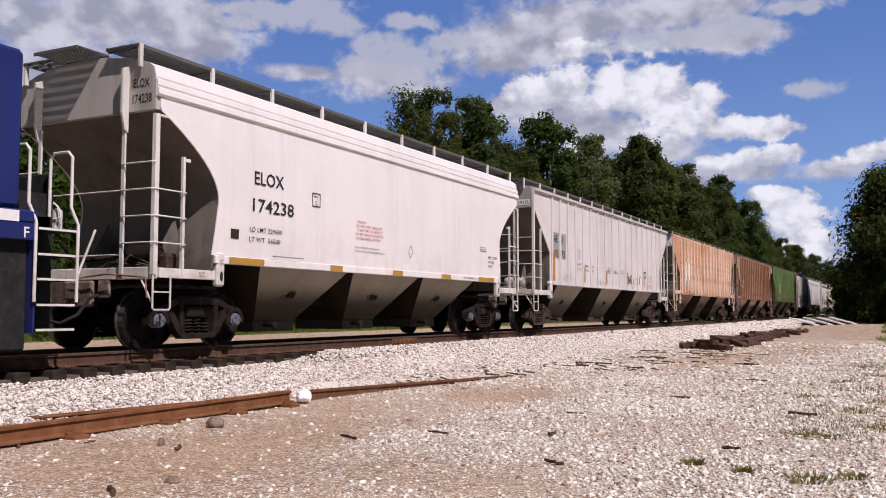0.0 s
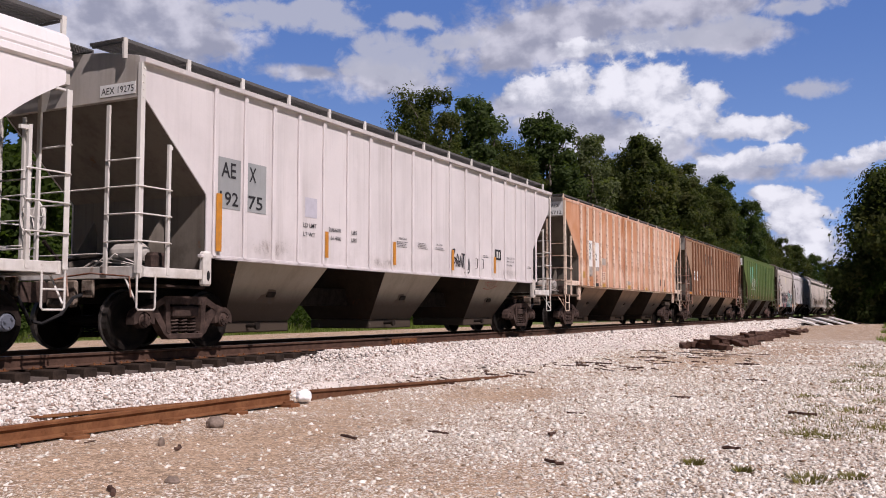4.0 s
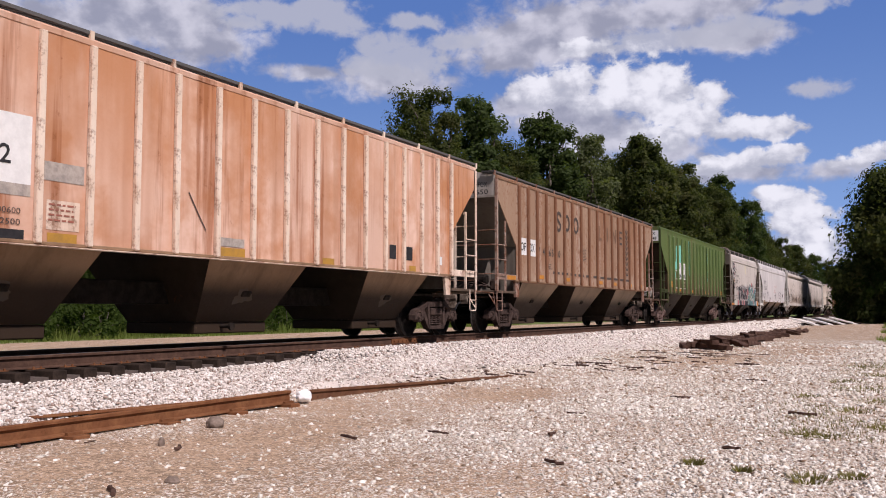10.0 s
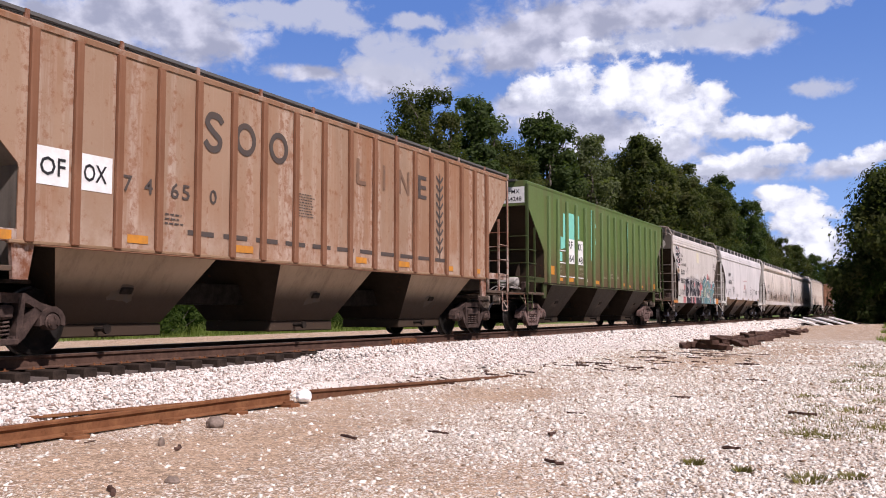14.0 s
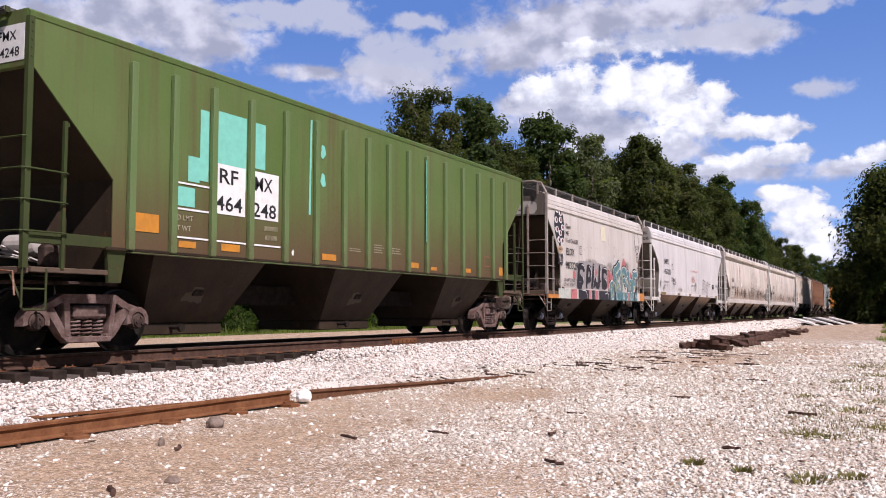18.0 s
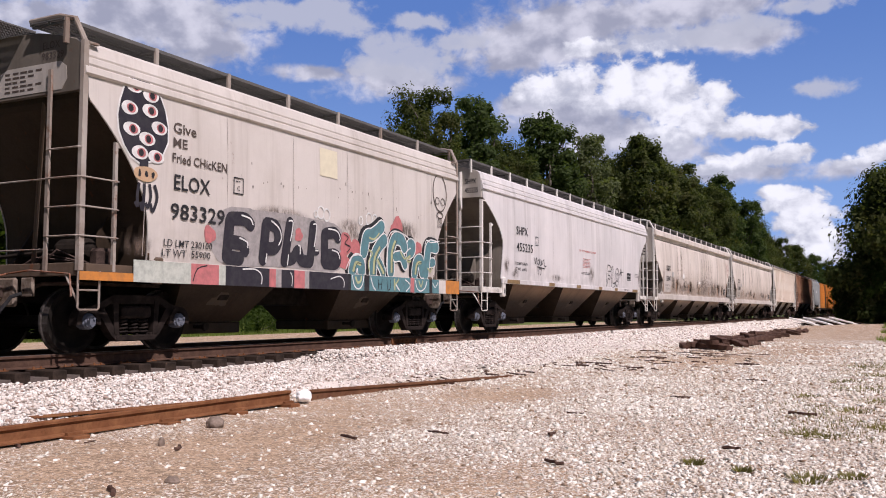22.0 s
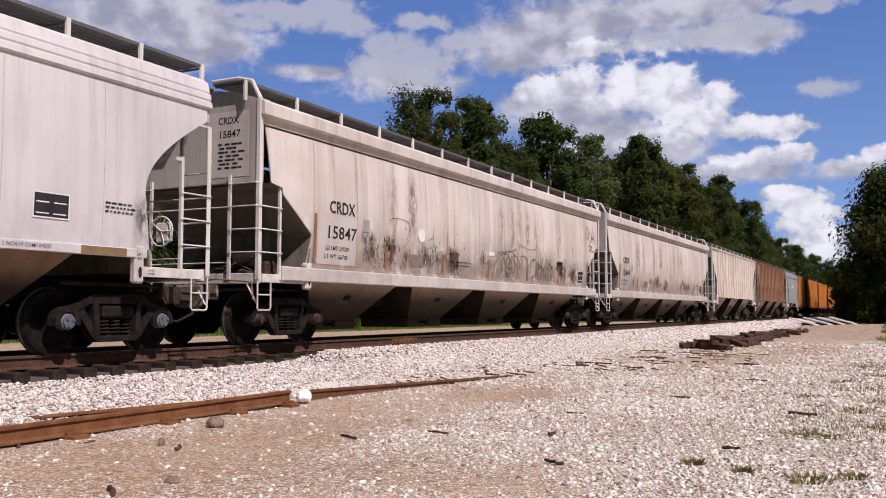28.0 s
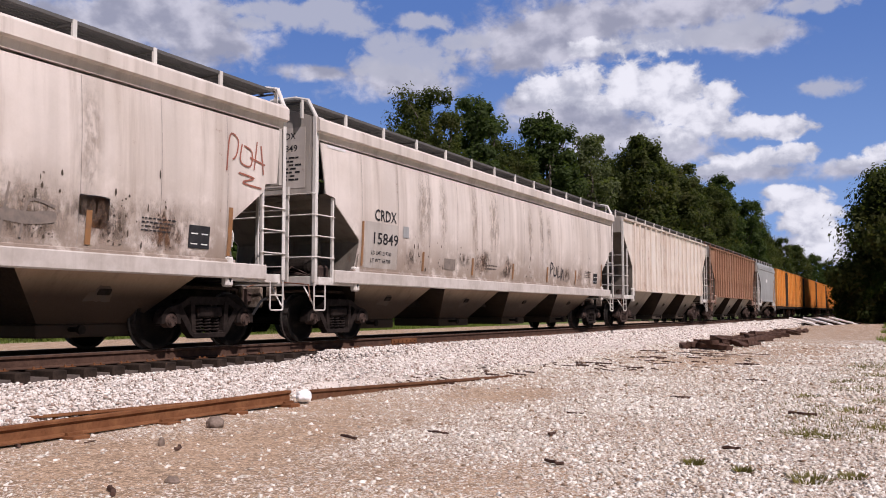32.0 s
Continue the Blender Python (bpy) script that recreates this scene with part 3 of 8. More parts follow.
def hopper_car(label, y0, L, style, paint, **o):
    """A covered hopper wagon. Its own origin is at the rail top, under its leading corner posts."""
    car = thing("hopper_car", pose(XT, y0, ZR), label, "railway car", "cars of the train")
    fx = round_side if style == "round" else flat_side
    if o.get("bulge"):
        fx = lambda z: 1.585 - o["bulge"] * ((max(1.3, min(z, 4.3)) - 2.65) / 1.2) ** 2
    d = {"ob": car, "px": fx, "L": L, "y0": y0}
    eave, sill, top = o.get("eave", 4.27), o.get("sill", 1.50), o.get("top", 4.55)
    lad = o.get("ladder", LADDER_WHITE)
    slope_m, end_m = o.get("slope", SLOPE_GREY), o.get("end", END_SHADE)
    rib_m = o.get("rib_mat", paint)
    zs = 3.62                                # top of the end slope
    detail = o.get("detail", True)
    if style == "round":
        form = o.get("form", "full")
        def cut(z):
            if form == "notched":
                if z >= 2.85:
                    return 0.11 + 0.15 * (4.0 - min(z, 4.0)) / 1.15
                if z >= 2.67:
                    return 0.56 + 0.05 * (2.85 - z) / 0.18
                return 0.61 + 0.89 * (2.67 - z) / 0.64 if z > 2.03 else 1.50 - 0.13 * (2.03 - z) / 0.57
            if form == "late":
                return 0.06 + 1.14 * math.sin(max(0.0, min(1.0, (3.5 - z) / 1.8)) * math.pi / 2) ** 0.9
            if z >= 2.35:
                return 0.06 + 1.30 * math.sin(max(0.0, (3.62 - z) / 1.27) * math.pi / 2) ** 0.95
            return 1.36 - 0.12 * (2.35 - z) / 0.85
        zside = eave - 0.45
        if form == "notched":
            zs = 2.85
    else:
        def cut(z):
            if z >= 3.74:
                return 0.06
            return 0.06 + 1.36 * min(1.0, (3.74 - z) / 1.29)
        zside, zs = eave, 3.74
    # side walls
    for s in (1, -1):
        w = part("side_wall", side_sheet(L, fx, cut, sill, zside, s, nz=44 if style == "round" else 40, ribs=o.get("ribs", ())), paint, car)
        if style == "round":
            for p in w.data.polygons:
                p.use_smooth = abs(p.normal.x) > 0.7
    # roof with its eave mouldings
    if style == "round":
        e = fx(zside)
        if o.get("moulding", 3) == 3:
            prof = [(e + 0.012, zside), (e + 0.045, zside + 0.03), (e + 0.035, zside + 0.12), (e + 0.0, zside + 0.14), (e + 0.015, zside + 0.17), (e + 0.005, zside + 0.25)]
            prof += [(e - 0.03, zside + 0.27), (e - 0.02, zside + 0.30), (e - 0.06, eave), (e - 0.16, eave + 0.07)]
        else:
            prof = [(e - 0.01, zside + 0.05), (e + 0.02, zside + 0.18), (e + 0.10, zside + 0.20), (e + 0.10, zside + 0.40), (e + 0.06, eave), (e - 0.14, eave + 0.06)]
        prof += [(1.05, eave + 0.17), (0.6, top - 0.03), (0, top)]
    else:
        lip = o.get("lip", 0.09)
        prof = [(1.50, eave - 0.02), (1.51 + lip, eave - 0.02), (1.52 + lip, eave + 0.05), (1.48, eave + 0.09), (0.75, top - 0.06), (0, top)]
    full = prof + [(-x, z) for x, z in prof[-2::-1]]
    roof = part("roof", prism_y(bmesh.new(), full[::-1], -0.02, L + 0.02), o.get("roof_mat", paint), car)
    # ends: upright sheet, sloping sheet, corner posts, platform
    for k, (ye, dr) in enumerate(((0.0, 1), (L, -1))):
        bm = bmesh.new()
        e = fx(3.6) - 0.03
        top_line = [(min(e, x - 0.008) if x > 0 else x, z - 0.006) for x, z in prof if z > zside - 0.01]
        poly = [(-e, zs), (e, zs)] + top_line + [(-x, z) for x, z in top_line[-2::-1]]
        prism_y(bm, poly[::-1] if dr > 0 else poly, *sorted((ye - dr * 0.025, ye + dr * 0.112)))
        bmesh.ops.recalc_face_normals(bm, faces=bm.faces)
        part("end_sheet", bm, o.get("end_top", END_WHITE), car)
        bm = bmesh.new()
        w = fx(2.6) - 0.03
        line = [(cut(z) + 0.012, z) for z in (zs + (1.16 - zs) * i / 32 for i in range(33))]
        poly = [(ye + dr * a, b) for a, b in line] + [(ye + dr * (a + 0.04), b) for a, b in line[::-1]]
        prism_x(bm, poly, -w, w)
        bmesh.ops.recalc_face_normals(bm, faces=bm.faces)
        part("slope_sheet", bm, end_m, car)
        for x in (-0.75, 0.75):
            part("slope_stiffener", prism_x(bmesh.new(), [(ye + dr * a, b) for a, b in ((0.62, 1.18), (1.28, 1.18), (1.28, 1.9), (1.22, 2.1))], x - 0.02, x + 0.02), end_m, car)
        # platform and end sill
        ribbed, high = style == "ribbed", o.get("high_sill", False)
        sm = o.get("sill_mat", lad)
        bm = boxed(-1.5, 1.5, *sorted((ye - dr * 0.02, ye + dr * 0.10)), 1.08, 1.17 if high else 1.26, bev=0.01)
        part("end_sill", bm, LADDER_DARK if high else sm, car)
        part("platform", boxed(-1.45, 1.45, *sorted((ye + dr * 0.102, ye + dr * 1.25)), 1.12, 1.16), UNDER, car)
        hi = eave - 0.02 if ribbed else o.get("post", 3.55)
        for s in (1, -1):
            if high:
                part("side_sill", boxed(*sorted((s * 1.46, s * 1.525)), *sorted((ye + dr * 0.05, ye + dr * 1.42)), 1.47, 1.63, bev=0.008), sm, car)
                part("lower_sill", boxed(*sorted((s * 1.47, s * 1.53)), *sorted((ye + dr * 0.11, ye + dr * 1.36)), 1.10, 1.17, bev=0.008), LADDER_DARK, car)
                jp = prism_x(bmesh.new(), [(ye + dr * a, b) for a, b in ((1.36, 1.46), (1.70, 1.46), (1.62, 1.00), (1.40, 1.00))], *sorted((s * 1.44, s * 1.50)))
                bmesh.ops.recalc_face_normals(jp, faces=jp.faces)
                jp = part("jacking_plate", jp, sm, car)
            else:
                part("side_sill", boxed(*sorted((s * 1.46, s * 1.535)), *sorted((ye + dr * 0.11, ye + dr * 1.34)), 1.10, 1.25, bev=0.008), sm, car)
                b0, b1 = sorted((ye + dr * 1.345, ye + dr * 1.53))
                jp = part("jacking_plate", boxed(*sorted((s * 1.44, s * 1.57)), b0, b1, 1.00, sill + 0.05, bev=0.03), sm, car)
                # no opening is cut: a black disc gives the hole's darkness
                hole = bmesh.new()
                prism_x(hole, [((b0 + b1) / 2 + 0.035 * math.cos(q), 1.16 + 0.085 * math.sin(q)) for q in (6.2832 * i / 12 for i in range(12))], *sorted((s * 1.568, s * 1.573)))
                part("lifting_hole_disc", hole, LOCO_STEP, jp, "black oval disc painted as a dark lifting hole")
            # ladders: a tall corner post, a short inner post, rungs on the side and on the end
            rungs = [1.62, 2.02, 2.42] if ribbed else [1.62, 2.02, 2.42]
            post = bmesh.new()
            box(post, *sorted((s * 1.485, s * 1.555)), *sorted((ye - dr * 0.042, ye - dr * 0.030)), 1.15, hi)
            box(post, *sorted((s * 1.543, s * 1.555)), *sorted((ye - dr * 0.030, ye + dr * 0.042)), 1.15, hi)
            if ribbed:
                for j in range(5):
                    tube(post, [(s * 1.550, ye, hi - 0.08 - 0.11 * j), (s * 1.566, ye, hi - 0.08 - 0.11 * j)], 0.013, 6)
            part("corner_post", post, lad, car)
            iy, itop = ye + dr * 0.58, 3.12 if ribbed else 2.98
            inner = bmesh.new()
            box(inner, *sorted((s * 1.535, s * 1.547)), iy - 0.025, iy + 0.025, 1.15, itop)
            box(inner, *sorted((s * 1.50, s * 1.535)), iy - 0.025, iy - 0.014, 1.15, itop)
            part("ladder_post", inner, lad, car)
            part("post_bracket", boxed(*sorted((s * 1.49, s * 1.54)), *sorted((iy, iy + dr * (0.06 if ribbed else 0.14))), itop - 0.07, itop - 0.02), lad, car)
            et = 3.66 if ribbed else 3.95 if form == "late" else 3.50 if form == "full" else 2.98
            part("ladder_post", boxed(s * 0.92 - 0.03, s * 0.92 + 0.03, *sorted((ye - dr * 0.07, ye - dr * 0.035)), 1.15, et), lad, car)
            if not ribbed:
                part("ladder_cap", boxed(s * 1.52 - 0.03, s * 1.52 + 0.03, *sorted((ye + dr * 0.06, ye + dr * 0.22)), hi - 0.03, hi), lad, car)
                if form == "full":
                    gus = prism_x(bmesh.new(), [(ye - dr * a, b) for a, b in ((0.027, 4.33), (0.16, 4.27), (0.16, 3.60), (0.10, 3.34), (0.027, 3.30))], *sorted((s * 0.935, s * 0.975)))
                    bmesh.ops.recalc_face_normals(gus, faces=gus.faces)
                    part("end_gusset", gus, lad, car, "white-painted upright plate on the car end")
            for z in rungs:
                part("rung", tube(bmesh.new(), [(s * 1.55, ye - dr * 0.05, z), (s * 1.575, ye, z), (s * 1.575, iy, z), (s * 1.545, iy + dr * 0.05, z)], 0.013, 6), lad, car)
            for z in rungs + [2.82]:
                part("rung", tube(bmesh.new(), [(s * 1.56, ye - dr * 0.03, z), (s * 1.53, ye - dr * 0.075, z), (s * 0.92, ye - dr * 0.085, z), (s * 0.89, ye - dr * 0.05, z)], 0.013, 6), lad, car)
            step_loop(car, s * 1.53, *sorted((ye + dr * -0.02, ye + dr * 0.34)), 0.62, 1.15, lad)
            part("step_brace", tube(bmesh.new(), [(s * 1.25, ye, 1.12), (s * 1.52, ye, 0.70)], 0.016, 5), lad, car)
        # rods, pipes and castings round the coupler
        part("grab_iron", tube(bmesh.new(), [(-0.92, ye - dr * 0.06, 2.42), (0.92, ye - dr * 0.06, 2.42)], 0.012, 6), lad, car)
        part("grab_iron", tube(bmesh.new(), [(-0.92, ye - dr * 0.03, 1.45), (0.92, ye - dr * 0.03, 1.45)], 0.012, 6), lad, car)
        part("cut_lever", tube(bmesh.new(), [(1.50, ye - dr * 0.10, 0.80), (1.46, ye - dr * 0.10, 1.10), (0.70, ye - dr * 0.12, 1.16), (0.25, ye - dr * 0.14, 1.12), (0.20, ye - dr * 0.35, 1.06)], 0.014, 6), LADDER_RUST, car)
        st = boxed(-0.32, 0.32, *sorted((ye - dr * 0.06, ye + dr * 0.02)), 0.66, 1.07, bev=0.03)
        for x in (-0.52, 0.52):
            box(st, x - 0.12, x + 0.12, *sorted((ye - dr * 0.025, ye + dr * 0.03)), 0.80, 1.07, 0.015)
        part("striker", st, PALE_CAST, car, "rust-stained pale draft casting")
        part("train_pipe", tube(bmesh.new(), [(0.45, ye - dr * 0.02, 0.88), (0.62, ye + dr * 0.15, 0.98), (0.80, ye + dr * 0.50, 1.00), (0.80, ye + dr * 2.2, 1.00)], 0.03, 6), CASTING, car)
        if k == 0:
            part("brake_cylinder", lathe_x(bmesh.new(), [(0.30, 0.02), (0.30, 0.13), (0.36, 0.16), (0.86, 0.16), (0.92, 0.12), (0.95, 0.04)], 16, ye + 0.72, 1.50), o.get("gear", UNDER), car, "round air brake cylinder on the platform")
            part("brake_rod", tube(bmesh.new(), [(0.3, 0.72, 1.5), (-0.6, 0.4, 1.4), (-0.6, 0.1, 1.7)], 0.035, 6), UNDER, car)
            part("brake_wheel", lathe_ring(-0.62, ye - 0.10, 2.05, 0.27), lad, car)
            part("brake_housing", boxed(-0.78, -0.46, ye - 0.09, ye + 0.05, 1.85, 2.22, bev=0.03), lad, car)
            part("brake_chain", tube(bmesh.new(), [(-0.62, ye - 0.05, 1.85), (-0.62, ye - 0.03, 1.30), (-0.50, ye + 0.2, 1.05)], 0.018, 5), CASTING, car)
            part("control_valve", boxed(1.05, 1.28, ye + 0.55, ye + 0.86, 1.17, 1.50, bev=0.05), CASTING, car)
            for q in range(3):
                part("air_pipe", tube(bmesh.new(), [(0.20 + 0.2 * q, ye + 0.08, 1.20), (0.40 + 0.22 * q, ye + 0.20, 1.36 + 0.05 * q), (0.80 + 0.12 * q, ye + 0.45, 1.32), (1.1, ye + 0.62, 1.25)], 0.016, 5), o.get("gear", CASTING), car)
        else:
            part("air_reservoir", lathe_x(bmesh.new(), [(-0.80, 0.03), (-0.74, 0.15), (-0.60, 0.19), (0.60, 0.19), (0.74, 0.15), (0.80, 0.03)], 16, ye - 0.75, 1.42), UNDER, car)
            part("reservoir_bracket", boxed(0.30, 0.36, ye - 0.98, ye - 0.52, 1.16, 1.30), UNDER, car)
        coupler(ye, -dr, car)
    # centre sill and bays
    part("centre_sill", boxed(-0.30, 0.30, 0.02, L - 0.02, 0.72, 1.10, bev=0.02), UNDER, car)
    n = o.get("bays", 3)
    pitch = (L - 3.9) / (n - 1 + 0.67)
    first, pitch, hs, gate = o.get("bay", (1.95 + 0.335 * pitch, pitch, 0.30 * pitch, 0.19 * pitch))
    wide = o.get("wide", 0.66 if style == "round" else 0.78)
    for i in range(n):
        ym = first + pitch * i
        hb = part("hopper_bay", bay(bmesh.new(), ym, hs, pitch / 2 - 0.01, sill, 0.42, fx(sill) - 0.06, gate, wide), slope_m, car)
        hb.data.materials.append(CROSS_SHADE)
        # faces turned along the car get the dark paint as their shade
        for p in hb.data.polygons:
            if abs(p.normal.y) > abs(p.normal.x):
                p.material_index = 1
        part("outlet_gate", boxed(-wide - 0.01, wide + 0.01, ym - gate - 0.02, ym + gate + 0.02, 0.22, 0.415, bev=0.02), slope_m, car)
        bm = tube(bmesh.new(), [(wide, ym - 0.30, 0.34), (wide + 0.22, ym - 0.30, 0.34)], 0.035, 8)
        tube(bm, [(wide + 0.22, ym - 0.30, 0.34), (wide + 0.27, ym - 0.30, 0.34)], 0.07, 8)
        part("gate_shaft", bm, UNDER, car)
        for s in (1, -1):
            bm = bmesh.new()
            box(bm, -0.02, 0.03, -0.12, 0.12, -0.06, 0.06, 0.02)
            vb = part("vibrator_bracket", bm, UNDER, car)
            k = 0.45
            bm = bmesh.new()
            q = [(0.27 + 0.07 * math.sin(3 * a + ym) + 0.04 * math.sin(7 * a + 2 * ym)) for a in (6.2832 * j / 20 for j in range(20))]
            bm.faces.new([bm.verts.new((s * 0.003, 0.85 * r * math.cos(6.2832 * j / 20) - 0.05, 0.55 * r * math.sin(6.2832 * j / 20) - 0.06)) for j, r in enumerate(q)])
            part("oil_stain", bm, STAIN, vb)
            vb.matrix_local = pose(s * (wide + (fx(sill) - 0.06 - wide) * k), ym, 0.42 + (sill - 0.42) * k, 0, s * math.degrees(math.atan2(fx(sill) - 0.06 - wide, sill - 0.42)), 0)
    # side sill angle along the bottom of the side
    for s in (1, -1):
        bm = bmesh.new()
        box(bm, *sorted((s * (fx(sill) - 0.06), s * (fx(sill) + 0.03))), 1.30, L - 1.30, sill - (0.13 if style == "round" else 0.05), sill - 0.002, 0.008)
        part("side_sill_angle", bm, o.get("angle_mat", paint), car)
        if style == "ribbed":
            part("sill_flange", boxed(*sorted((s * 1.46, s * 1.598)), 1.72, L - 1.72, sill - 0.067, sill - 0.055), rib_m, car, "thin pale flange along the bottom of the side")
        if o.get("box_sill"):
            part("box_sill", boxed(*sorted((s * 1.50, s * 1.605)), 0.60, L - 0.52, 1.14, 1.40, bev=0.02), WHITE_GRAF, car, "deep pale side sill, streaked with grime")
    # posts on flat sides
    if style == "ribbed":
        ys = o["ribs"]
        w, dep = o.get("rib_w", 0.075), o.get("rib_d", 0.075)
        for s in (1, -1):
            shared = None
            for y in ys:
                if shared is None:
                    bm = boxed(*sorted((s * 1.521, s * (1.521 + dep))), -w, w, sill - 0.03, eave - o.get("rib_top", 0.03), bev=0.012)
                    shared = part("side_post", bm, rib_m, car)
                    shared.location.y = y
                else:
                    p = hang("side_post", shared.data, rib_m, car)
                    p.location.y = y
    walk_z = o.get("walk_z", 4.62)
    npost = o.get("walk_posts", 12)
    if walk_z:
        ps = [-0.1 + (L + 0.2) * i / (npost - 1) for i in range(npost)]
        running_board(car, L, ps, walk_z, x0=o.get("walk_x0", 0.60), x1=o.get("walk_x1", 1.26), mat=o.get("walk_mat"), post_mat=o.get("post_mat", lad), eave=eave + (0.05 if style == "round" else 0.1))
    hatches(car, L, 10, o.get("roof_mat", paint), top)
    if o.get("hoop"):
        for ye, dr in ((0.0, 1), (L, -1)):
            part("roof_handrail", tube(bmesh.new(), [(1.52, ye, o.get("post", 3.55) - 0.02), (1.52, ye, 4.30), (1.36, ye - dr * 0.03, walk_z), (1.10, ye - dr * 0.06, walk_z + 0.06), (0.5, ye - dr * 0.06, walk_z + 0.06)], 0.04, 8), lad, car)
    TRAIN.append((car, y0, truck(1.42, car, o.get("truck"), o.get("cap")) + truck(L - 1.42, car, o.get("truck"), o.get("cap"))))
    return d


TRAIN = []
RIBBED_BAYS = (3.65, 4.85, 1.35, 0.92)     # first bay, pitch, half length at the sill and at the gate
RIBS2 = [1.59, 2.34, 3.12, 3.87, 4.67, 5.51, 6.36, 7.28, 8.20, 9.15, 10.08, 10.98, 11.83, 12.65, 13.50, 14.30, 15.08, 15.84]
RIBS3 = [1.57, 2.28, 3.01, 3.80, 4.62, 5.46, 6.26, 7.19, 8.09, 9.02, 9.96, 10.86, 11.70, 12.51, 13.30, 14.14, 14.92, 15.66]
RIBS5 = [1.72, 2.56, 3.44, 4.38, 5.35, 6.30, 7.26, 8.15, 9.00, 9.87, 10.74, 11.69, 12.67, 13.62, 14.52, 15.41]

# The train, from the locomotive back
c1 = hopper_car("clean white curved-side covered hopper car", 9.95, 14.1, "round", WHITE, bays=3, roof_mat=WHITE, ladder=LADDER_WHITE, walk_posts=10, moulding=3, slope=SLOPE_GREY, bay=(4.05, 3.0, 1.49, 0.60), wide=0.62, truck=CASTING_BLACK, cap=CAP_BLUE)
c2 = hopper_car("pale grey covered hopper car with ribbed sides", 25.35, 17.1, "ribbed", GREY_RIB, ribs=RIBS2, ladder=LADDER_WHITE, walk_posts=14, rib_w=0.045, rib_d=0.045, bay=RIBBED_BAYS, gear=END_WHITE)
c3 = hopper_car("rust-stained tan covered hopper car with cream ribs", 43.9, 17.1, "ribbed", RUST_ORANGE, ribs=RIBS3, rib_mat=ORANGE_RIB, ladder=ORANGE_RIB, post_mat=ORANGE_RIB, slope=SLOPE_BROWN, walk_z=4.45, walk_x0=1.15, walk_x1=1.50, walk_posts=12, rib_w=0.05, end_top=END_WHITE, bay=RIBBED_BAYS, angle_mat=SLOPE_BROWN, roof_mat=RUST_ORANGE, sill_mat=ORANGE_RIB, high_sill=True, gear=END_WHITE, lip=0.02)
c4 = hopper_car("faded brown covered hopper car, peeling paint", 62.4, 17.1, "ribbed", BROWN, ribs=RIBS3, rib_mat=BROWN_RIB, ladder=LADDER_RUST, slope=SLOPE_TAN, angle_mat=SLOPE_BROWN, walk_z=4.45, walk_x0=1.15, walk_x1=1.50, rib_w=0.06, end_top=END_WHITE, bay=(3.65, 4.85, 1.60, 1.0), sill_mat=LADDER_RUST, roof_mat=BROWN, high_sill=True, lip=0.03)
c5 = hopper_car("weathered green covered hopper car, ribbed sides", 81.05, 16.7, "ribbed", GREEN, ribs=RIBS5, rib_w=0.06, ladder=LADDER_OLIVE, slope=SLOPE_DARK, end=SLOPE_DARK, truck=CASTING_PALE, end_top=GREEN, walk_x0=0.85, walk_x1=1.18, bay=RIBBED_BAYS, walk_z=4.52, sill_mat=LADDER_OLIVE, eave=4.40, high_sill=True, gear=END_WHITE, lip=0.02, rib_top=0.20, angle_mat=SLOPE_DARK, rib_d=0.085, rib_mat=GREEN_RIB)
c6 = hopper_car("short white hopper car with spray-painted graffiti", 99.8, 11.5, "round", WHITE_GRAF, bays=2, ladder=LADDER_GREY, sill_mat=LADDER_DARK, walk_posts=8, post=4.3, hoop=True, moulding=3, form="late", end=SLOPE_DARK, end_top=END_SHADE, sill=1.35, slope=SLOPE_DARK, truck=CASTING_BLACK, cap=CAP_BLUE)
c7 = hopper_car("streaked white curved-side covered hopper car", 112.8, 17.1, "round", WHITE_SHPX, bays=3, walk_posts=14, bay=(4.25, 4.3, 1.9, 0.85), slope=SLOPE_BROWN, truck=CASTING_BLACK, cap=CAP_BLUE)
c8 = hopper_car("long grimy white curved-side covered hopper car", 131.2, 19.4, "round", WHITE_OLD, bays=4, walk_posts=14, post=4.3, hoop=True, moulding=1, sill=1.45, form="notched", box_sill=True, slope=SLOPE_TAN, bay=(3.55, 4.1, 2.0, 0.85), truck=CASTING_BLACK, bulge=0.055)
c9 = hopper_car("long dirty white curved-side covered hopper car", 151.6, 19.5, "round", WHITE_OLD, bays=4, walk_posts=14, post=4.3, hoop=True, moulding=1, sill=1.45, form="notched", box_sill=True, slope=SLOPE_TAN, bay=(3.55, 4.1, 2.0, 0.85), truck=CASTING_BLACK, bulge=0.055)
c10 = hopper_car("rust-streaked white covered hopper car, ribbed sides", 172.6, 16.9, "ribbed", WHITE_RIB, ribs=RIBS5, rib_w=0.05)
c11 = hopper_car("dark rusty brown covered hopper car, ribbed sides", 190.7, 17.4, "ribbed", BROWN_DARK, ribs=RIBS3, ladder=LADDER_RUST)
c12 = hopper_car("short cement-grey curved hopper car", 209.6, 9.9, "round", CEMENT, bays=2, walk_posts=8)


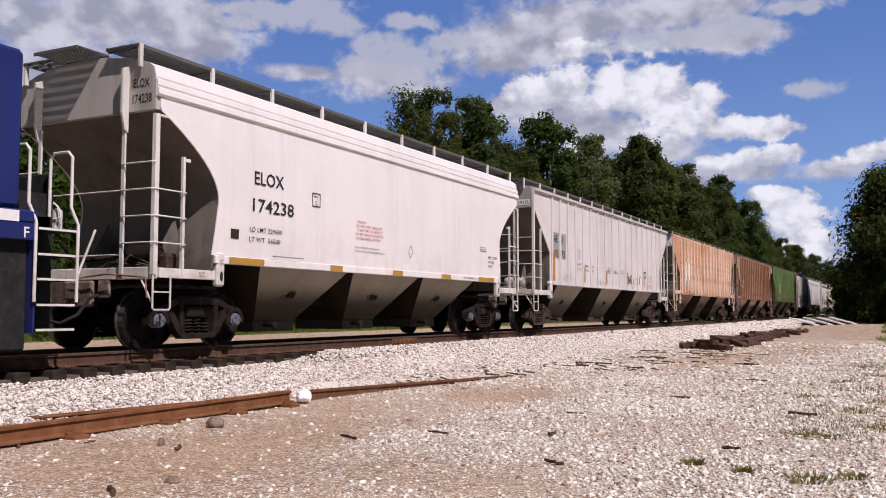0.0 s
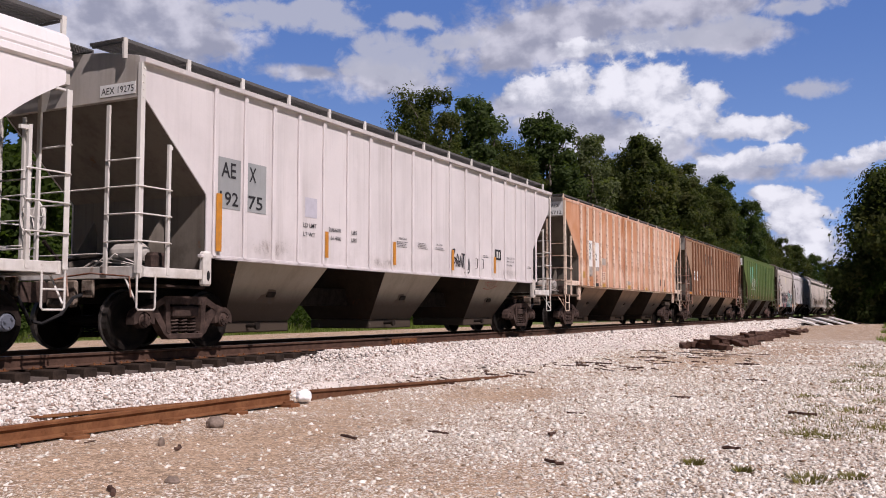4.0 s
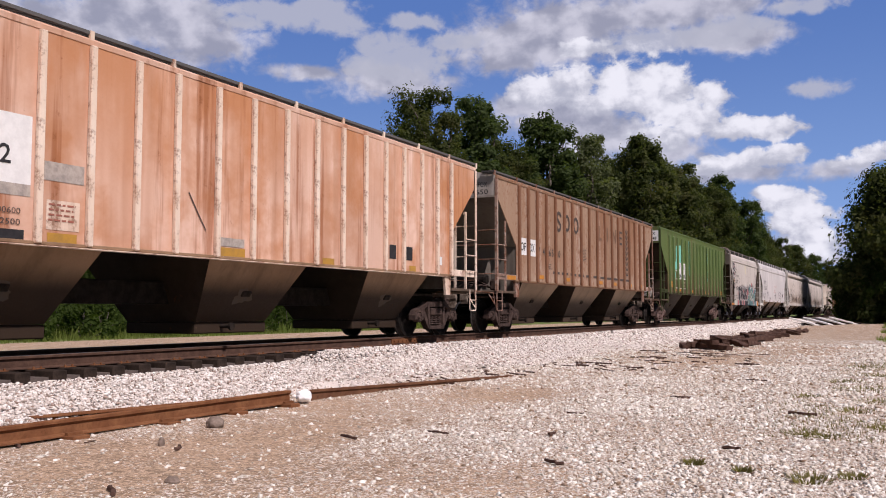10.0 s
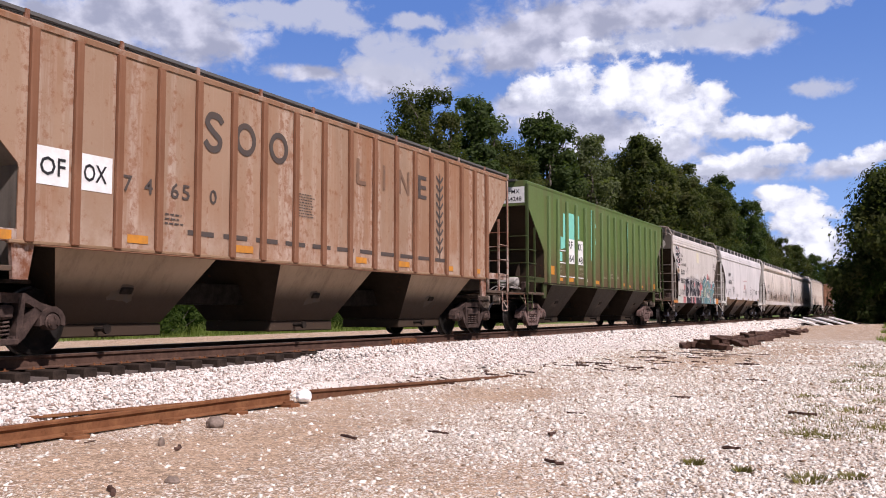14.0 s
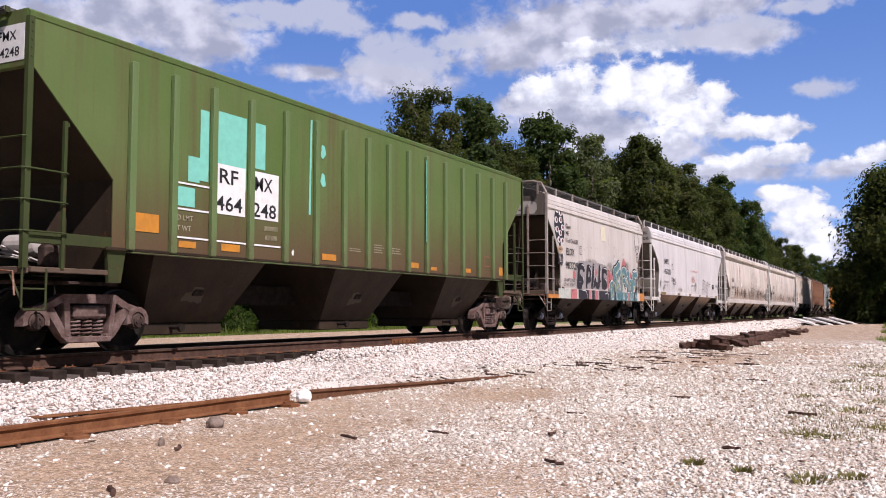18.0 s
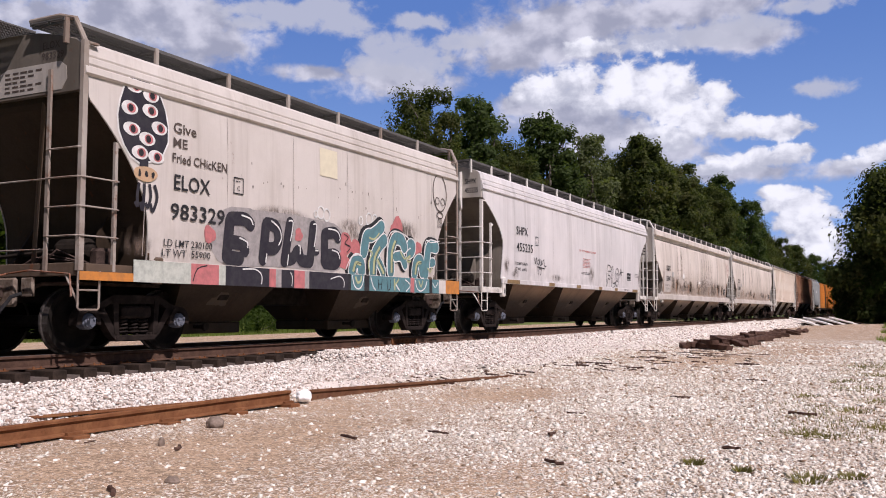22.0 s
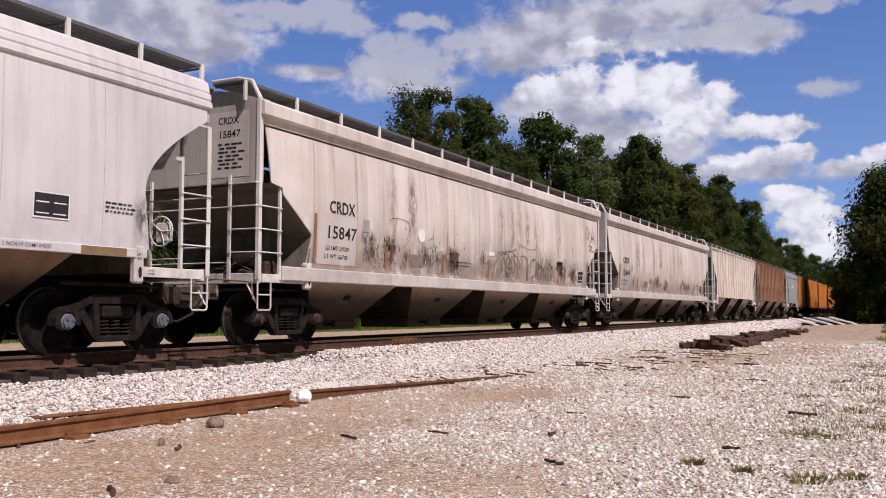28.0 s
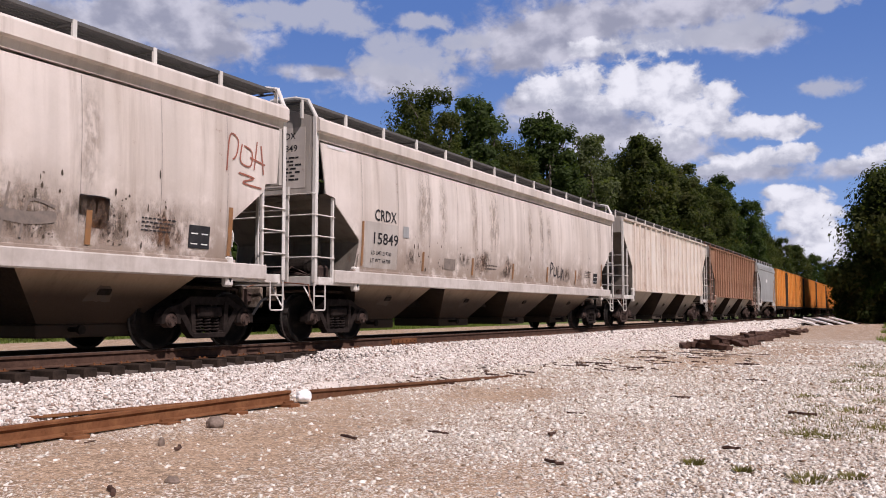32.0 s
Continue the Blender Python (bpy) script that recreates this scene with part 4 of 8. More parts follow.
def box_car(y0, L=14.6):
    car = thing("box_car", pose(XT, y0, ZR), "orange ribbed boxcar with dark door", "railway car", "cars of the train")
    part("body", boxed(-1.5, 1.5, 0, L, 1.05, 4.35, bev=0.02), BOX_ORANGE, car)
    part("roof", prism_y(bmesh.new(), [(1.56, 4.35), (0, 4.62), (-1.56, 4.35)][::-1], -0.05, L + 0.05), CEMENT, car)
    for s in (1, -1):
        shared = None
        for i in range(13):
            y = 0.05 + (L - 0.1) * i / 12
            if abs(i - 6) < 1:
                continue
            if shared is None:
                shared = part("side_post", boxed(*sorted((s * 1.501, s * 1.58)), -0.06, 0.06, 1.05, 4.33), BOX_ORANGE, car)
                shared.location.y = y
            else:
                hang("side_post", shared.data, BOX_ORANGE, car).location.y = y
        part("sliding_door", boxed(*sorted((s * 1.502, s * 1.57)), L / 2 - 1.0, L / 2 + 1.0, 1.1, 4.2, bev=0.02), SLOPE_DARK, car, "dark sliding door")
        part("side_sill", boxed(*sorted((s * 1.42, s * 1.52)), 0, L, 0.85, 1.045), UNDER, car)
        for ye, dr in ((0.0, 1), (L, -1)):
            for z in (1.4, 1.8, 2.2, 2.6):
                part("rung", tube(bmesh.new(), [(s * 1.54, ye + dr * 0.08, z), (s * 1.54, ye + dr * 0.5, z)], 0.014, 5), BOX_ORANGE, car)
    part("centre_sill", boxed(-0.3, 0.3, -0.02, L + 0.02, 0.72, 1.045), UNDER, car)
    for ye, dr in ((0.0, 1), (L, -1)):
        coupler(ye, -dr, car)
    TRAIN.append((car, y0, truck(1.7, car) + truck(L - 1.7, car)))
    return car


for i in range(7):
    box_car(220.8 + 16.0 * i)


def locomotive(y1, L=17.5):
    """The rear end of the blue locomotive ahead of the first car; y1 is its end plate."""
    car = thing("locomotive", pose(XT, y1 - L, ZR), "dark blue diesel locomotive with white handrails", "locomotive")
    part("hood", boxed(-1.44, 1.44, 3.02, L - 0.86, 1.89, 3.95, bev=0.06), LOCO_BLUE, car)
    part("hood_roof", boxed(-0.95, 0.95, 3.02, L - 1.1, 3.96, 4.4, bev=0.08), LOCO_BLUE, car)
    part("cab", boxed(-1.5, 1.5, 1.0, 3.0, 1.89, 4.5, bev=0.06), LOCO_BLUE, car)
    part("walkway_deck", boxed(-1.55, 1.55, 0.3, L - 0.72, 1.72, 1.88, bev=0.02), LOCO_BLUE, car)
    for s in (1, -1):
        part("side_skirt", boxed(*sorted((s * 1.50, s * 1.556)), 0.4, L - 0.74, 1.50, 1.715, bev=0.01), LOCO_BLUE, car)
        part("white_stripe", boxed(*sorted((s * 1.552, s * 1.562)), 0.4, L - 0.98, 1.72, 1.86), PATCH, car)
        part("step_well", boxed(*sorted((s * 0.95, s * 1.52)), L - 0.71, L - 0.68, 0.32, 1.88), LOCO_BLUE, car)
        for i, z in enumerate((0.34, 0.66, 0.99, 1.31, 1.64)):
            part("step", boxed(*sorted((s * 1.0, s * 1.56)), L - 0.69, L - 0.10, z, z + 0.04, bev=0.006), LOCO_STEP, car)
            part("step_nose", boxed(*sorted((s * 1.561, s * 1.569)), L - 0.69, L - 0.10, z + 0.006, z + 0.036), LADDER_WHITE, car, "white-painted step edge")
        part("step_side", boxed(*sorted((s * 0.95, s * 1.0)), L - 0.67, L - 0.02, 0.36, 2.2), LOCO_STEP, car)
        for y in (L - 0.72, L - 0.06):
            part("handrail", tube(bmesh.new(), [(s * 1.55, y, 0.72), (s * 1.55, y, 1.75), (s * 1.50, y - 0.08, 1.98), (s * 1.50, y - 0.08, 2.66), (s * 1.42, y - 0.08, 2.74), (s * 1.15, y - 0.08, 2.74), (s * 1.08, y - 0.08, 2.66), (s * 1.08, y - 0.08, 1.88)], 0.022, 8), LADDER_WHITE, car)
        # added plain black slab in place of truck, frame and their shade
        part("underdeck_dark_fill", boxed(*sorted((s * 1.20, s * 1.42)), L - 7.0, L - 0.72, 0.10, 1.715, bev=0.03), LOCO_STEP, car, "black slab standing in for truck, frame and shade under the deck")
    part("end_plate", boxed(-0.94, 0.94, L - 0.05, L, 0.60, 2.5, bev=0.02), LOCO_STEP, car)
    part("uncoupling_lever", tube(bmesh.new(), [(1.4, L + 0.04, 1.0), (1.45, L + 0.2, 1.45), (1.47, L + 0.3, 1.72)], 0.018, 6), LADDER_WHITE, car)
    part("end_deck", boxed(-1.0, 1.0, L - 0.66, L - 0.06, 1.72, 1.88), LOCO_STEP, car)
    part("fuel_tank", boxed(-1.3, 1.3, 6.0, 11.5, 0.35, 1.40, bev=0.12), LOCO_STEP, car)
    part("centre_sill", boxed(-0.5, 0.5, 0.2, L - 0.06, 0.85, 1.445), UNDER, car)
    me = bpy.data.meshes.new("lettering")
    v, f = glyphs("F", 0.14)
    me.from_pydata([(1.558, L - 0.90 + a, 1.53 + b) for a, b in v], [], f)
    hang("lettering", me, PATCH, car)
    coupler(L, 1, car)
    TRAIN.append((car, y1 - L, truck(2.6, car) + truck(L - 2.3, car)))
    return car


locomotive(8.60)


# ---- lettering, reflectors and graffiti ----
def ring(car, y, z, ry, rz, w, material, lift=0.013, name="emblem_ring"):
    """A plain oval ring."""
    fx = car["px"]
    bm = bmesh.new()
    pairs = []
    for k in range(25):
        a = 6.2832 * k / 24
        pairs.append([bm.verts.new((fx(z + q * math.sin(a)) + lift, y + p * math.cos(a), z + q * math.sin(a))) for p, q in ((ry, rz), (ry - w, rz - w))])
    for a, b in zip(pairs, pairs[1:]):
        bm.faces.new((a[0], b[0], b[1], a[1]))
    return part(name, bm, material, car["ob"])


def frame_mark(car, y0, y1, z0, z1, w, material):
    for a, b, c, d in ((y0, y1, z0, z0 + w), (y0, y1, z1 - w, z1), (y0, y0 + w, z0 + w, z1 - w), (y1 - w, y1, z0 + w, z1 - w)):
        mark(car, "stencil_box", a, b, c, d, material, 0.012)


def marks(car, rows, material, name="reflector", lift=0.034):
    for a, b, c, d in rows:
        mark(car, name, a, b, c, d, material, lift)


# first white car
letter(c1, "ELOX", 2.24, 2.77, 0.235, BLACK, 0.82)
letter(c1, "174238", 2.20, 2.30, 0.235, BLACK, 1.16)
letter(c1, "LD LMT 229500", 2.14, 1.95, 0.085, BLACK, 0.88)
letter(c1, "LT WT  56500", 2.13, 1.78, 0.085, BLACK, 0.86)
frame_mark(c1, 3.93, 4.19, 2.56, 2.82, 0.018, BLACK)
letter(c1, "C", 4.025, 2.605, 0.075, BLACK)
bars(c1, 3.985, 2.745, 0.15, 1, 0.028, BLACK)
for k, (text, y, w) in enumerate((("WARNING", 5.49, 0.36), ("DO NOT APPLY VIBRATORS", 5.48, 0.99), ("TO ANY PART OF CAR BODY", 5.47, 1.02), ("EXCEPT VIBRATOR BRACKETS", 5.46, 1.08), ("USE ON LOADED CAR ONLY", 5.45, 0.98))):
    letter(c1, text, y, 2.385 - 0.083 * k, 0.055, REDINK, w)
letter(c1, "CLOSE LOCK AND CARSEAL HATCH", 5.43, 1.875, 0.036, BLACK, 0.95)
letter(c1, "COVERS AND OUTLETS BEFORE MOVING CAR", 5.42, 1.80, 0.036, BLACK, 1.20)
bars(c1, 11.45, 2.26, 0.45, 3, 0.030, BLACK)
for k, (text, w) in enumerate((("EMPTY LOAD", 0.56), ("1/4\" ADJ.", 0.40), ("SHOCK", 0.28))):
    letter(c1, text, 11.98, 1.99 - 0.115 * k, 0.07, BLACK, w)
bars(c1, 2.75, 1.55, 0.95, 1, 0.03, BLACK).location.x = 0.03
marks(c1, ((1.62, 2.53, 1.378, 1.488), (4.55, 4.97, 1.378, 1.488), (6.94, 7.38, 1.378, 1.488), (9.25, 9.75, 1.378, 1.488), (11.35, 12.35, 1.378, 1.488)), YELLOW, lift=0.040)
mark(c1, "data_plate", 1.66, 1.86, 1.80, 1.96, SLOPE_DARK, 0.012)
for a in (0.0, 1.5708, 3.1416, 4.7124):
    stroke(c1, [(7.74 + 0.10 * math.cos(a), 1.93 + 0.14 * math.sin(a)), (7.74 + 0.10 * math.cos(a + 1.5708), 1.93 + 0.14 * math.sin(a + 1.5708))], 0.012, BLACK, name="stencil_line")
end_letter(c1, "ELOX", 1.06, 3.98, 0.14, BLACK, 0.33, -0.030)
end_letter(c1, "174238", 1.05, 3.74, 0.14, BLACK, 0.39, -0.030)

# pale grey ribbed car
for a, b in ((1.68, 2.24), (2.40, 2.92)):
    mark(c2, "number_panel", a, b, 2.28, 3.12, CEMENT, 0.006, "slightly darker painted panel")
letter(c2, "AE", 1.75, 2.80, 0.26, BLACK, 0.36)
letter(c2, "X", 2.46, 2.80, 0.26, BLACK, 0.18)
letter(c2, "192", 1.72, 2.34, 0.23, BLACK, 0.46)
letter(c2, "75", 2.44, 2.34, 0.23, BLACK, 0.38)
letter(c2, "LD LMT", 4.02, 2.16, 0.085, BLACK, 0.42)
letter(c2, "LT WT", 4.02, 1.99, 0.085, BLACK, 0.38)
letter(c2, "206600", 4.85, 2.14, 0.085, BLACK, 0.42)
letter(c2, "61400", 4.92, 1.98, 0.085, BLACK, 0.36)
letter(c2, "LBS", 5.66, 2.14, 0.085, BLACK, 0.2)
letter(c2, "LBS", 5.66, 1.99, 0.085, BLACK, 0.2)
letter(c2, "WARNING", 7.56, 2.18, 0.05, BLACK, 0.36)
bars(c2, 7.50, 2.12, 0.55, 4, 0.022, BLACK)
bars(c2, 8.45, 2.15, 0.5, 4, 0.022, CHARCOAL)
letter(c2, "CAUTION", 9.35, 2.16, 0.045, BLACK, 0.34)
bars(c2, 9.32, 2.10, 0.5, 2, 0.022, BLACK)
letter(c2, "EXW 10-6 H 13-4", 13.63, 2.06, 0.055, BLACK, 0.56)
letter(c2, "EW 9-7 H 14-5", 13.63, 1.96, 0.055, BLACK, 0.50)
letter(c2, "CU FT 4750", 13.63, 1.86, 0.055, BLACK, 0.40)
bars(c2, 12.05, 2.06, 0.35, 2, 0.025, BLACK)
bars(c2, 15.2, 1.9, 0.3, 2, 0.025, BLACK)
marks(c2, ((1.58, 1.72, 1.56, 2.50), (4.66, 4.77, 1.62, 2.12), (7.24, 7.36, 1.60, 2.10), (10.08, 10.21, 1.60, 2.10), (12.64, 12.76, 1.62, 2.06)), AMBER, lift=0.064)
mark(c2, "emblem", 12.82, 13.22, 2.0, 2.28, BLACK, 0.012, "black square emblem panel")
for a in (12.92, 13.06):
    mark(c2, "emblem_bar", a, a + 0.06, 2.05, 2.22, PATCH, 0.016)
mark(c2, "paint_patch", 4.08, 4.46, 2.35, 2.72, plain("lilac_patch", (0.52, 0.50, 0.56), 0.6), 0.006)
stroke(c2, [(10.2, 2.10), (10.35, 2.12), (10.28, 1.95), (10.42, 1.88), (10.22, 1.72)], 0.045, INK_PURPLE)
stroke(c2, [(10.42, 1.70), (10.50, 2.02), (10.60, 1.72), (10.46, 1.84), (10.66, 1.84)], 0.035, INK_PURPLE)
stroke(c2, [(10.64, 1.70), (10.68, 1.98), (10.78, 1.70), (10.82, 2.02)], 0.035, INK_PURPLE)
stroke(c2, [(10.72, 2.04), (11.0, 2.02), (10.86, 2.0), (10.88, 1.66)], 0.035, INK_PURPLE)
stroke(c2, [(11.02, 1.96), (11.02, 1.70), (11.14, 1.68), (11.16, 1.94), (11.18, 1.60), (10.9, 1.58)], 0.035, INK_PURPLE)
part("number_panel", boxed(0.70, 1.42, -0.0315, -0.0265, 3.80, 3.98), PATCH, c2["ob"], "narrow white number strip")
end_letter(c2, "AEX 19275", 0.73, 3.835, 0.105, BLACK, 0.66, -0.034)

def on_bay(z):
    return 0.785 + 0.68 * (z - 0.42) / 1.08


for pts in (((12.45, 1.42), (12.55, 1.30), (12.62, 1.42)), ((12.66, 1.36), (12.78, 1.40), (12.76, 1.28), (12.66, 1.32)), ((12.84, 1.44), (12.88, 1.24), (13.0, 1.40)), ((13.02, 1.26), (13.12, 1.42), (13.2, 1.26)), ((12.5, 1.22), (12.9, 1.20), (13.35, 1.30))):
    stroke({"ob": c2["ob"], "px": on_bay}, pts, 0.02, RUST_SCRAWL, 0.02)
for y in (11.58, 11.94):
    part("grab_handle", tube(bmesh.new(), [(1.53, y, 1.70), (1.58, y, 1.72), (1.58, y, 1.95), (1.53, y, 1.97)], 0.01, 5), CASTING, c2["ob"])

# rusty tan car
mark(c3, "number_panel", 2.32, 2.92, 2.18, 3.10, PATCH, 0.006, "white painted number panel")
mark(c3, "number_panel", 3.07, 3.70, 2.20, 3.08, PATCH, 0.006, "white painted number panel")
mark(c3, "grey_panel", 2.32, 2.92, 1.84, 2.18, WORN_PATCH, 0.006)
mark(c3, "grey_panel", 3.07, 3.70, 2.05, 2.20, WORN_PATCH, 0.006)
mark(c3, "grey_panel", 3.90, 4.54, 2.30, 2.55, WORN_PATCH, 0.006)
mark(c3, "stencil_panel", 3.95, 4.48, 1.66, 2.05, ORANGE_RIB, 0.006)
letter(c3, "AEX", 2.34, 2.76, 0.27, BLACK, 0.44)
letter(c3, "167", 2.32, 2.42, 0.27, BLACK, 0.42)
letter(c3, "12", 3.12, 2.44, 0.25, BLACK, 0.28)
letter(c3, "LD LMT", 2.40, 1.82, 0.085, CHARCOAL, 0.38)
letter(c3, "LT WT", 2.40, 1.66, 0.085, CHARCOAL, 0.34)
letter(c3, "200600", 3.16, 1.82, 0.08, CHARCOAL, 0.40)
letter(c3, "62500", 3.20, 1.68, 0.08, CHARCOAL, 0.36)
bars(c3, 3.98, 1.98, 0.45, 4, 0.04, RUST_SCRAWL)
marks(c3, ((1.62, 2.08, 1.76, 1.98), (3.97, 4.44, 1.50, 1.62), (7.31, 7.92, 1.50, 1.64), (10.2, 10.6, 1.5, 1.62), (13.6, 13.9, 1.5, 1.62)), YELLOW, lift=0.010)
mark(c3, "data_plate", 12.72, 13.0, 1.74, 2.04, BLACK, 0.010)
mark(c3, "data_plate", 13.42, 13.74, 1.74, 2.04, BLACK, 0.010)
mark(c3, "data_plate", 14.9, 15.2, 1.70, 1.90, PATCH, 0.010)
mark(c3, "data_plate", 3.20, 3.62, 1.50, 1.62, BLACK, 0.010)
mark(c3, "grey_panel", 7.3, 7.9, 1.66, 1.80, WORN_PATCH, 0.008)
stroke(c3, [(1.70, 2.55), (1.85, 2.30), (1.98, 2.15)], 0.014, BLACK)
stroke(c3, [(6.55, 2.45), (6.72, 2.20), (6.95, 1.88)], 0.018, BLACK)
end_letter(c3, "AEX", 1.06, 4.03, 0.12, BLACK, 0.27, -0.034)
end_letter(c3, "16712", 0.98, 3.80, 0.12, BLACK, 0.44, -0.034)
bm = boxed(0.85, 1.47, -0.0315, -0.0265, 3.77, 4.22)
part("number_panel", bm, PATCH, c3["ob"], "white painted number panel")

# faded brown car
mark(c4, "number_panel", 1.62, 2.18, 2.24, 2.74, PATCH, 0.006, "white painted number panel")
mark(c4, "number_panel", 2.32, 2.92, 2.24, 2.74, PATCH, 0.006, "white painted number panel")
letter(c4, "OF", 1.72, 2.37, 0.25, BLACK, 0.40)
letter(c4, "OX", 2.42, 2.37, 0.25, BLACK, 0.40)
for k, ch in enumerate("74650"):
    letter(c4, ch, (3.12, 3.52, 4.06, 4.30, 4.92)[k], 2.32, 0.24, CHARCOAL, 0.17)
stroke(c4, [(5.20, 3.66), (5.10, 3.75), (4.92, 3.75), (4.84, 3.62), (4.98, 3.49), (5.14, 3.38), (5.10, 3.24), (4.92, 3.21), (4.79, 3.32)], 0.11, CHARCOAL, 0.012, "emblem_stroke")
for y in (5.79, 6.70):
    ring(c4, y, 3.50, 0.27, 0.28, 0.10, CHARCOAL)
GHOST = plain("ghost_lettering", (0.20, 0.112, 0.07), 0.75, 0.4)
for ch, y, m, w in (("L", 9.28, GHOST, 0.36), ("I", 10.32, GHOST, 0.10), ("N", 11.02, GHOST, 0.46), ("E", 11.90, CHARCOAL, 0.40)):
    letter(c4, ch, y, 3.20, 0.55, m, w)
for k in range(9):
    z = 2.0 + 0.21 * k
    stroke(c4, [(12.80, z + 0.14), (12.97, z), (13.14, z + 0.14)], 0.06, CHARCOAL, name="emblem_leaf")
mark(c4, "emblem_stem", 12.955, 12.985, 1.78, 3.9, CHARCOAL, 0.016)
for k in range(11):
    a = 4.62 + 0.831 * k
    mark(c4, "stripe", a - 0.18, a + 0.42, 1.78, 1.86, CHARCOAL, 0.008)
marks(c4, ((3.22, 3.62, 1.58, 1.70), (5.51, 6.03, 1.58, 1.70), (9.28, 9.68, 1.58, 1.70), (10.95, 11.5, 1.58, 1.70), (13.3, 13.7, 1.58, 1.70), (15.0, 15.3, 1.58, 1.70)), AMBER, lift=0.010)
bars(c4, 3.95, 2.05, 0.4, 3, 0.04, CHARCOAL)
bars(c4, 7.32, 2.75, 0.5, 9, 0.03, CHARCOAL)
mark(c4, "side_reflector", 0.72, 1.34, 1.49, 1.61, AMBER, 0.010)
bm = boxed(0.55, 1.47, -0.0315, -0.0265, 3.78, 4.20)
part("number_panel", bm, END_WHITE, c4["ob"], "pale painted number panel")
end_letter(c4, "OFOX", 0.86, 4.02, 0.14, BLACK, 0.40, -0.034)
end_letter(c4, "74650", 0.66, 3.82, 0.14, BLACK, 0.62, -0.034)

# green car
for a, b, c, d in ((3.16, 3.36, 2.66, 3.80), (3.44, 4.29, 2.62, 3.86), (4.40, 4.80, 3.05, 3.84), (2.90, 3.16, 2.62, 3.02), (2.64, 3.06, 2.22, 2.52)):
    mark(c5, "emblem_panel", a, b, c, d, TEAL, 0.006, "turquoise painted emblem panel")
for a, b in ((3.48, 4.27), (4.42, 5.18)):
    mark(c5, "number_panel", a, b, 2.18, 3.00, PATCH, 0.010, "white painted number panel")
letter(c5, "RF", 3.62, 2.69, 0.25, BLACK, 0.46, lift=0.015)
letter(c5, "MX", 4.52, 2.67, 0.25, BLACK, 0.48, lift=0.015)
letter(c5, "464", 3.53, 2.24, 0.25, BLACK, 0.66, lift=0.015)
letter(c5, "248", 4.47, 2.22, 0.25, BLACK, 0.64, lift=0.015)
letter(c5, "LD LMT", 2.62, 2.00, 0.085, PALE_PRINT, 0.40)
letter(c5, "LT WT", 2.62, 1.84, 0.085, PALE_PRINT, 0.36)
letter(c5, "200900", 4.78, 2.00, 0.085, PALE_PRINT, 0.38)
letter(c5, "62100", 4.82, 1.84, 0.085, PALE_PRINT, 0.33)
for a, b, z in ((2.66, 3.40, 1.72), (3.50, 4.30, 1.72), (4.42, 5.25, 1.72), (2.64, 3.42, 2.56), (2.64, 3.42, 2.16)):
    mark(c5, "white_line", a, b, z, z + 0.028, PATCH, 0.012)
marks(c5, ((1.70, 2.30, 1.76, 2.03), (2.72, 3.1, 1.58, 1.68), (3.69, 4.15, 1.58, 1.70), (6.55, 7.03, 1.58, 1.70), (9.95, 10.4, 1.58, 1.70), (11.0, 11.3, 1.56, 1.64), (12.9, 13.2, 1.58, 1.68), (15.0, 15.25, 1.58, 1.80)), AMBER, lift=0.010)
frame_mark(c5, 14.05, 14.40, 1.78, 2.05, 0.02, RUST_SCRAWL)
mark(c5, "scraped_paint", 6.10, 6.16, 2.4, 4.2, TEAL, 0.008, lean=0.02)
mark(c5, "scraped_paint", 6.38, 6.44, 2.7, 3.9, TEAL, 0.008)
mark(c5, "scraped_paint", 10.66, 10.71, 2.2, 4.1, TEAL, 0.07)
for z in (3.1, 3.65):
    blob(c5, 6.56, z, 0.09, 0.12, TEAL, 0.009, name="scraped_patch")
bars(c5, 8.45, 1.98, 0.4, 4, 0.03, PALE_PRINT)
bars(c5, 7.5, 1.85, 0.45, 2, 0.025, PALE_PRINT)
bars(c5, 9.2, 1.95, 0.4, 3, 0.03, PALE_PRINT)
blob(c5, 5.62, 1.66, 0.03, 0.06, PATCH, 0.012, name="paint_chip")
bm = boxed(0.72, 1.45, -0.0315, -0.0265, 3.82, 4.30)
part("number_panel", bm, PATCH, c5["ob"], "white painted number panel")
end_letter(c5, "RFMX", 0.84, 4.10, 0.13, BLACK, 0.46, -0.034)
end_letter(c5, "464248", 0.80, 3.88, 0.13, BLACK, 0.56, -0.034)

# short white car with graffiti
letter(c6, "ELOX", 1.68, 2.45, 0.24, BLACK, 0.80, lift=0.018)
letter(c6, "983329", 1.62, 2.00, 0.25, BLACK, 1.22, lift=0.018)
letter(c6, "LD LMT 230100", 1.51, 1.58, 0.11, BLACK, 1.06, lift=0.018)
letter(c6, "LT WT  55900", 1.48, 1.43, 0.11, BLACK, 1.06, lift=0.018)
letter(c6, "Give", 1.66, 3.32, 0.17, CHARCOAL, 0.50)
letter(c6, "ME", 1.66, 3.10, 0.15, CHARCOAL, 0.30)
letter(c6, "Fried CHicKEN", 1.64, 2.86, 0.15, CHARCOAL, 1.24)
frame_mark(c6, 3.05, 3.30, 2.54, 2.82, 0.018, BLACK)
letter(c6, "C", 3.14, 2.60, 0.08, BLACK)
bars(c6, 3.10, 2.745, 0.14, 1, 0.028, BLACK)
blob(c6, 1.05, 3.38, 0.50, 0.68, SPRAY_WHITE, 0.010, wob=0.04)
blob(c6, 1.05, 3.38, 0.47, 0.65, INK_PURPLE, 0.012, wob=0.04)
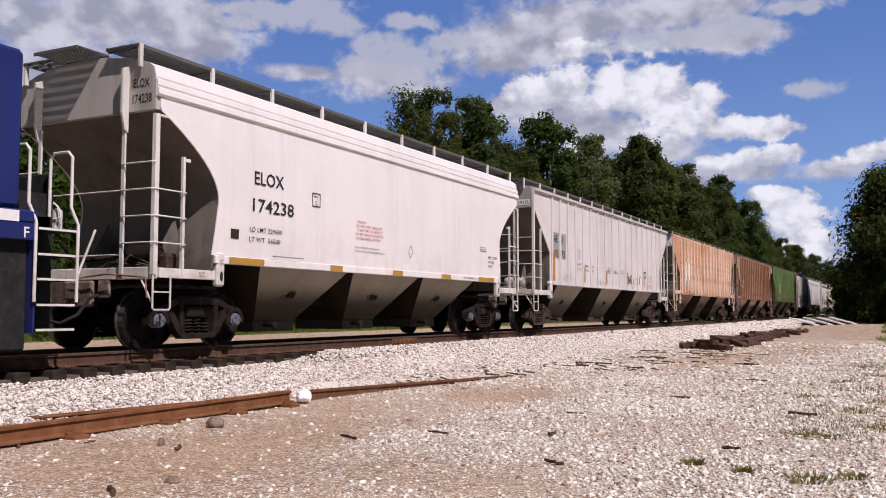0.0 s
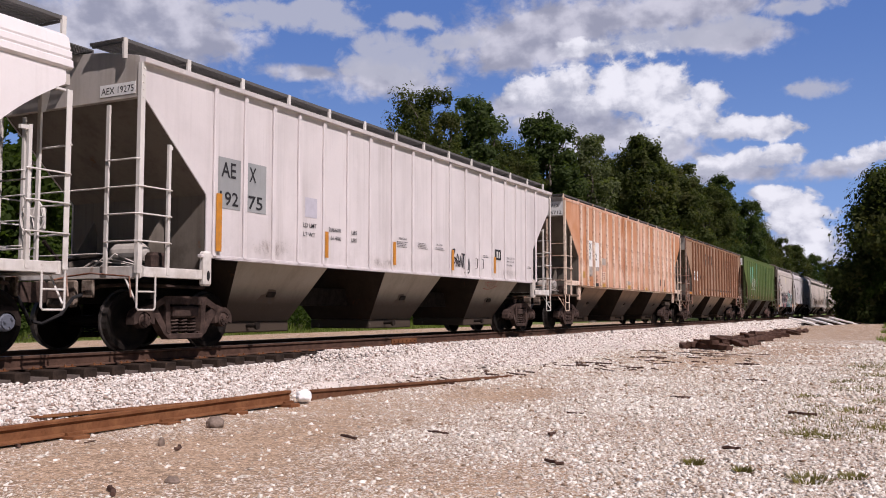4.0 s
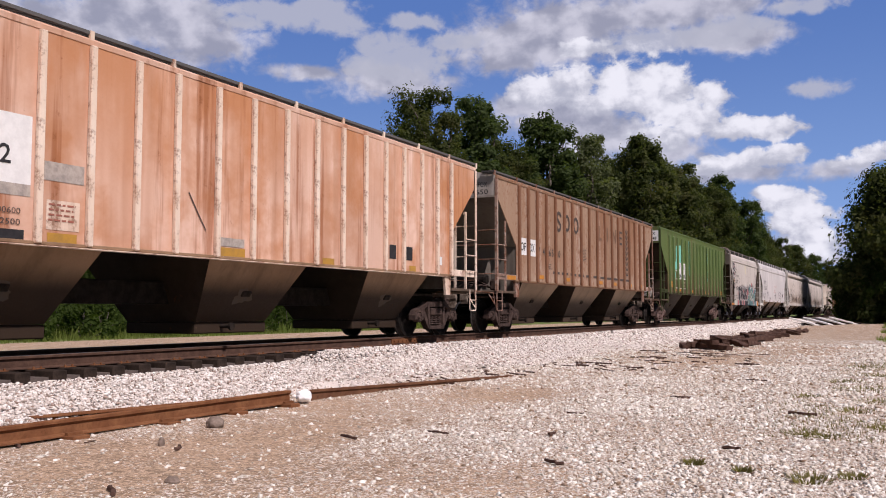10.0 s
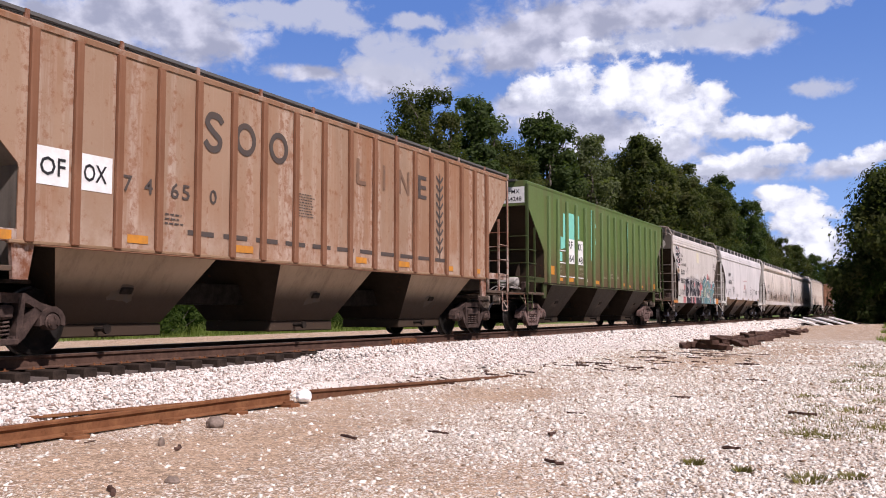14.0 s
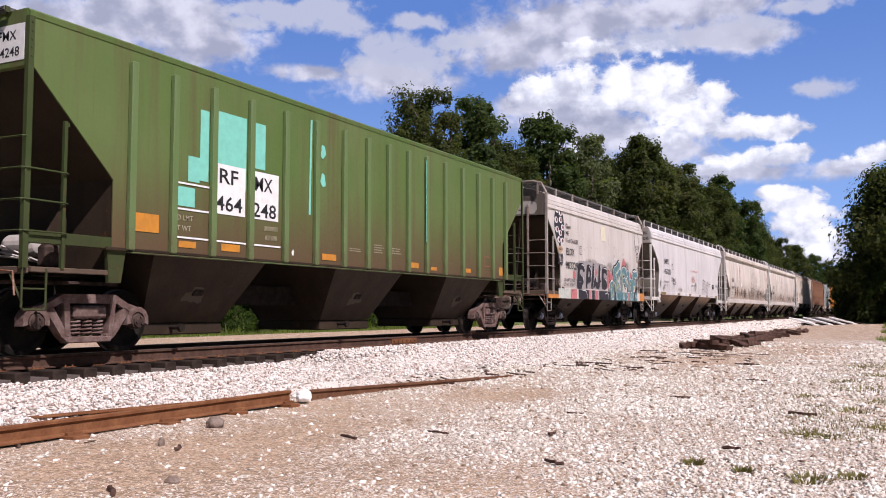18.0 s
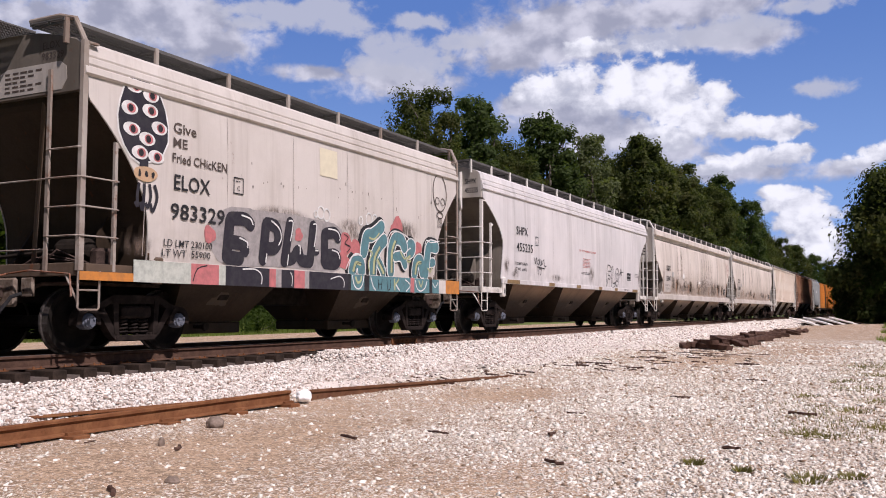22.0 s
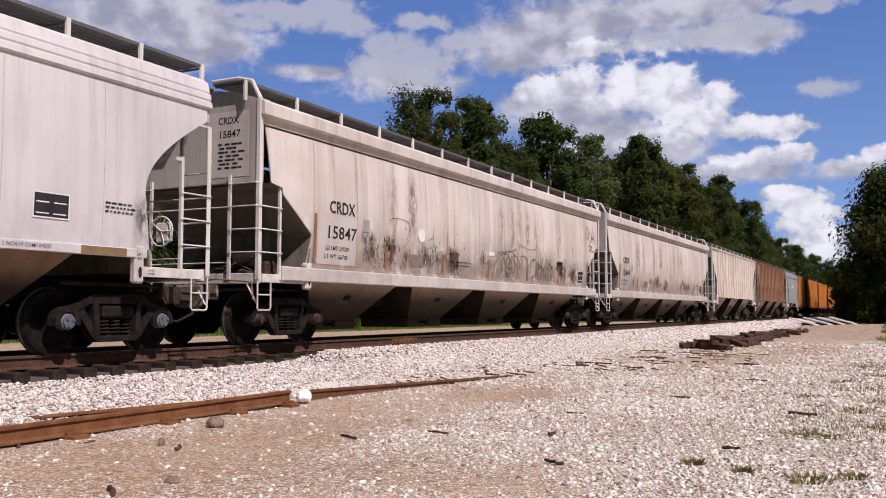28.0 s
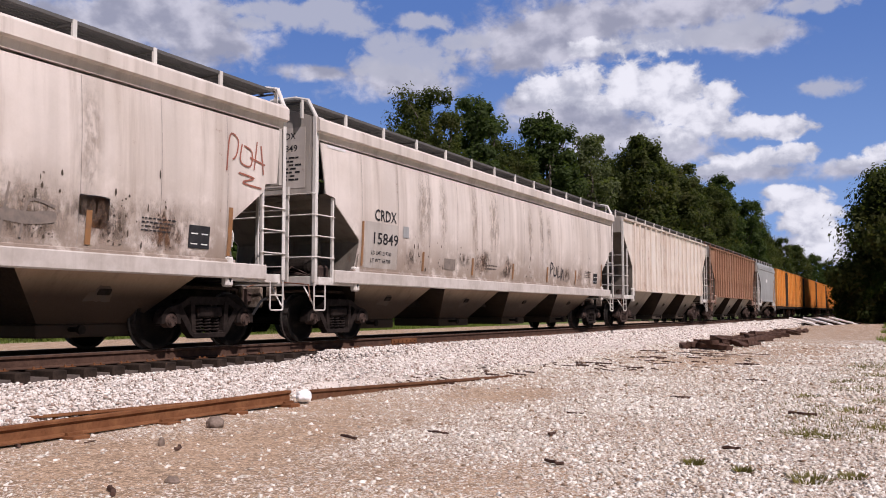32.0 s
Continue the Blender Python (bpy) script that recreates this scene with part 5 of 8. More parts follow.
for y, z in ((0.88, 3.86), (1.20, 3.78), (0.78, 3.52), (1.18, 3.55), (0.82, 3.22), (1.12, 3.12), (1.36, 3.32), (0.98, 2.90), (1.30, 2.88)):
    blob(c6, y, z, 0.16, 0.10, SPRAY_WHITE, 0.015, wob=0.02, name="spray_oval")
    blob(c6, y + 0.03, z, 0.085, 0.07, SPRAY_PINK, 0.017, wob=0.02, name="spray_oval")
    blob(c6, y + 0.02, z, 0.05, 0.055, BLACK, 0.019, wob=0.02, name="spray_dot")
mark(c6, "spray_patch", 0.98, 1.15, 2.55, 2.80, INK_PURPLE, 0.012)
blob(c6, 1.10, 2.60, 0.24, 0.11, SKIN_TONE, 0.015, wob=0.03)
for k in range(3):
    blob(c6, 0.98 + 0.13 * k, 2.60, 0.03, 0.05, BLACK, 0.019, name="spray_dot")
for k in range(4):
    y = 0.98 + 0.10 * k
    stroke(c6, [(y, 2.46), (y + 0.03 * (k - 1), 2.28), (y - 0.02, 2.12 - 0.05 * (k % 2)), (y - 0.07, 2.18)], 0.055, INK_PURPLE)
# block letters in dark paint with pale highlights
def fat(car, pts, width, material, lift):
    """A broad sprayed bar with round ends."""
    fx = car["px"]
    pts = [Vector(p) for p in pts]
    a, b = (pts[0] - pts[1]).normalized(), (pts[-1] - pts[-2]).normalized()
    bm = bmesh.new()
    line = []
    for i in range(len(pts) - 1):
        p0, p1, p2, p3 = (pts[max(0, min(len(pts) - 1, i + k))] for k in (-1, 0, 1, 2))
        for q in range(6):
            t = q / 6
            line.append((0.5 * (2 * p1 + (p2 - p0) * t + (2 * p0 - 5 * p1 + 4 * p2 - p3) * t * t + (3 * p1 - p0 - 3 * p2 + p3) * t ** 3), 1.0))
    line.append((pts[-1], 1.0))
    r = width / 2
    line = [(pts[0] + a * r * math.sin(u), math.cos(u)) for u in (1.5, 1.1, 0.6)] + line + [(pts[-1] + b * r * math.sin(u), math.cos(u)) for u in (0.6, 1.1, 1.5)]
    prev = None
    for i, (p, w) in enumerate(line):
        d = line[min(i + 1, len(line) - 1)][0] - line[max(i - 1, 0)][0]
        d = d.normalized() if d.length > 1e-6 else Vector((1, 0))
        o = Vector((-d.y, d.x)) * r * w
        pair = [bm.verts.new((fx(q.y) + lift + 0.00008 * i, q.x, q.y)) for q in (p - o, p + o)]
        if prev:
            bm.faces.new((prev[0], pair[0], pair[1], prev[1]))
        prev = pair
    return part("spray_stroke", bm, material, car["ob"])


def on_sill(z):
    return 1.580


c6_sill = {"ob": c6["ob"], "px": on_sill}
GREY_CLOUD = plain("grey_spray_haze", (0.36, 0.33, 0.32), 0.6, 0.4)
fat(c6, [(2.98, 1.82), (4.2, 1.86), (5.2, 1.85), (6.0, 1.82)], 0.96, GREY_CLOUD, 0.006)
fat(c6, [(3.02, 2.06), (3.5, 2.08)], 0.52, GREY_CLOUD, 0.005)
BLOCKS = (((2.98, 2.10), (2.93, 1.50)), ((3.0, 2.12), (3.35, 2.14), (3.50, 2.06)), ((3.0, 1.74), (3.30, 1.72), (3.38, 1.62)), ((2.95, 1.48), (3.25, 1.47)),
          ((3.92, 2.10), (3.87, 1.50)), ((3.95, 2.12), (4.20, 2.08), (4.28, 1.88), (4.20, 1.72), (3.98, 1.68)),
          ((4.60, 2.18), (4.48, 1.50)), ((4.50, 1.52), (4.72, 1.56), (4.87, 1.70), (4.98, 1.54), (5.22, 1.52)), ((5.32, 2.18), (5.26, 1.52)), ((5.30, 1.70), (5.48, 1.71)),
          ((5.70, 2.06), (5.72, 1.56)), ((5.74, 2.08), (6.02, 2.12), (6.16, 2.04)), ((5.76, 1.66), (6.05, 1.70), (6.18, 1.62), (6.10, 1.52), (5.76, 1.52)))
for i, ln in enumerate(BLOCKS):
    fat(c6, ln, 0.12 if i == 9 else 0.235, INK_PURPLE, 0.0115 + 0.0009 * (i % 4))
for ln in (((3.25, 2.20), (3.48, 2.16), (3.56, 2.06)), ((3.22, 1.82), (3.42, 1.76), (3.44, 1.66)), ((4.05, 2.18), (4.28, 2.06), (4.35, 1.90), (4.28, 1.76)), ((3.96, 1.60), (3.94, 1.44)), ((4.55, 2.22), (4.68, 2.20), (4.62, 1.86)), ((4.58, 1.62), (4.56, 1.42)),
           ((4.85, 1.80), (4.92, 1.78), (4.93, 1.64)), ((5.30, 2.22), (5.42, 2.20), (5.36, 1.80)), ((5.40, 1.74), (5.50, 1.74)), ((5.80, 2.18), (6.10, 2.16), (6.22, 2.04), (6.2, 1.98)), ((5.95, 1.78), (6.16, 1.74), (6.24, 1.62))):
    stroke(c6, ln, 0.028, SPRAY_WHITE, 0.022)
for y, z, r in ((2.51, 1.82, 0.15), (4.88, 1.99, 0.13), (6.46, 1.93, 0.24), (6.80, 1.88, 0.20), (8.45, 2.36, 0.30), (9.42, 2.03, 0.17), (6.40, 1.60, 0.20)):
    blob(c6, y, z, r, r * 0.85, SPRAY_PINK, 0.009 + 0.0004 * y)
stroke(c6, [(6.36, 2.12), (6.52, 2.06), (6.40, 1.94), (6.60, 1.88), (6.48, 1.76)], 0.02, BLACK, 0.020)
# interlocking turquoise letters: dark shade, white outline, fill, lime core
WILD = (((6.72, 1.42), (6.80, 1.60), (7.0, 1.58), (7.06, 1.42)), ((7.12, 1.82), (7.20, 2.12), (7.42, 2.18), (7.66, 2.30), (7.78, 2.38)), ((7.50, 1.40), (7.52, 1.74), (7.72, 1.98), (7.90, 2.10)), ((7.62, 1.72), (7.82, 1.54), (7.92, 1.42)),
        ((8.24, 1.46), (8.22, 1.90), (8.36, 2.16), (8.64, 2.16), (8.78, 2.02)), ((8.40, 1.78), (8.66, 1.80), (8.84, 1.62)), ((8.98, 1.94), (9.02, 2.10), (9.18, 2.08), (9.16, 1.94), (9.0, 1.86)), ((9.30, 1.46), (9.36, 1.70), (9.56, 1.74), (9.66, 1.50)),
        ((9.82, 1.46), (9.88, 1.90), (9.98, 2.10), (10.30, 2.10)), ((9.98, 1.72), (10.18, 1.74)))
for i, ln in enumerate(WILD):
    w = 0.20 if i in (3, 5, 6, 9) else 0.27
    up = 0.0016 * (i % 3)
    fat(c6, [(y - 0.06, z + 0.01) for y, z in ln], w + 0.14, BLACK, 0.0105 + up * 0.4)
    fat(c6, ln, w + 0.055, SPRAY_WHITE, 0.0155 + up)
    fat(c6, ln, w, SPRAY_TEAL, 0.0165 + up)
    if i in (0, 2, 3, 4, 7):
        stroke(c6, [(y + 0.02, z - 0.03) for y, z in ln[:3]], 0.075, SPRAY_LIME, 0.0215 + up)
        stroke(c6, [(y + 0.07, z - 0.03) for y, z in ln[:3]], 0.018, BLACK, 0.0225 + up)
for ln in (((7.30, 2.12), (7.50, 2.10), (7.70, 2.24)), ((8.60, 1.92), (8.80, 1.76), (9.06, 1.84), (8.92, 1.70), (9.10, 1.72)), ((7.36, 1.42), (7.30, 1.62), (7.44, 1.80), (7.30, 1.86)), ((9.90, 1.60), (10.05, 1.52), (10.12, 1.64))):
    stroke(c6, ln, 0.04, SPRAY_LIME, 0.024)
for ln in (((8.02, 1.42), (8.04, 1.90), (8.10, 2.22), (8.36, 2.34), (8.80, 2.28), (8.96, 2.22)), ((9.70, 1.86), (9.78, 2.22), (10.05, 2.20), (10.46, 2.26)), ((6.46, 1.42), (6.62, 1.66), (6.86, 1.74), (7.04, 1.72))):
    stroke(c6, ln, 0.026, SPRAY_WHITE, 0.0245)
for k, (y, z, r) in enumerate(((5.40, 2.43, 0.07), (5.56, 2.47, 0.12), (5.76, 2.44, 0.12), (6.98, 2.44, 0.09), (7.30, 2.50, 0.13), (7.52, 2.52, 0.10))):
    ring(c6, y, z, r, r * 1.1, 0.03, SPRAY_WHITE, 0.012, "spray_stroke")
rs = random.Random(5)
for k in range(34):
    y, z = rs.uniform(2.4, 10.2), rs.choice((2.7, 2.85, 3.0)) + rs.uniform(-0.08, 0.12)
    mark(c6, "paint_chip", y, y + rs.uniform(0.012, 0.028), z, z + rs.uniform(0.02, 0.07), SEAM if k % 3 else STAIN, 0.008)
mark(c6, "paint_patch", 5.54, 6.13, 3.18, 3.72, plain("cream_patch_paint", (0.66, 0.60, 0.45), 0.65, 0.1), 0.010)
end_patch = prism_y(bmesh.new(), [(-0.55, 3.66), (1.12, 3.66), (1.22, 3.80), (1.20, 3.98), (1.08, 4.06), (0.0, 4.06), (-0.30, 3.95)][::-1], -0.0315, -0.0265)
bmesh.ops.recalc_face_normals(end_patch, faces=end_patch.faces)
part("number_panel", end_patch, END_WHITE, c6["ob"], "pale repainted patch with small print")
bm = bmesh.new()
for k in range(5):
    for q in range(5 - k % 3):
        box(bm, -0.05 + 0.16 * q, 0.05 + 0.16 * q + 0.02 * ((k + q) % 3), -0.0345, -0.0325, 3.97 - 0.065 * k, 4.00 - 0.065 * k)
tagged(part("small_print", bm, CHARCOAL, c6["ob"]), kind="stuff")
end_letter(c6, "ELOX", 0.72, 4.26, 0.11, CHARCOAL, 0.34, -0.030)
end_letter(c6, "983329", 0.70, 4.11, 0.11, CHARCOAL, 0.44, -0.030)
for x in (-0.55, 0.62):
    part("slope_brace", tube(bmesh.new(), [(x, 0.10, 3.55), (x - 0.25, 0.20, 1.2)], 0.035, 6), LADDER_DARK, c6["ob"])
ring(c6, 10.52, 3.42, 0.36, 0.46, 0.03, CHARCOAL, 0.014, "spray_stroke")
for y in (10.38, 10.66):
    ring(c6, y, 3.22, 0.11, 0.09, 0.022, CHARCOAL, 0.016, "spray_stroke")
ring(c6, 10.50, 2.88, 0.17, 0.09, 0.03, CHARCOAL, 0.016, "spray_stroke")
for k in range(4):
    stroke(c6, [(10.40 + 0.06 * k, 2.78), (10.40 + 0.06 * k, 2.58)], 0.02, CHARCOAL)
# the painted sill of the graffiti car
MINT = plain("pale_mint_spray", (0.50, 0.52, 0.46), 0.6, 0.4)
for a, b, m in ((-0.04, 0.91, SPRAY_ORANGE), (0.91, 2.08, MINT), (2.08, 2.72, SPRAY_PINK), (2.72, 2.88, MINT), (2.88, 4.02, INK_PURPLE), (4.02, 4.20, SPRAY_PINK), (4.20, 4.36, GREY_CLOUD), (4.36, 4.74, INK_PURPLE), (4.74, 5.06, SPRAY_PINK), (5.06, 5.20, GREY_CLOUD),
                (5.20, 6.52, INK_PURPLE), (6.52, 6.62, BLACK), (6.62, 7.12, SPRAY_TEAL), (7.12, 7.32, BLACK), (7.32, 9.06, SPRAY_TEAL), (9.06, 9.24, SPRAY_PINK), (9.24, 9.96, SPRAY_TEAL), (9.96, 10.10, BLACK), (10.10, 10.44, SPRAY_TEAL), (10.44, 10.80, WHITE_GRAF), (10.80, 11.54, SPRAY_ORANGE)):
    low = 1.14 if m is SPRAY_ORANGE and a < 0 else 1.34
    part("painted_sill", boxed(1.572, 1.580, a, b, 1.02, low), m, c6["ob"])
for ln, w, m in ((((6.66, 1.32), (6.74, 1.12), (6.90, 1.05), (7.04, 1.14), (7.10, 1.32)), 0.028, SPRAY_WHITE), (((6.78, 1.30), (6.86, 1.18), (6.98, 1.22), (7.0, 1.32)), 0.05, SPRAY_LIME), (((7.36, 1.32), (7.46, 1.12), (7.56, 1.04)), 0.028, SPRAY_WHITE),
                 (((7.66, 1.28), (7.68, 1.06)), 0.02, BLACK), (((7.82, 1.28), (7.80, 1.06)), 0.02, BLACK), (((7.67, 1.17), (7.80, 1.17)), 0.02, BLACK), (((8.02, 1.28), (8.06, 1.06), (8.16, 1.10), (8.18, 1.28)), 0.02, BLACK), (((8.34, 1.30), (8.36, 1.05)), 0.05, SPRAY_LIME), (((8.36, 1.16), (8.54, 1.30)), 0.04, SPRAY_LIME),
                 (((8.4, 1.18), (8.56, 1.05)), 0.04, SPRAY_WHITE), (((8.80, 1.30), (9.04, 1.18), (8.86, 1.04)), 0.028, SPRAY_WHITE), (((9.28, 1.30), (9.36, 1.12), (9.54, 1.06), (9.74, 1.14), (9.84, 1.30)), 0.028, SPRAY_WHITE), (((9.44, 1.30), (9.54, 1.16), (9.64, 1.30)), 0.04, SPRAY_LIME),
                 (((10.12, 1.26), (10.24, 1.16), (10.40, 1.28)), 0.025, SPRAY_WHITE), (((3.30, 1.30), (3.62, 1.31), (3.80, 1.22), (3.80, 1.06)), 0.022, SPRAY_WHITE), (((4.62, 1.30), (4.68, 1.20), (4.66, 1.05)), 0.018, SPRAY_WHITE), (((5.9, 1.22), (6.2, 1.28), (6.36, 1.20), (6.36, 1.06)), 0.022, SPRAY_WHITE), (((2.12, 1.06), (2.22, 1.26), (2.44, 1.32)), 0.02, BLACK)):
    stroke(c6_sill, ln, w, m, 0.004)

# streaked white car
letter(c7, "SHPX", 2.30, 2.80, 0.25, BLACK, 0.88)
letter(c7, "455235", 2.30, 2.33, 0.25, BLACK, 1.27)
letter(c7, "LD LMT 224500", 2.24, 1.93, 0.085, BLACK, 0.90)
letter(c7, "LT WT  61500", 2.22, 1.77, 0.085, BLACK, 0.88)
frame_mark(c7, 3.79, 4.02, 2.57, 2.84, 0.018, BLACK)
letter(c7, "C", 3.872, 2.62, 0.075, BLACK)
bars(c7, 3.84, 2.765, 0.13, 1, 0.028, BLACK)
letter(c7, "DO NOT HAMMER ON CAR", 7.90, 2.64, 0.075, REDINK, 1.84)
bars(c7, 8.30, 2.40, 0.9, 7, 0.028, REDINK)
bars(c7, 8.15, 1.93, 1.1, 2, 0.028, BLACK)
mark(c7, "data_plate", 13.84, 14.39, 1.81, 2.13, BLACK, 0.012)
bars(c7, 15.0, 2.1, 0.6, 3, 0.035, BLACK)
marks(c7, ((1.62, 2.55, 1.378, 1.488), (4.95, 5.45, 1.378, 1.488), (7.6, 8.05, 1.378, 1.488), (10.1, 10.5, 1.378, 1.488), (12.1, 12.5, 1.378, 1.488), (14.6, 15.4, 1.378, 1.488)), DULL_TAPE, lift=0.040)
for pts in (((3.70, 2.20), (3.80, 2.02), (3.86, 2.22), (3.95, 2.02)), ((3.98, 2.12), (4.10, 2.16), (4.08, 2.0), (3.98, 2.04)), ((4.15, 2.2), (4.2, 1.98), (4.34, 2.16), (4.28, 2.0)), ((4.36, 2.02), (4.5, 2.18), (4.54, 2.0), (4.72, 1.98)), ((4.0, 1.9), (4.04, 1.68)), ((4.12, 1.88), (4.3, 1.87), (4.2, 1.68)), ((3.95, 1.94), (4.6, 1.9))):
    stroke(c7, pts, 0.030, INK_PURPLE)
for pts in (((11.05, 1.55), (11.18, 2.28), (11.62, 2.24), (11.58, 2.1), (11.3, 2.1), (11.28, 1.95), (11.5, 1.93), (11.5, 1.8), (11.22, 1.8), (11.18, 1.55), (11.05, 1.55)), ((11.75, 2.26), (11.72, 1.55), (12.15, 1.55), (12.15, 1.68), (11.88, 1.7), (11.9, 2.26), (11.75, 2.26))):
    stroke(c7, pts, 0.028, INK_PURPLE)
ring(c7, 12.45, 1.90, 0.27, 0.36, 0.03, INK_PURPLE)
ring(c7, 12.45, 1.90, 0.13, 0.18, 0.03, INK_PURPLE)
stroke(c7, [(12.8, 2.0), (12.95, 2.25), (13.05, 2.0), (12.85, 2.1), (13.3, 2.12)], 0.025, INK_PURPLE)
end_letter(c7, "SHPX", 1.06, 3.98, 0.14, BLACK, 0.33, -0.030)
end_letter(c7, "455235", 1.05, 3.74, 0.14, BLACK, 0.39, -0.030)

# the two long grimy cars
FADED_TAPE = plain("faded_reflector", (0.30, 0.15, 0.065), 0.7, 0.4)
for car, num, w in ((c8, "15847", 1.0), (c9, "15849", 1.02)):
    mark(car, "stencil_panel", 1.70, 3.05, 1.50, 2.46, END_WHITE if car is c9 else WHITE_GRAF, 0.004, "dusty repainted lettering panel")
    letter(car, "CRDX", 2.06, 2.50, 0.25, BLACK, 0.90)
    letter(car, num, 2.03, 2.01, 0.25, BLACK, w)
    letter(car, "LD LMT 219200", 1.96, 1.78, 0.085, BLACK, 0.82)
    letter(car, "LT WT  66700", 1.94, 1.62, 0.085, BLACK, 0.80)
    mark(car, "patch_plate", 3.26, 3.52, 2.22, 2.47, CEMENT, 0.012)
    mark(car, "patch_plate", 5.30, 5.90, 1.61, 1.87, SCRIBBLE, 0.012)
    bars(car, 16.0, 1.95, 0.75, 4, 0.035, BLACK)
    mark(car, "data_plate", 16.98, 17.45, 1.58, 1.94, BLACK, 0.012)
    for a in (17.03, 17.26):
        for b in (1.64, 1.80):
            mark(car, "plate_line", a, a + 0.15, b, b + 0.02, PATCH, 0.015)
    marks(car, ((1.56, 1.64, 1.53, 2.44), (4.18, 4.28, 1.52, 1.96), (6.86, 6.96, 1.52, 1.96), (9.55, 9.65, 1.50, 1.94), (12.30, 12.42, 1.5, 1.96), (15.0, 15.1, 1.5, 1.97), (17.88, 17.98, 1.5, 2.3)), FADED_TAPE, lift=0.014)
    bars(car, 7.7, 1.80, 0.85, 2, 0.05, CHARCOAL)
    part("number_panel", boxed(0.35, 1.30, -0.0315, -0.0265, 2.95, 4.12), WHITE_GRAF, car["ob"], "white painted panel with small print")
    end_letter(car, "CRDX", 0.62, 3.90, 0.13, BLACK, 0.46, -0.034)
    end_letter(car, num, 0.66, 3.66, 0.13, BLACK, 0.46, -0.034)
    bm = bmesh.new()
    for k in range(7):
        x = 0.62 + 0.03 * (k % 2)
        for q in range(4 - k % 2):
            box(bm, x, x + 0.08 + 0.03 * ((k + q) % 3), -0.0345, -0.0325, 3.52 - 0.07 * k, 3.555 - 0.07 * k)
            x += 0.15
    tagged(part("small_print", bm, BLACK, car["ob"]), kind="stuff")
    # drips, flecks and scrapes
    rs = random.Random(7 if car is c8 else 8)
    bm = bmesh.new()
    fx = car["px"]
    hubs = (3.9, 4.3, 5.0, 6.4, 7.4, 7.7, 9.3, 11.0, 13.2, 14.3, 15.6, 16.4)
    for k in range(420 if car is c8 else 110):
        hub = rs.choice(hubs)
        y, z = hub + rs.gauss(0, 0.17), 1.52 + abs(rs.gauss(0.32, 0.26))
        a, b = rs.uniform(0.006, 0.022), rs.choice((0.012, 0.02, 0.03, 0.07)) * rs.uniform(0.6, 1.4)
        lift = 0.006 + 0.00001 * k
        bm.faces.new([bm.verts.new((fx(z + q) + lift, y + p, z + q)) for p, q in ((-a, 0), (-a * 0.2, -b * rs.uniform(0.4, 1)), (a, -b * 0.2), (a * 0.7, b * 0.6), (0, b), (-a * 0.8, b * rs.uniform(0.3, 0.8)))])
    for k in range(26 if car is c8 else 12):
        y, z, w, h = rs.choice(hubs) + rs.gauss(0, 0.3), 1.52 + abs(rs.gauss(0.3, 0.15)), rs.uniform(0.2, 0.55), rs.uniform(0.18, 0.45)
        mark(car, "smear", y - w, y + w, z - min(h, z - 1.47), z + h, SMUDGE if k % 3 else SMUDGE_RUST, 0.0085 + 0.0001 * k)
    for k in range(9):
        y = rs.uniform(4.0, 18.0)
        mark(car, "streak", y - 0.3, y + 0.3, 1.9, 4.05, SMUDGE_PALE, 0.0074 + 0.0001 * k)
    tagged(part("grime", bm, STAIN, car["ob"]), kind="stuff")
for k, row in enumerate(((9.6, 12.9, 1.3, 2.7), (9.0, 12.0, 1.4, 2.3), (12.0, 15.4, 1.3, 2.6), (13.3, 15.0, 1.4, 2.2), (15.0, 17.8, 1.4, 2.4), (5.2, 9.4, 1.35, 2.1))):
    mark(c8, "smear", *row, SMUDGE_PALE, 0.0061 + 0.0001 * k)
blob(c8, 5.78, 2.33, 0.17, 0.16, PATCH, 0.014, wob=0.02, name="paint_patch")
mark(c8, "paint_patch", 9.55, 9.92, 2.08, 2.18, PATCH, 0.014)
for pts in (((4.3, 2.55), (4.62, 2.62), (5.2, 2.55), (5.12, 2.2)), ((4.62, 2.60), (4.55, 2.2), (4.6, 1.95)), ((6.4, 2.6), (6.36, 2.3), (6.5, 2.0), (6.42, 1.7)), ((7.1, 2.5), (7.12, 2.05)), ((9.2, 2.6), (9.26, 2.2), (9.15, 1.8)), ((9.4, 2.4), (9.3, 1.9)), ((6.1, 2.24), (6.4, 2.30)), ((11.6, 2.5), (12.4, 2.42), (13.0, 2.44))):
    stroke(c8, pts, 0.011, STAIN, 0.0125, "scrape")
for pts in (((9.8, 1.45), (10.1, 2.0), (10.6, 2.2), (11.0, 2.05), (10.9, 1.6)), ((10.3, 1.5), (10.6, 2.05), (10.9, 1.5)), ((11.0, 1.5), (11.1, 2.1), (11.5, 2.15), (11.6, 1.8), (11.2, 1.7)), ((11.7, 1.55), (11.8, 2.15), (12.3, 2.1), (12.35, 1.6)), ((12.5, 1.5), (12.6, 2.05), (13.0, 2.1), (13.1, 1.7), (12.7, 1.6)),
            ((13.2, 1.55), (13.3, 2.0), (13.6, 1.9), (13.5, 1.6)), ((13.7, 1.5), (13.8, 2.2)), ((14.0, 1.52), (14.1, 2.0), (14.5, 1.95)), ((10.2, 2.2), (11.2, 2.3), (11.4, 2.4))):
    stroke(c8, pts, 0.036, SCRIBBLE, 0.013)
fat(c8, [(13.75, 1.80), (14.1, 1.78), (14.45, 1.82)], 0.16, SCRIBBLE, 0.010)
fat(c8, [(10.7, 1.88), (11.2, 1.86)], 0.10, SCRIBBLE, 0.010)
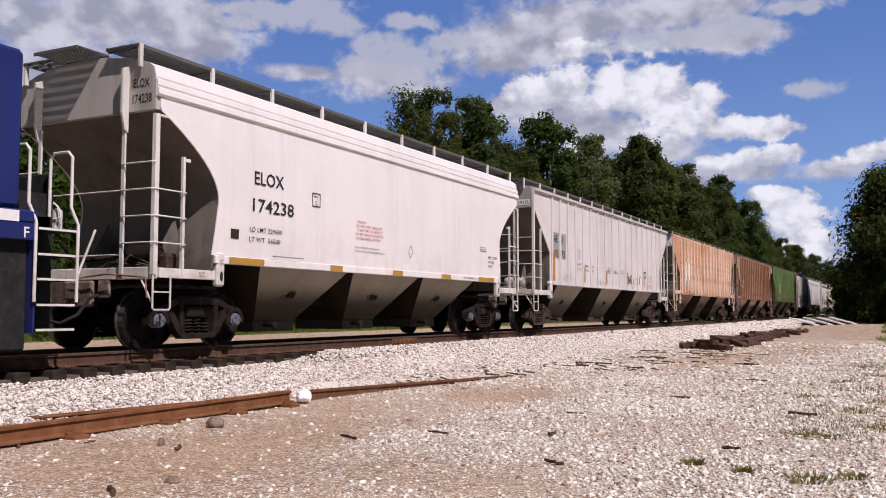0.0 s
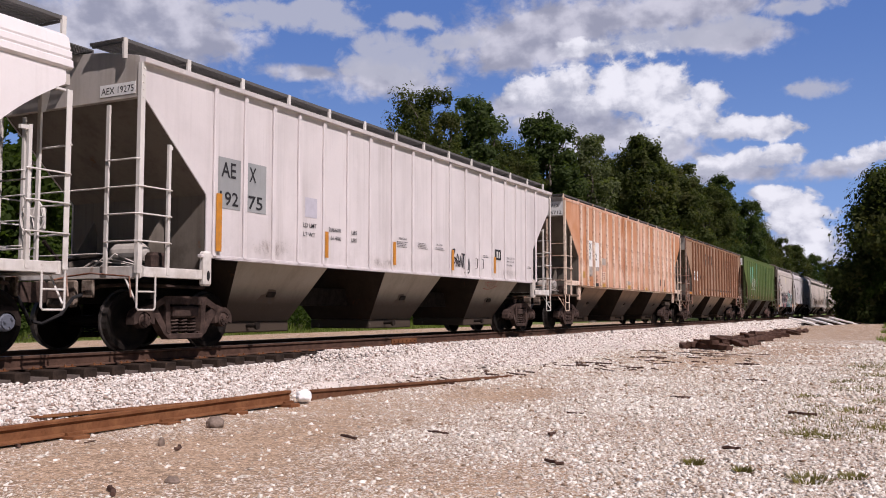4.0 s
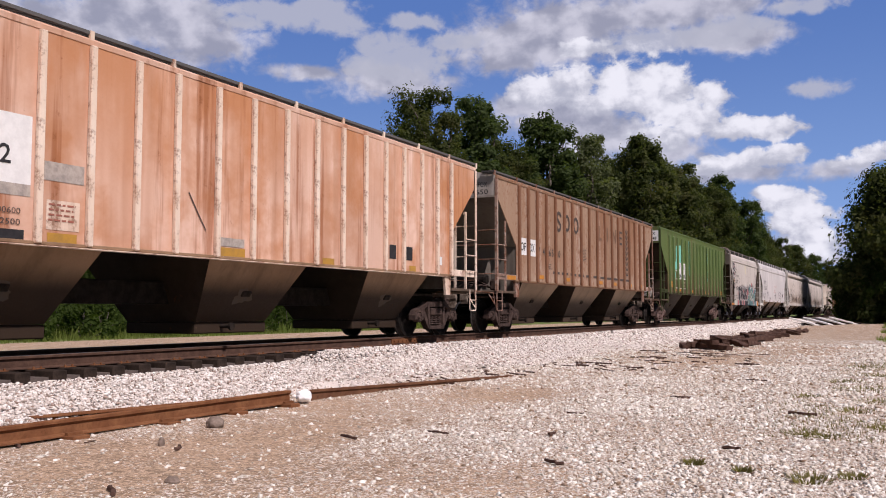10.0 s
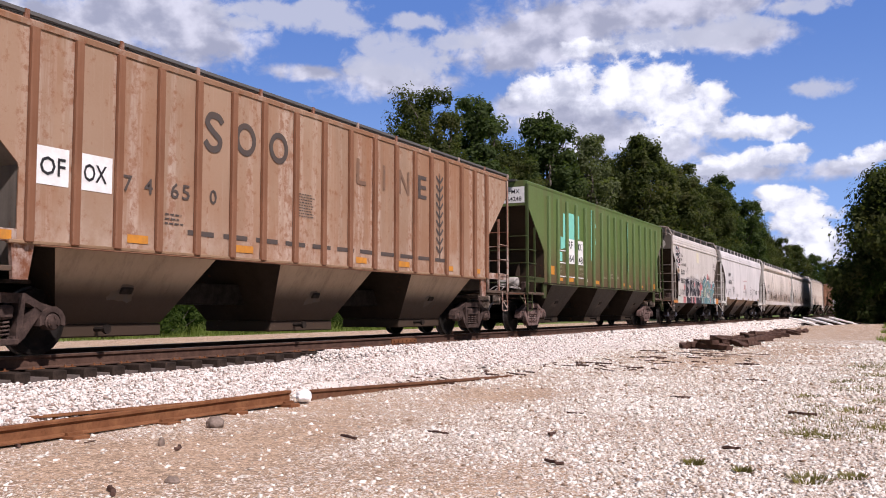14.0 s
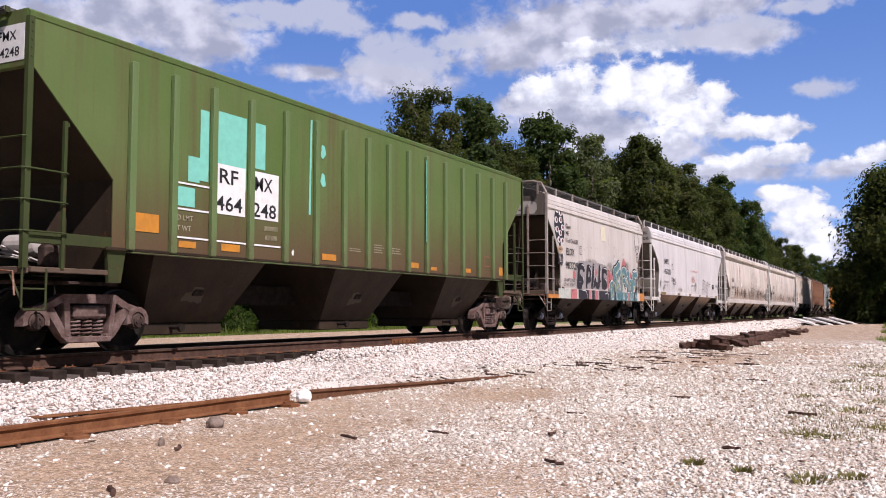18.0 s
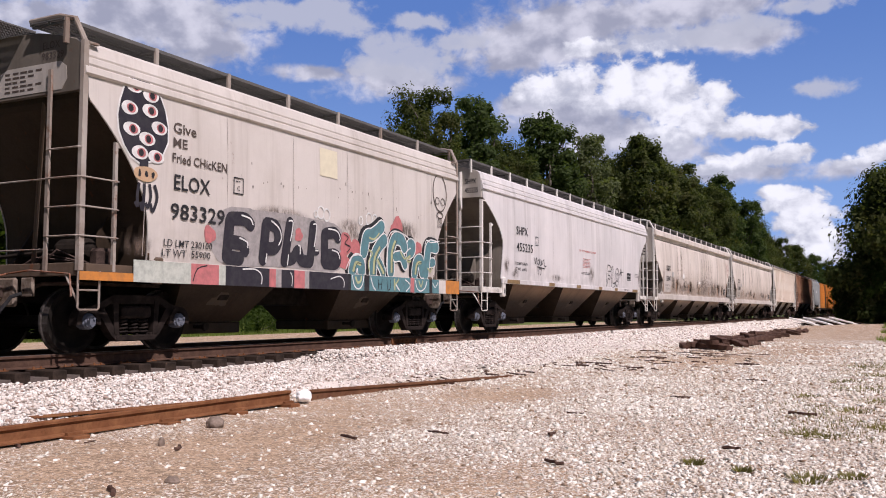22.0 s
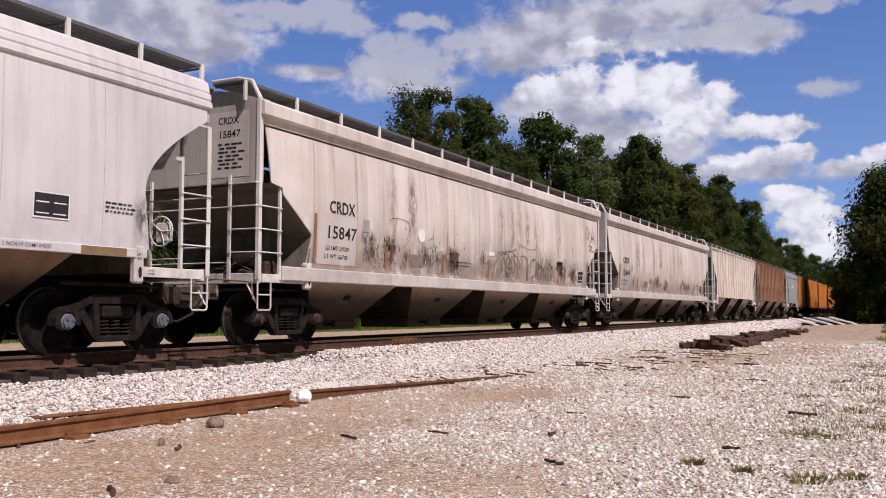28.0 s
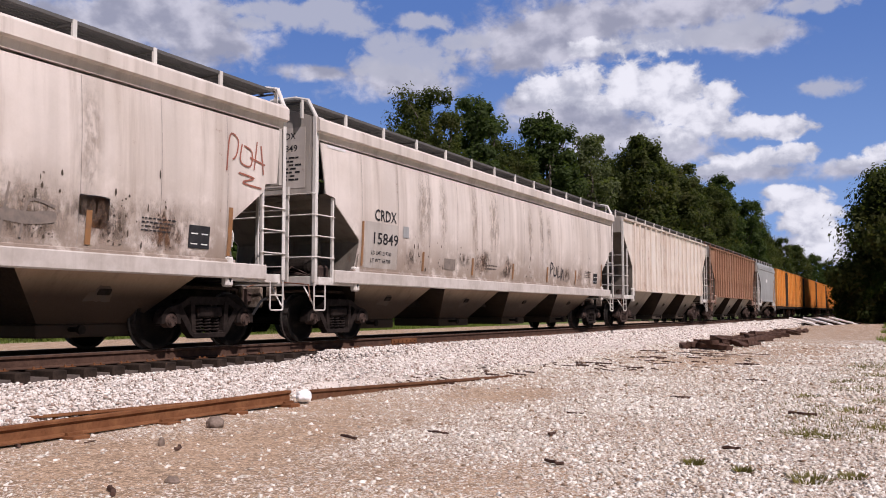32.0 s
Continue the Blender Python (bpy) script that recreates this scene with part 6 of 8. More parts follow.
fat(c8, [(10.75, 1.72), (11.15, 1.70)], 0.08, SCRIBBLE, 0.010)
for pts in (((17.8, 2.9), (17.9, 3.5), (18.1, 3.45), (18.05, 3.2), (17.95, 3.1)), ((18.2, 3.4), (18.15, 3.1), (18.4, 3.05), (18.45, 3.3), (18.25, 3.38)), ((18.6, 3.5), (18.5, 3.0)), ((18.4, 3.2), (18.8, 3.12)), ((18.1, 2.9), (18.5, 2.85), (18.2, 2.75), (18.7, 2.7)), ((18.7, 3.45), (18.75, 2.95))):
    stroke(c8, pts, 0.03, RUST_SCRAWL)
for pts in (((12.6, 1.65), (12.65, 2.1), (12.85, 2.0), (12.7, 1.9)), ((12.95, 2.0), (12.95, 1.75), (13.15, 1.75), (13.15, 2.0)), ((13.3, 2.05), (13.3, 1.7), (13.5, 1.72)), ((13.6, 2.0), (13.62, 1.6), (13.75, 1.95), (13.85, 1.6))):
    stroke(c9, pts, 0.045, INK_PURPLE)
mark(c9, "paint_patch", 0.35, 1.0, 3.76, 3.82, SPRAY_WHITE, 0.010)
for car, rows in ((c7, ((1.35, 1.9, 1.55, 2.2), (1.9, 2.6, 1.5, 1.85), (8.9, 9.7, 1.5, 2.3), (15.4, 16.2, 1.5, 2.4), (5.0, 6.4, 1.5, 1.8))),
                  (c6, ((6.0, 7.2, 1.9, 2.5), (0.6, 1.4, 1.35, 1.75), (8.0, 9.6, 2.0, 2.7), (3.4, 5.4, 2.1, 2.5))), (c2, ((2.4, 3.8, 1.5, 1.9), (13.0, 14.6, 1.5, 1.8), (6.0, 8.0, 1.5, 1.75)))):
    for k, row in enumerate(rows):
        mark(car, "smear", *row, SMUDGE_PALE if car is c2 else SMUDGE, 0.0045 + 0.0002 * k)
# plates and small signs on the curved cars
for a in (13.875, 14.145):
    for b in (1.855, 2.0):
        mark(c7, "plate_line", a, a + 0.20, b, b + 0.015, PATCH, 0.015)
frame_mark(c7, 13.83, 14.40, 1.80, 2.14, 0.018, PATCH)


def near_sill(z):
    return 1.5725


for car in (c1, c7):
    plate = {"ob": car["ob"], "px": near_sill}
    for y in (1.40, car["L"] - 1.50):
        letter(plate, "LIFT", y, 1.40, 0.035, BLACK, 0.085, lift=0.001)
        letter(plate, "HERE", y, 1.345, 0.035, BLACK, 0.085, lift=0.001)
    low = {"ob": car["ob"], "px": lambda z: 1.537}
    for y in (0.95, car["L"] - 1.25):
        letter(low, "JACK", y, 1.185, 0.03, BLACK, 0.13, lift=0.001)
        letter(low, "HERE", y, 1.135, 0.03, BLACK, 0.13, lift=0.001)
    letter(car, "2 INCH HF COMP SHOES", car["L"] - 3.7, 1.415, 0.05, BLACK, 0.72, lift=0.042)
mark(c12, "data_plate", 4.2, 4.9, 2.9, 3.15, PATCH, 0.012)

# weld seams of the curved sides
for car, a, pitch, z0, z1 in ((c6, 1.10, 1.80, 1.40, 3.78), (c7, 2.16, 1.60, 1.55, 3.78), (c8, 1.56, 1.48, 1.5, 3.80), (c9, 1.56, 1.48, 1.5, 3.80)):
    y = a
    while y < car["L"] - 1.2:
        mark(car, "weld_seam", y, y + 0.013, z0, z1, SEAM_PALE if car is c7 else SEAM, 0.0045)
        y += pitch


# ---- ground, track and stones ----
def noise2(x, y, s=1.0):
    return noise.noise(Vector((x * s, y * s, 3.7)))


def lot_height(x, y):
    """The lot is nearly level, with the ballast's foot rising towards the track."""
    return 0.035 * noise2(x, y, 0.35) * math.exp(-((x + 3) / 30) ** 2)


DRIFTS = ((-5.6, 5.6, 1.3, 1.2, -0.55), (-5.5, 7.2, 0.9, 1.4, -0.6), (-6.9, 9.9, 0.7, 1.4, -0.4), (-4.6, 4.6, 0.8, 0.6, -0.2), (-5.4, 12.6, 1.0, 1.5, -0.4), (-2.4, 5.9, 0.7, 0.4, -0.5), (-2.5, 31.5, 2.2, 6, -0.5), (-4.4, 23.5, 1.6, 3.5, -0.3),
          (-4.6, 8.1, 0.6, 1.0, 0.4), (-3.6, 8.3, 0.7, 0.9, 0.55), (-3.2, 11.8, 1.2, 1.8, 0.45), (-0.9, 7.4, 1.1, 1.2, 0.6), (-7.4, 19.5, 1.6, 4.5, 0.4), (-4.2, 16.5, 1.2, 2.5, 0.25), (-1.2, 12.5, 1.2, 2.0, 0.2))


def gravel(x, y):
    """How thickly white stone covers the sand, 0 to 1."""
    s = 0.49 + 0.055 * max(-3.0, min(2.0, x + 3.5)) + 0.30 * noise2(x, y, 0.6) + 0.22 * noise2(x + 40, y, 1.7)
    for a, b, p, q, k in DRIFTS:
        s += k * math.exp(-((x - a) / p) ** 2 - ((y - b) / q) ** 2)
    return max(0.0, min(1.0, s))


def ground_sheet():
    xs = sorted({*np.round(np.linspace(-20, 14, 137), 2), -1800, -900, -420, -200, -110, -70, -50, -38, -30, -25, 18, 24, 34, 50, 80, 140, 300, 700, 1800})
    ys = sorted({*np.round(np.linspace(0, 44, 145), 2), -1500, -500, -150, -60, -30, -14, -6, 50, 58, 68, 80, 95, 115, 140, 180, 240, 330, 500, 900, 2600})
    v = [(x, y, lot_height(x, y) if -19 < x < 13 and 0 <= y < 43 else 0.0) for y in ys for x in xs]
    n = len(xs)
    f = [(j * n + i, j * n + i + 1, (j + 1) * n + i + 1, (j + 1) * n + i) for j in range(len(ys) - 1) for i in range(n - 1)]
    me = bpy.data.meshes.new("ground")
    me.from_pydata(v, [], f)
    att = me.attributes.new("gravel", "FLOAT", "POINT")
    att.data.foreach_set("value", [gravel(x, y) if -12 < x < 8 and 0 <= y < 44 else 0.12 for x, y, z in v])
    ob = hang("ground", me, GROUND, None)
    for p in me.polygons:
        p.use_smooth = True
    return tagged(ob, "sandy gravel lot strewn with white crushed stone", "ground", kind="structure")


def ground_material():
    n = Nodes("sandy_gravel_lot")
    fine = n.noise(55, 4, 0.7)
    mid = n.noise(2.2, 6, 0.65)
    sand = n.mix(n.ramp(mid, 0.3, 0.7), (0.50, 0.345, 0.228), (0.615, 0.45, 0.315))
    sand = n.mix(n.math("MULTIPLY", n.ramp(fine, 0.45, 0.75), 0.5), sand, (0.36, 0.26, 0.18))
    cover = n.tree.nodes.new("ShaderNodeAttribute")
    cover.attribute_name = "gravel"
    drift = n.math("ADD", n.math("MULTIPLY", n.noise(2.4, 5, 0.6), 0.5), n.math("MULTIPLY", cover.outputs["Fac"], 0.62))
    chips = None
    c = sand
    for k, lo in ((21, 0.72), (36, 0.69), (64, 0.67)):
        stone = n.cells(k, output="Color")
        d = n.cells(k)
        pick = n.axis(0, stone)
        m = n.math("MULTIPLY", n.ramp(d, 0.50, 0.36), n.ramp(n.math("ADD", n.math("MULTIPLY", pick, 0.55), n.math("MULTIPLY", drift, 0.75)), lo, lo + 0.03))
        tone = n.mix(n.axis(1, stone), (0.60, 0.50, 0.41), (0.88, 0.84, 0.77))
        c = n.mix(m, c, tone)
        # dark gaps round the chips paint in the shade between stones
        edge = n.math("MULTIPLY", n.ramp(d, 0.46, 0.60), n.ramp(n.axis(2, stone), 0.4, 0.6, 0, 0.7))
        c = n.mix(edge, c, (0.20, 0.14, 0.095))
        chips = m if chips is None else n.math("MAXIMUM", chips, m)
    x, y = n.axis(0), n.axis(1)
    green = n.mix(n.ramp(n.noise(1.1, 5, 0.7), 0.35, 0.65), (0.10, 0.16, 0.035), (0.20, 0.22, 0.08))
    wob = n.math("MULTIPLY", n.math("SUBTRACT", n.noise(0.12, 5, 0.65), 0.5), 16.0)
    right = n.ramp(n.math("ADD", n.math("SUBTRACT", x, n.math("MULTIPLY", y, -0.055)), wob), 3.5, 6.5)
    left = n.ramp(n.math("ADD", x, n.math("MULTIPLY", wob, 0.25)), -30.0, -32.0)
    grass = n.math("MAXIMUM", right, left)
    grass = n.math("MAXIMUM", grass, n.ramp(n.math("ADD", y, wob), 108, 125))
    c = n.mix(grass, c, green)
    h = n.math("ADD", n.math("MULTIPLY", chips, 1.0), n.math("MULTIPLY", fine, 0.35))
    return n.done(c, 0.92, 0.0, h, 0.02, 0.7, 0.08)


def stone_material(name, a, b, c):
    n = Nodes(name)
    r = n.island()
    col = n.mix(n.ramp(r, 0.0, 0.8), a, b)
    col = n.mix(n.ramp(r, 0.90, 0.93), col, c)
    col = n.mix(n.ramp(n.noise(30, 4, 0.7), 0.4, 0.75, 0, 0.45), col, c)
    return n.done(col, 0.9, 0.0, n.noise(60, 4, 0.7), 0.01, 0.4, 0.1)


GROUND = ground_material()
STONE_WHITE = stone_material("white_limestone_ballast", (0.60, 0.525, 0.465), (0.86, 0.81, 0.755), (0.34, 0.25, 0.20))
STONE_LOT = stone_material("mixed_lot_stone", (0.55, 0.475, 0.385), (0.88, 0.845, 0.775), (0.27, 0.185, 0.125))
# Ballast below the cars: dirty, and darkened further in place of their shade.
STONE_DIRT_SHADE = stone_material("dirty_shaded_ballast", (0.10, 0.08, 0.07), (0.16, 0.13, 0.115), (0.05, 0.04, 0.035))
ground_sheet()

ICO_V = np.array([(0, 0, 1)] + [(0.894 * math.cos(a), 0.894 * math.sin(a), 0.447) for a in np.arange(5) * 1.2566] + [(0.894 * math.cos(a), 0.894 * math.sin(a), -0.447) for a in np.arange(5) * 1.2566 + 0.6283] + [(0, 0, -1)])
ICO_F = [(0, 1 + i, 1 + (i + 1) % 5) for i in range(5)] + [(1 + i, 6 + i, 1 + (i + 1) % 5) for i in range(5)] + [(1 + (i + 1) % 5, 6 + i, 6 + (i + 1) % 5) for i in range(5)] + [(11, 6 + (i + 1) % 5, 6 + i) for i in range(5)]
OCT_V = np.array([(1, 0, 0), (0, 1, 0), (-1, 0, 0), (0, -1, 0), (0, 0, 1), (0, 0, -0.6)], float)
OCT_F = [(0, 1, 4), (1, 2, 4), (2, 3, 4), (3, 0, 4), (1, 0, 5), (2, 1, 5), (3, 2, 5), (0, 3, 5)]


def stones(name, pts, sizes, material, label, base=(ICO_V, ICO_F), flat=0.7, seed=3):
    """Angular stones at the points, all in one mesh."""
    rng = np.random.default_rng(seed)
    bv, bf = base
    n, m = len(pts), len(bv)
    q = rng.normal(size=(n, 4))
    q /= np.linalg.norm(q, axis=1)[:, None]
    w, x, y, z = q.T
    R = np.stack([1 - 2 * (y * y + z * z), 2 * (x * y - z * w), 2 * (x * z + y * w), 2 * (x * y + z * w), 1 - 2 * (x * x + z * z), 2 * (y * z - x * w),
                  2 * (x * z - y * w), 2 * (y * z + x * w), 1 - 2 * (x * x + y * y)], 1).reshape(n, 3, 3)
    shape = rng.uniform(0.35, 1.3, (n, 1, 3)) * sizes[:, None, None]
    v = bv[None] * (1 + rng.uniform(-0.40, 0.25, (n, m, 1))) * shape
    v = np.einsum("nij,nmj->nmi", R, v)
    v[:, :, 2] *= flat
    v += pts[:, None, :]
    f = (np.array(bf)[None] + (np.arange(n) * m)[:, None, None]).reshape(-1, 3)
    me = bpy.data.meshes.new(name)
    me.vertices.add(n * m)
    me.vertices.foreach_set("co", v.reshape(-1))
    me.loops.add(len(f) * 3)
    me.loops.foreach_set("vertex_index", f.reshape(-1).astype(np.int32))
    me.polygons.add(len(f))
    me.polygons.foreach_set("loop_start", (np.arange(len(f)) * 3).astype(np.int32))
    me.update(calc_edges=True)
    ob = hang(name, me, material, None)
    return tagged(ob, label, "stones", kind="stuff")


def bed_z(x, y):
    """Height of the ballast bed; it is scooped out beside the nearest ties."""
    d = abs(x - XT)
    top = 0.31 + 0.15 * min(1.0, max(0.0, (y - 13.6) / 1.2))
    return top if d < 1.40 else max(0.0, top * (1 - (d - 1.40) / 2.15))


def track():
    bm = bmesh.new()
    prism_y(bm, [(XT + a, b) for a, b in ((-3.6, -0.05), (3.6, -0.05), (1.4, 0.26), (-1.4, 0.26))][::-1], -190, 700)
    bmesh.ops.recalc_face_normals(bm, faces=bm.faces)
    bed = part("ballast_bed", bm, STONE_WHITE, None)
    core = part("track_core", boxed(XT - 1.25, XT + 1.25, -190, 700, 0.20, 0.38), STONE_DIRT_SHADE, None)
    tagged(core, "dark dirty ballast between the rails, under-car shade painted in", "ballast", kind="structure")
    tagged(bed, "white crushed limestone ballast under the track", "ballast", kind="structure")
    prof = [(-0.07, 0), (0.07, 0), (0.07, 0.012), (0.012, 0.03), (0.010, 0.125), (0.036, 0.145), (0.036, 0.172), (0.028, 0.18), (-0.028, 0.18), (-0.036, 0.172), (-0.036, 0.145), (-0.010, 0.125), (-0.012, 0.03), (-0.07, 0.012)]
    for s in (1, -1):
        x = XT + s * 0.753
        bm = prism_y(bmesh.new(), [(x + a, ZR - 0.18 + b) for a, b in prof][::-1], -190, 700)
        bmesh.ops.recalc_face_normals(bm, faces=bm.faces)
        r = part("rail", bm, RAIL, None)
        tagged(r, "rusty steel rail with worn shiny head", "rail", "rails of the track", "structure")
        part("railhead", boxed(x - 0.027, x + 0.027, -190, 700, ZR - 0.001, ZR + 0.003), RAIL_TOP, r)
        jb = boxed(x + 0.012, x + 0.035, 18.2, 19.4, ZR - 0.15, ZR - 0.04, bev=0.006)
        for k in range(6):
            tube(jb, [(x + 0.03, 18.3 + 0.2 * k, ZR - 0.095), (x + 0.06, 18.3 + 0.2 * k, ZR - 0.095)], 0.02, 6)
        part("joint_bar", jb, RAIL_OLD, r, "bolted rusty joint bar")
    rnd = random.Random(4)
    shared = [boxed(-1.3, 1.3, -0.115, 0.115, -0.18, 0, bev=0.015) for _ in range(1)][0]
    me = bpy.data.meshes.new("tie")
    shared.to_mesh(me)
    shared.free()
    me.materials.append(TIE)
    for i in range(230):
        ob = new("tie", me)
        ob.matrix_world = pose(XT + rnd.uniform(-0.04, 0.05), 2.0 + 0.54 * i, ZR - 0.182, rnd.uniform(-0.5, 0.5), 0, rnd.uniform(-1.2, 1.2))
        tagged(ob, "dark creosoted timber railway tie in ballast", "railway tie", "ties under the track")
        for s in (1, -1):
            if i < 60:
                pl = hang("tie_plate", PLATE, None, ob)
                pl.location.x = s * 0.753


bm = boxed(-0.14, 0.14, -0.095, 0.095, 0.0, 0.008)
for a, b in ((0.10, 0.06), (-0.10, -0.06), (0.10, -0.06), (-0.10, 0.06)):
    tube(bm, [(a, b, 0.0), (a, b, 0.035)], 0.016, 6)
PLATE = bpy.data.meshes.new("tie_plate")
bm.to_mesh(PLATE)
bm.free()
PLATE.materials.append(RAIL_OLD)
track()

rng = np.random.default_rng(7)
# ballast shoulder: dense where the camera stands near, coarser further on
for y0, y1, n, size in ((2, 14, 24000, 0.027), (14, 30, 20000, 0.031), (30, 62, 9000, 0.052), (62, 130, 5000, 0.085)):
    x = XT + rng.uniform(1.20, 3.9, n) + 0.05 * rng.normal(size=n)
    y = rng.uniform(y0, y1, n)
    edge = 3.30 + 0.35 * np.sin(y * 0.37) + 0.2 * np.sin(y * 1.3 + 1)
    keep = (x - XT < edge) | (rng.random(n) < 0.12)
    x, y = x[keep], y[keep]
    z = np.array([bed_z(a, b) for a, b in zip(x, y)]) + rng.uniform(-0.012, 0.03, len(x))
    stones("ballast_stones", np.stack([x, y, z], 1), size * rng.uniform(0.6, 1.35, len(x)), STONE_WHITE, "loose white crushed limestone ballast", seed=int(y0) + 11)
n = 5000
x, y = XT + rng.uniform(-1.3, 1.3, n), rng.uniform(2, 40, n)
stones("ballast_stones", np.stack([x, y, np.where(y < 14, 0.30, 0.42)], 1), 0.04 * rng.uniform(0.6, 1.3, n), STONE_DIRT_SHADE, "dark dirty ballast between the ties, under-car shade painted in", seed=99)
# stones strewn over the lot, thicker in drifts
n = 170000
x, y = rng.uniform(-9.0, 4.0, n), 3.6 + 34 * rng.random(n) ** 1.7
cover = np.array([gravel(a, b) for a, b in zip(x, y)])
want = np.clip(1.25 * cover ** 1.6, 0.06, 1.0) * (x < 0.18 * y + 0.6) * (x > -0.95 * y - 2)
keep = rng.random(n) < want
x, y = x[keep], y[keep]
z = np.array([lot_height(a, b) for a, b in zip(x, y)]) + 0.002
size = (0.012 + 0.030 * rng.random(len(x)) ** 2.2) * (1 + np.clip(y - 8, 0, 30) / 22)
stones("lot_stones", np.stack([x, y, z], 1), size, STONE_LOT, "white and buff crushed stone on sand", (OCT_V, OCT_F), 0.72, 21)


# ---- sky with clouds ----
def sky_backdrop():
    """A far piece of sky in the direction of view: blue, with fair-weather clouds."""
    n = Nodes("cloudy_sky")
    t = n.tree
    out = t.nodes["Material Output"]
    t.nodes.remove(n.bsdf)
    x, y, z = n.axis(0), n.axis(1), n.axis(2)
    az = n.math("MULTIPLY", n.math("ARCTAN2", x, y), 57.2958)
    flat = n.math("SQRT", n.math("ADD", n.math("MULTIPLY", x, x), n.math("MULTIPLY", y, y)))
    el = n.math("MULTIPLY", n.math("ARCTAN2", z, flat), 57.2958)
    co = t.nodes.new("ShaderNodeCombineXYZ")
    t.links.new(az, co.inputs[0])
    t.links.new(el, co.inputs[1])
    p = co.outputs[0]
    big = n.noise(0.26, 6, 0.5, n.scaled(1, 1.2, 1, (11, 4, 0), p), 0.3)
    puff = n.noise(0.8, 8, 0.58, n.scaled(1, 1.25, 1, (3, 8, 0), p), 0.3)
    warp = n.math("ADD", n.math("MULTIPLY", n.math("SUBTRACT", big, 0.5), 1.6), n.math("MULTIPLY", n.math("SUBTRACT", puff, 0.5), 1.9))

    def field(blobs):
        f = None
        for u, v, a, b in blobs:
            m = t.nodes.new("ShaderNodeVectorMath")
            m.operation = "SUBTRACT"
            t.links.new(p, m.inputs[0])
            m.inputs[1].default_value = (u, v, 0)
            s = t.nodes.new("ShaderNodeVectorMath")
            s.operation = "MULTIPLY"
            t.links.new(m.outputs[0], s.inputs[0])
            s.inputs[1].default_value = (1 / (1.02 * a), 1 / (1.05 * b), 0)
            d = t.nodes.new("ShaderNodeVectorMath")
            d.operation = "LENGTH"
            t.links.new(s.outputs[0], d.inputs[0])
            g = n.math("SUBTRACT", 1.0, d.outputs["Value"])
            f = g if f is None else n.math("SMOOTH_MAX", f, g)
            if f is not g:
                f.node.inputs[2].default_value = 0.15
        return n.math("ADD", f, warp)

    crisp = [(-21.0, 13.8, 2.25, 1.06), (-18.8, 14.1, 2.24, 1.22), (-16.4, 13.9, 2.02, 1.46), (-14.4, 13.4, 2.09, 2.09), (-12.7, 13.8, 1.92, 1.76), (-10.7, 13.1, 1.35, 1.03), (-12.2, 11.9, 2.79, 1.36), (-9.2, 11.0, 1.77, 0.94), (-7.2, 10.9, 1.86, 0.78), (-13.3, 10.9, 2.4, 0.88), (-18.1, 16.3, 1.63, 0.49), (-17.1, 13.0, 2.43, 0.89)]
    crisp += [(-9.3, 8.9, 2.43, 0.67), (-7.5, 9.2, 1.87, 0.7), (-6.2, 9.5, 1.0, 0.46), (-10.8, 8.7, 1.42, 0.4), (-6.8, 6.4, 1.86, 0.85), (-5.8, 5.4, 2.11, 1.0), (-4.6, 4.2, 1.52, 0.99), (-7.5, 7.0, 1.17, 0.51), (-1.3, 8.9, 1.49, 0.74), (-2.7, 8.5, 1.73, 0.49), (-5.1, 3.3, 1.91, 0.61), (-0.7, 9.3, 1.11, 0.59)]
    soft = [(-30.0, 15.7, 2.96, 1.4), (-28.4, 15.3, 1.65, 0.99), (-31.7, 15.3, 1.81, 0.9), (-38.3, 18.3, 3.15, 0.89), (-34.0, 17.9, 1.72, 0.74), (-39.9, 17.7, 1.61, 0.56), (-4.4, 13.0, 1.68, 0.5), (-5.2, 17.6, 2.3, 0.54), (-8.5, 17.0, 2.74, 0.63), (-14.2, 16.5, 2.89, 0.72), (-11.6, 16.4, 2.62, 0.72), (-26.4, 16.8, 1.89, 0.49), (-29.0, 18.1, 1.65, 0.49), (-35.1, 18.8, 2.45, 0.57)]
    grey_parts = [(-23.1, 16.0, 3.04, 0.99), (-20.6, 17.2, 4.09, 1.64), (-17.0, 18.0, 4.46, 1.14), (-12.8, 18.2, 5.2, 0.96), (-9.3, 16.4, 3.14, 0.79), (-19.2, 12.2, 3.67, 1.14), (-16.9, 10.9, 3.65, 1.38), (-21.7, 12.8, 1.89, 0.74), (-42.8, 16.7, 3.17, 1.35), (-45.8, 17.5, 4.3, 1.72), (-50.2, 16.6, 4.55, 1.52), (-52.0, 13.8, 2.62, 0.97), (-30.4, 14.4, 3.78, 0.9), (-9.0, 8.3, 2.74, 0.51), (-5.6, 3.7, 2.45, 0.69), (-3.3, 8.2, 1.74, 0.45), (-14.0, 10.1, 3.21, 0.96), (-35.8, 14.8, 2.44, 0.41)]
    heads, heads2, base = field(crisp), field(soft), field(grey_parts)
    under = field([(u, v + 0.25 * b + 0.25, a, b) for u, v, a, b in crisp])
    blue = n.mix(n.ramp(el, 0.0, 20.0), (0.27, 0.465, 0.79), (0.105, 0.225, 0.53))
    tone = n.noise(0.45, 5, 0.5, n.scaled(1, 1.3, 1, (7, 1, 0), p))
    relief = n.noise(1.3, 5, 0.55, n.scaled(1, 1.2, 1, (2, 5, 0), p), 0.4)
    grey = n.mix(n.ramp(tone, 0.35, 0.68), (0.36, 0.39, 0.46), (0.70, 0.73, 0.77))
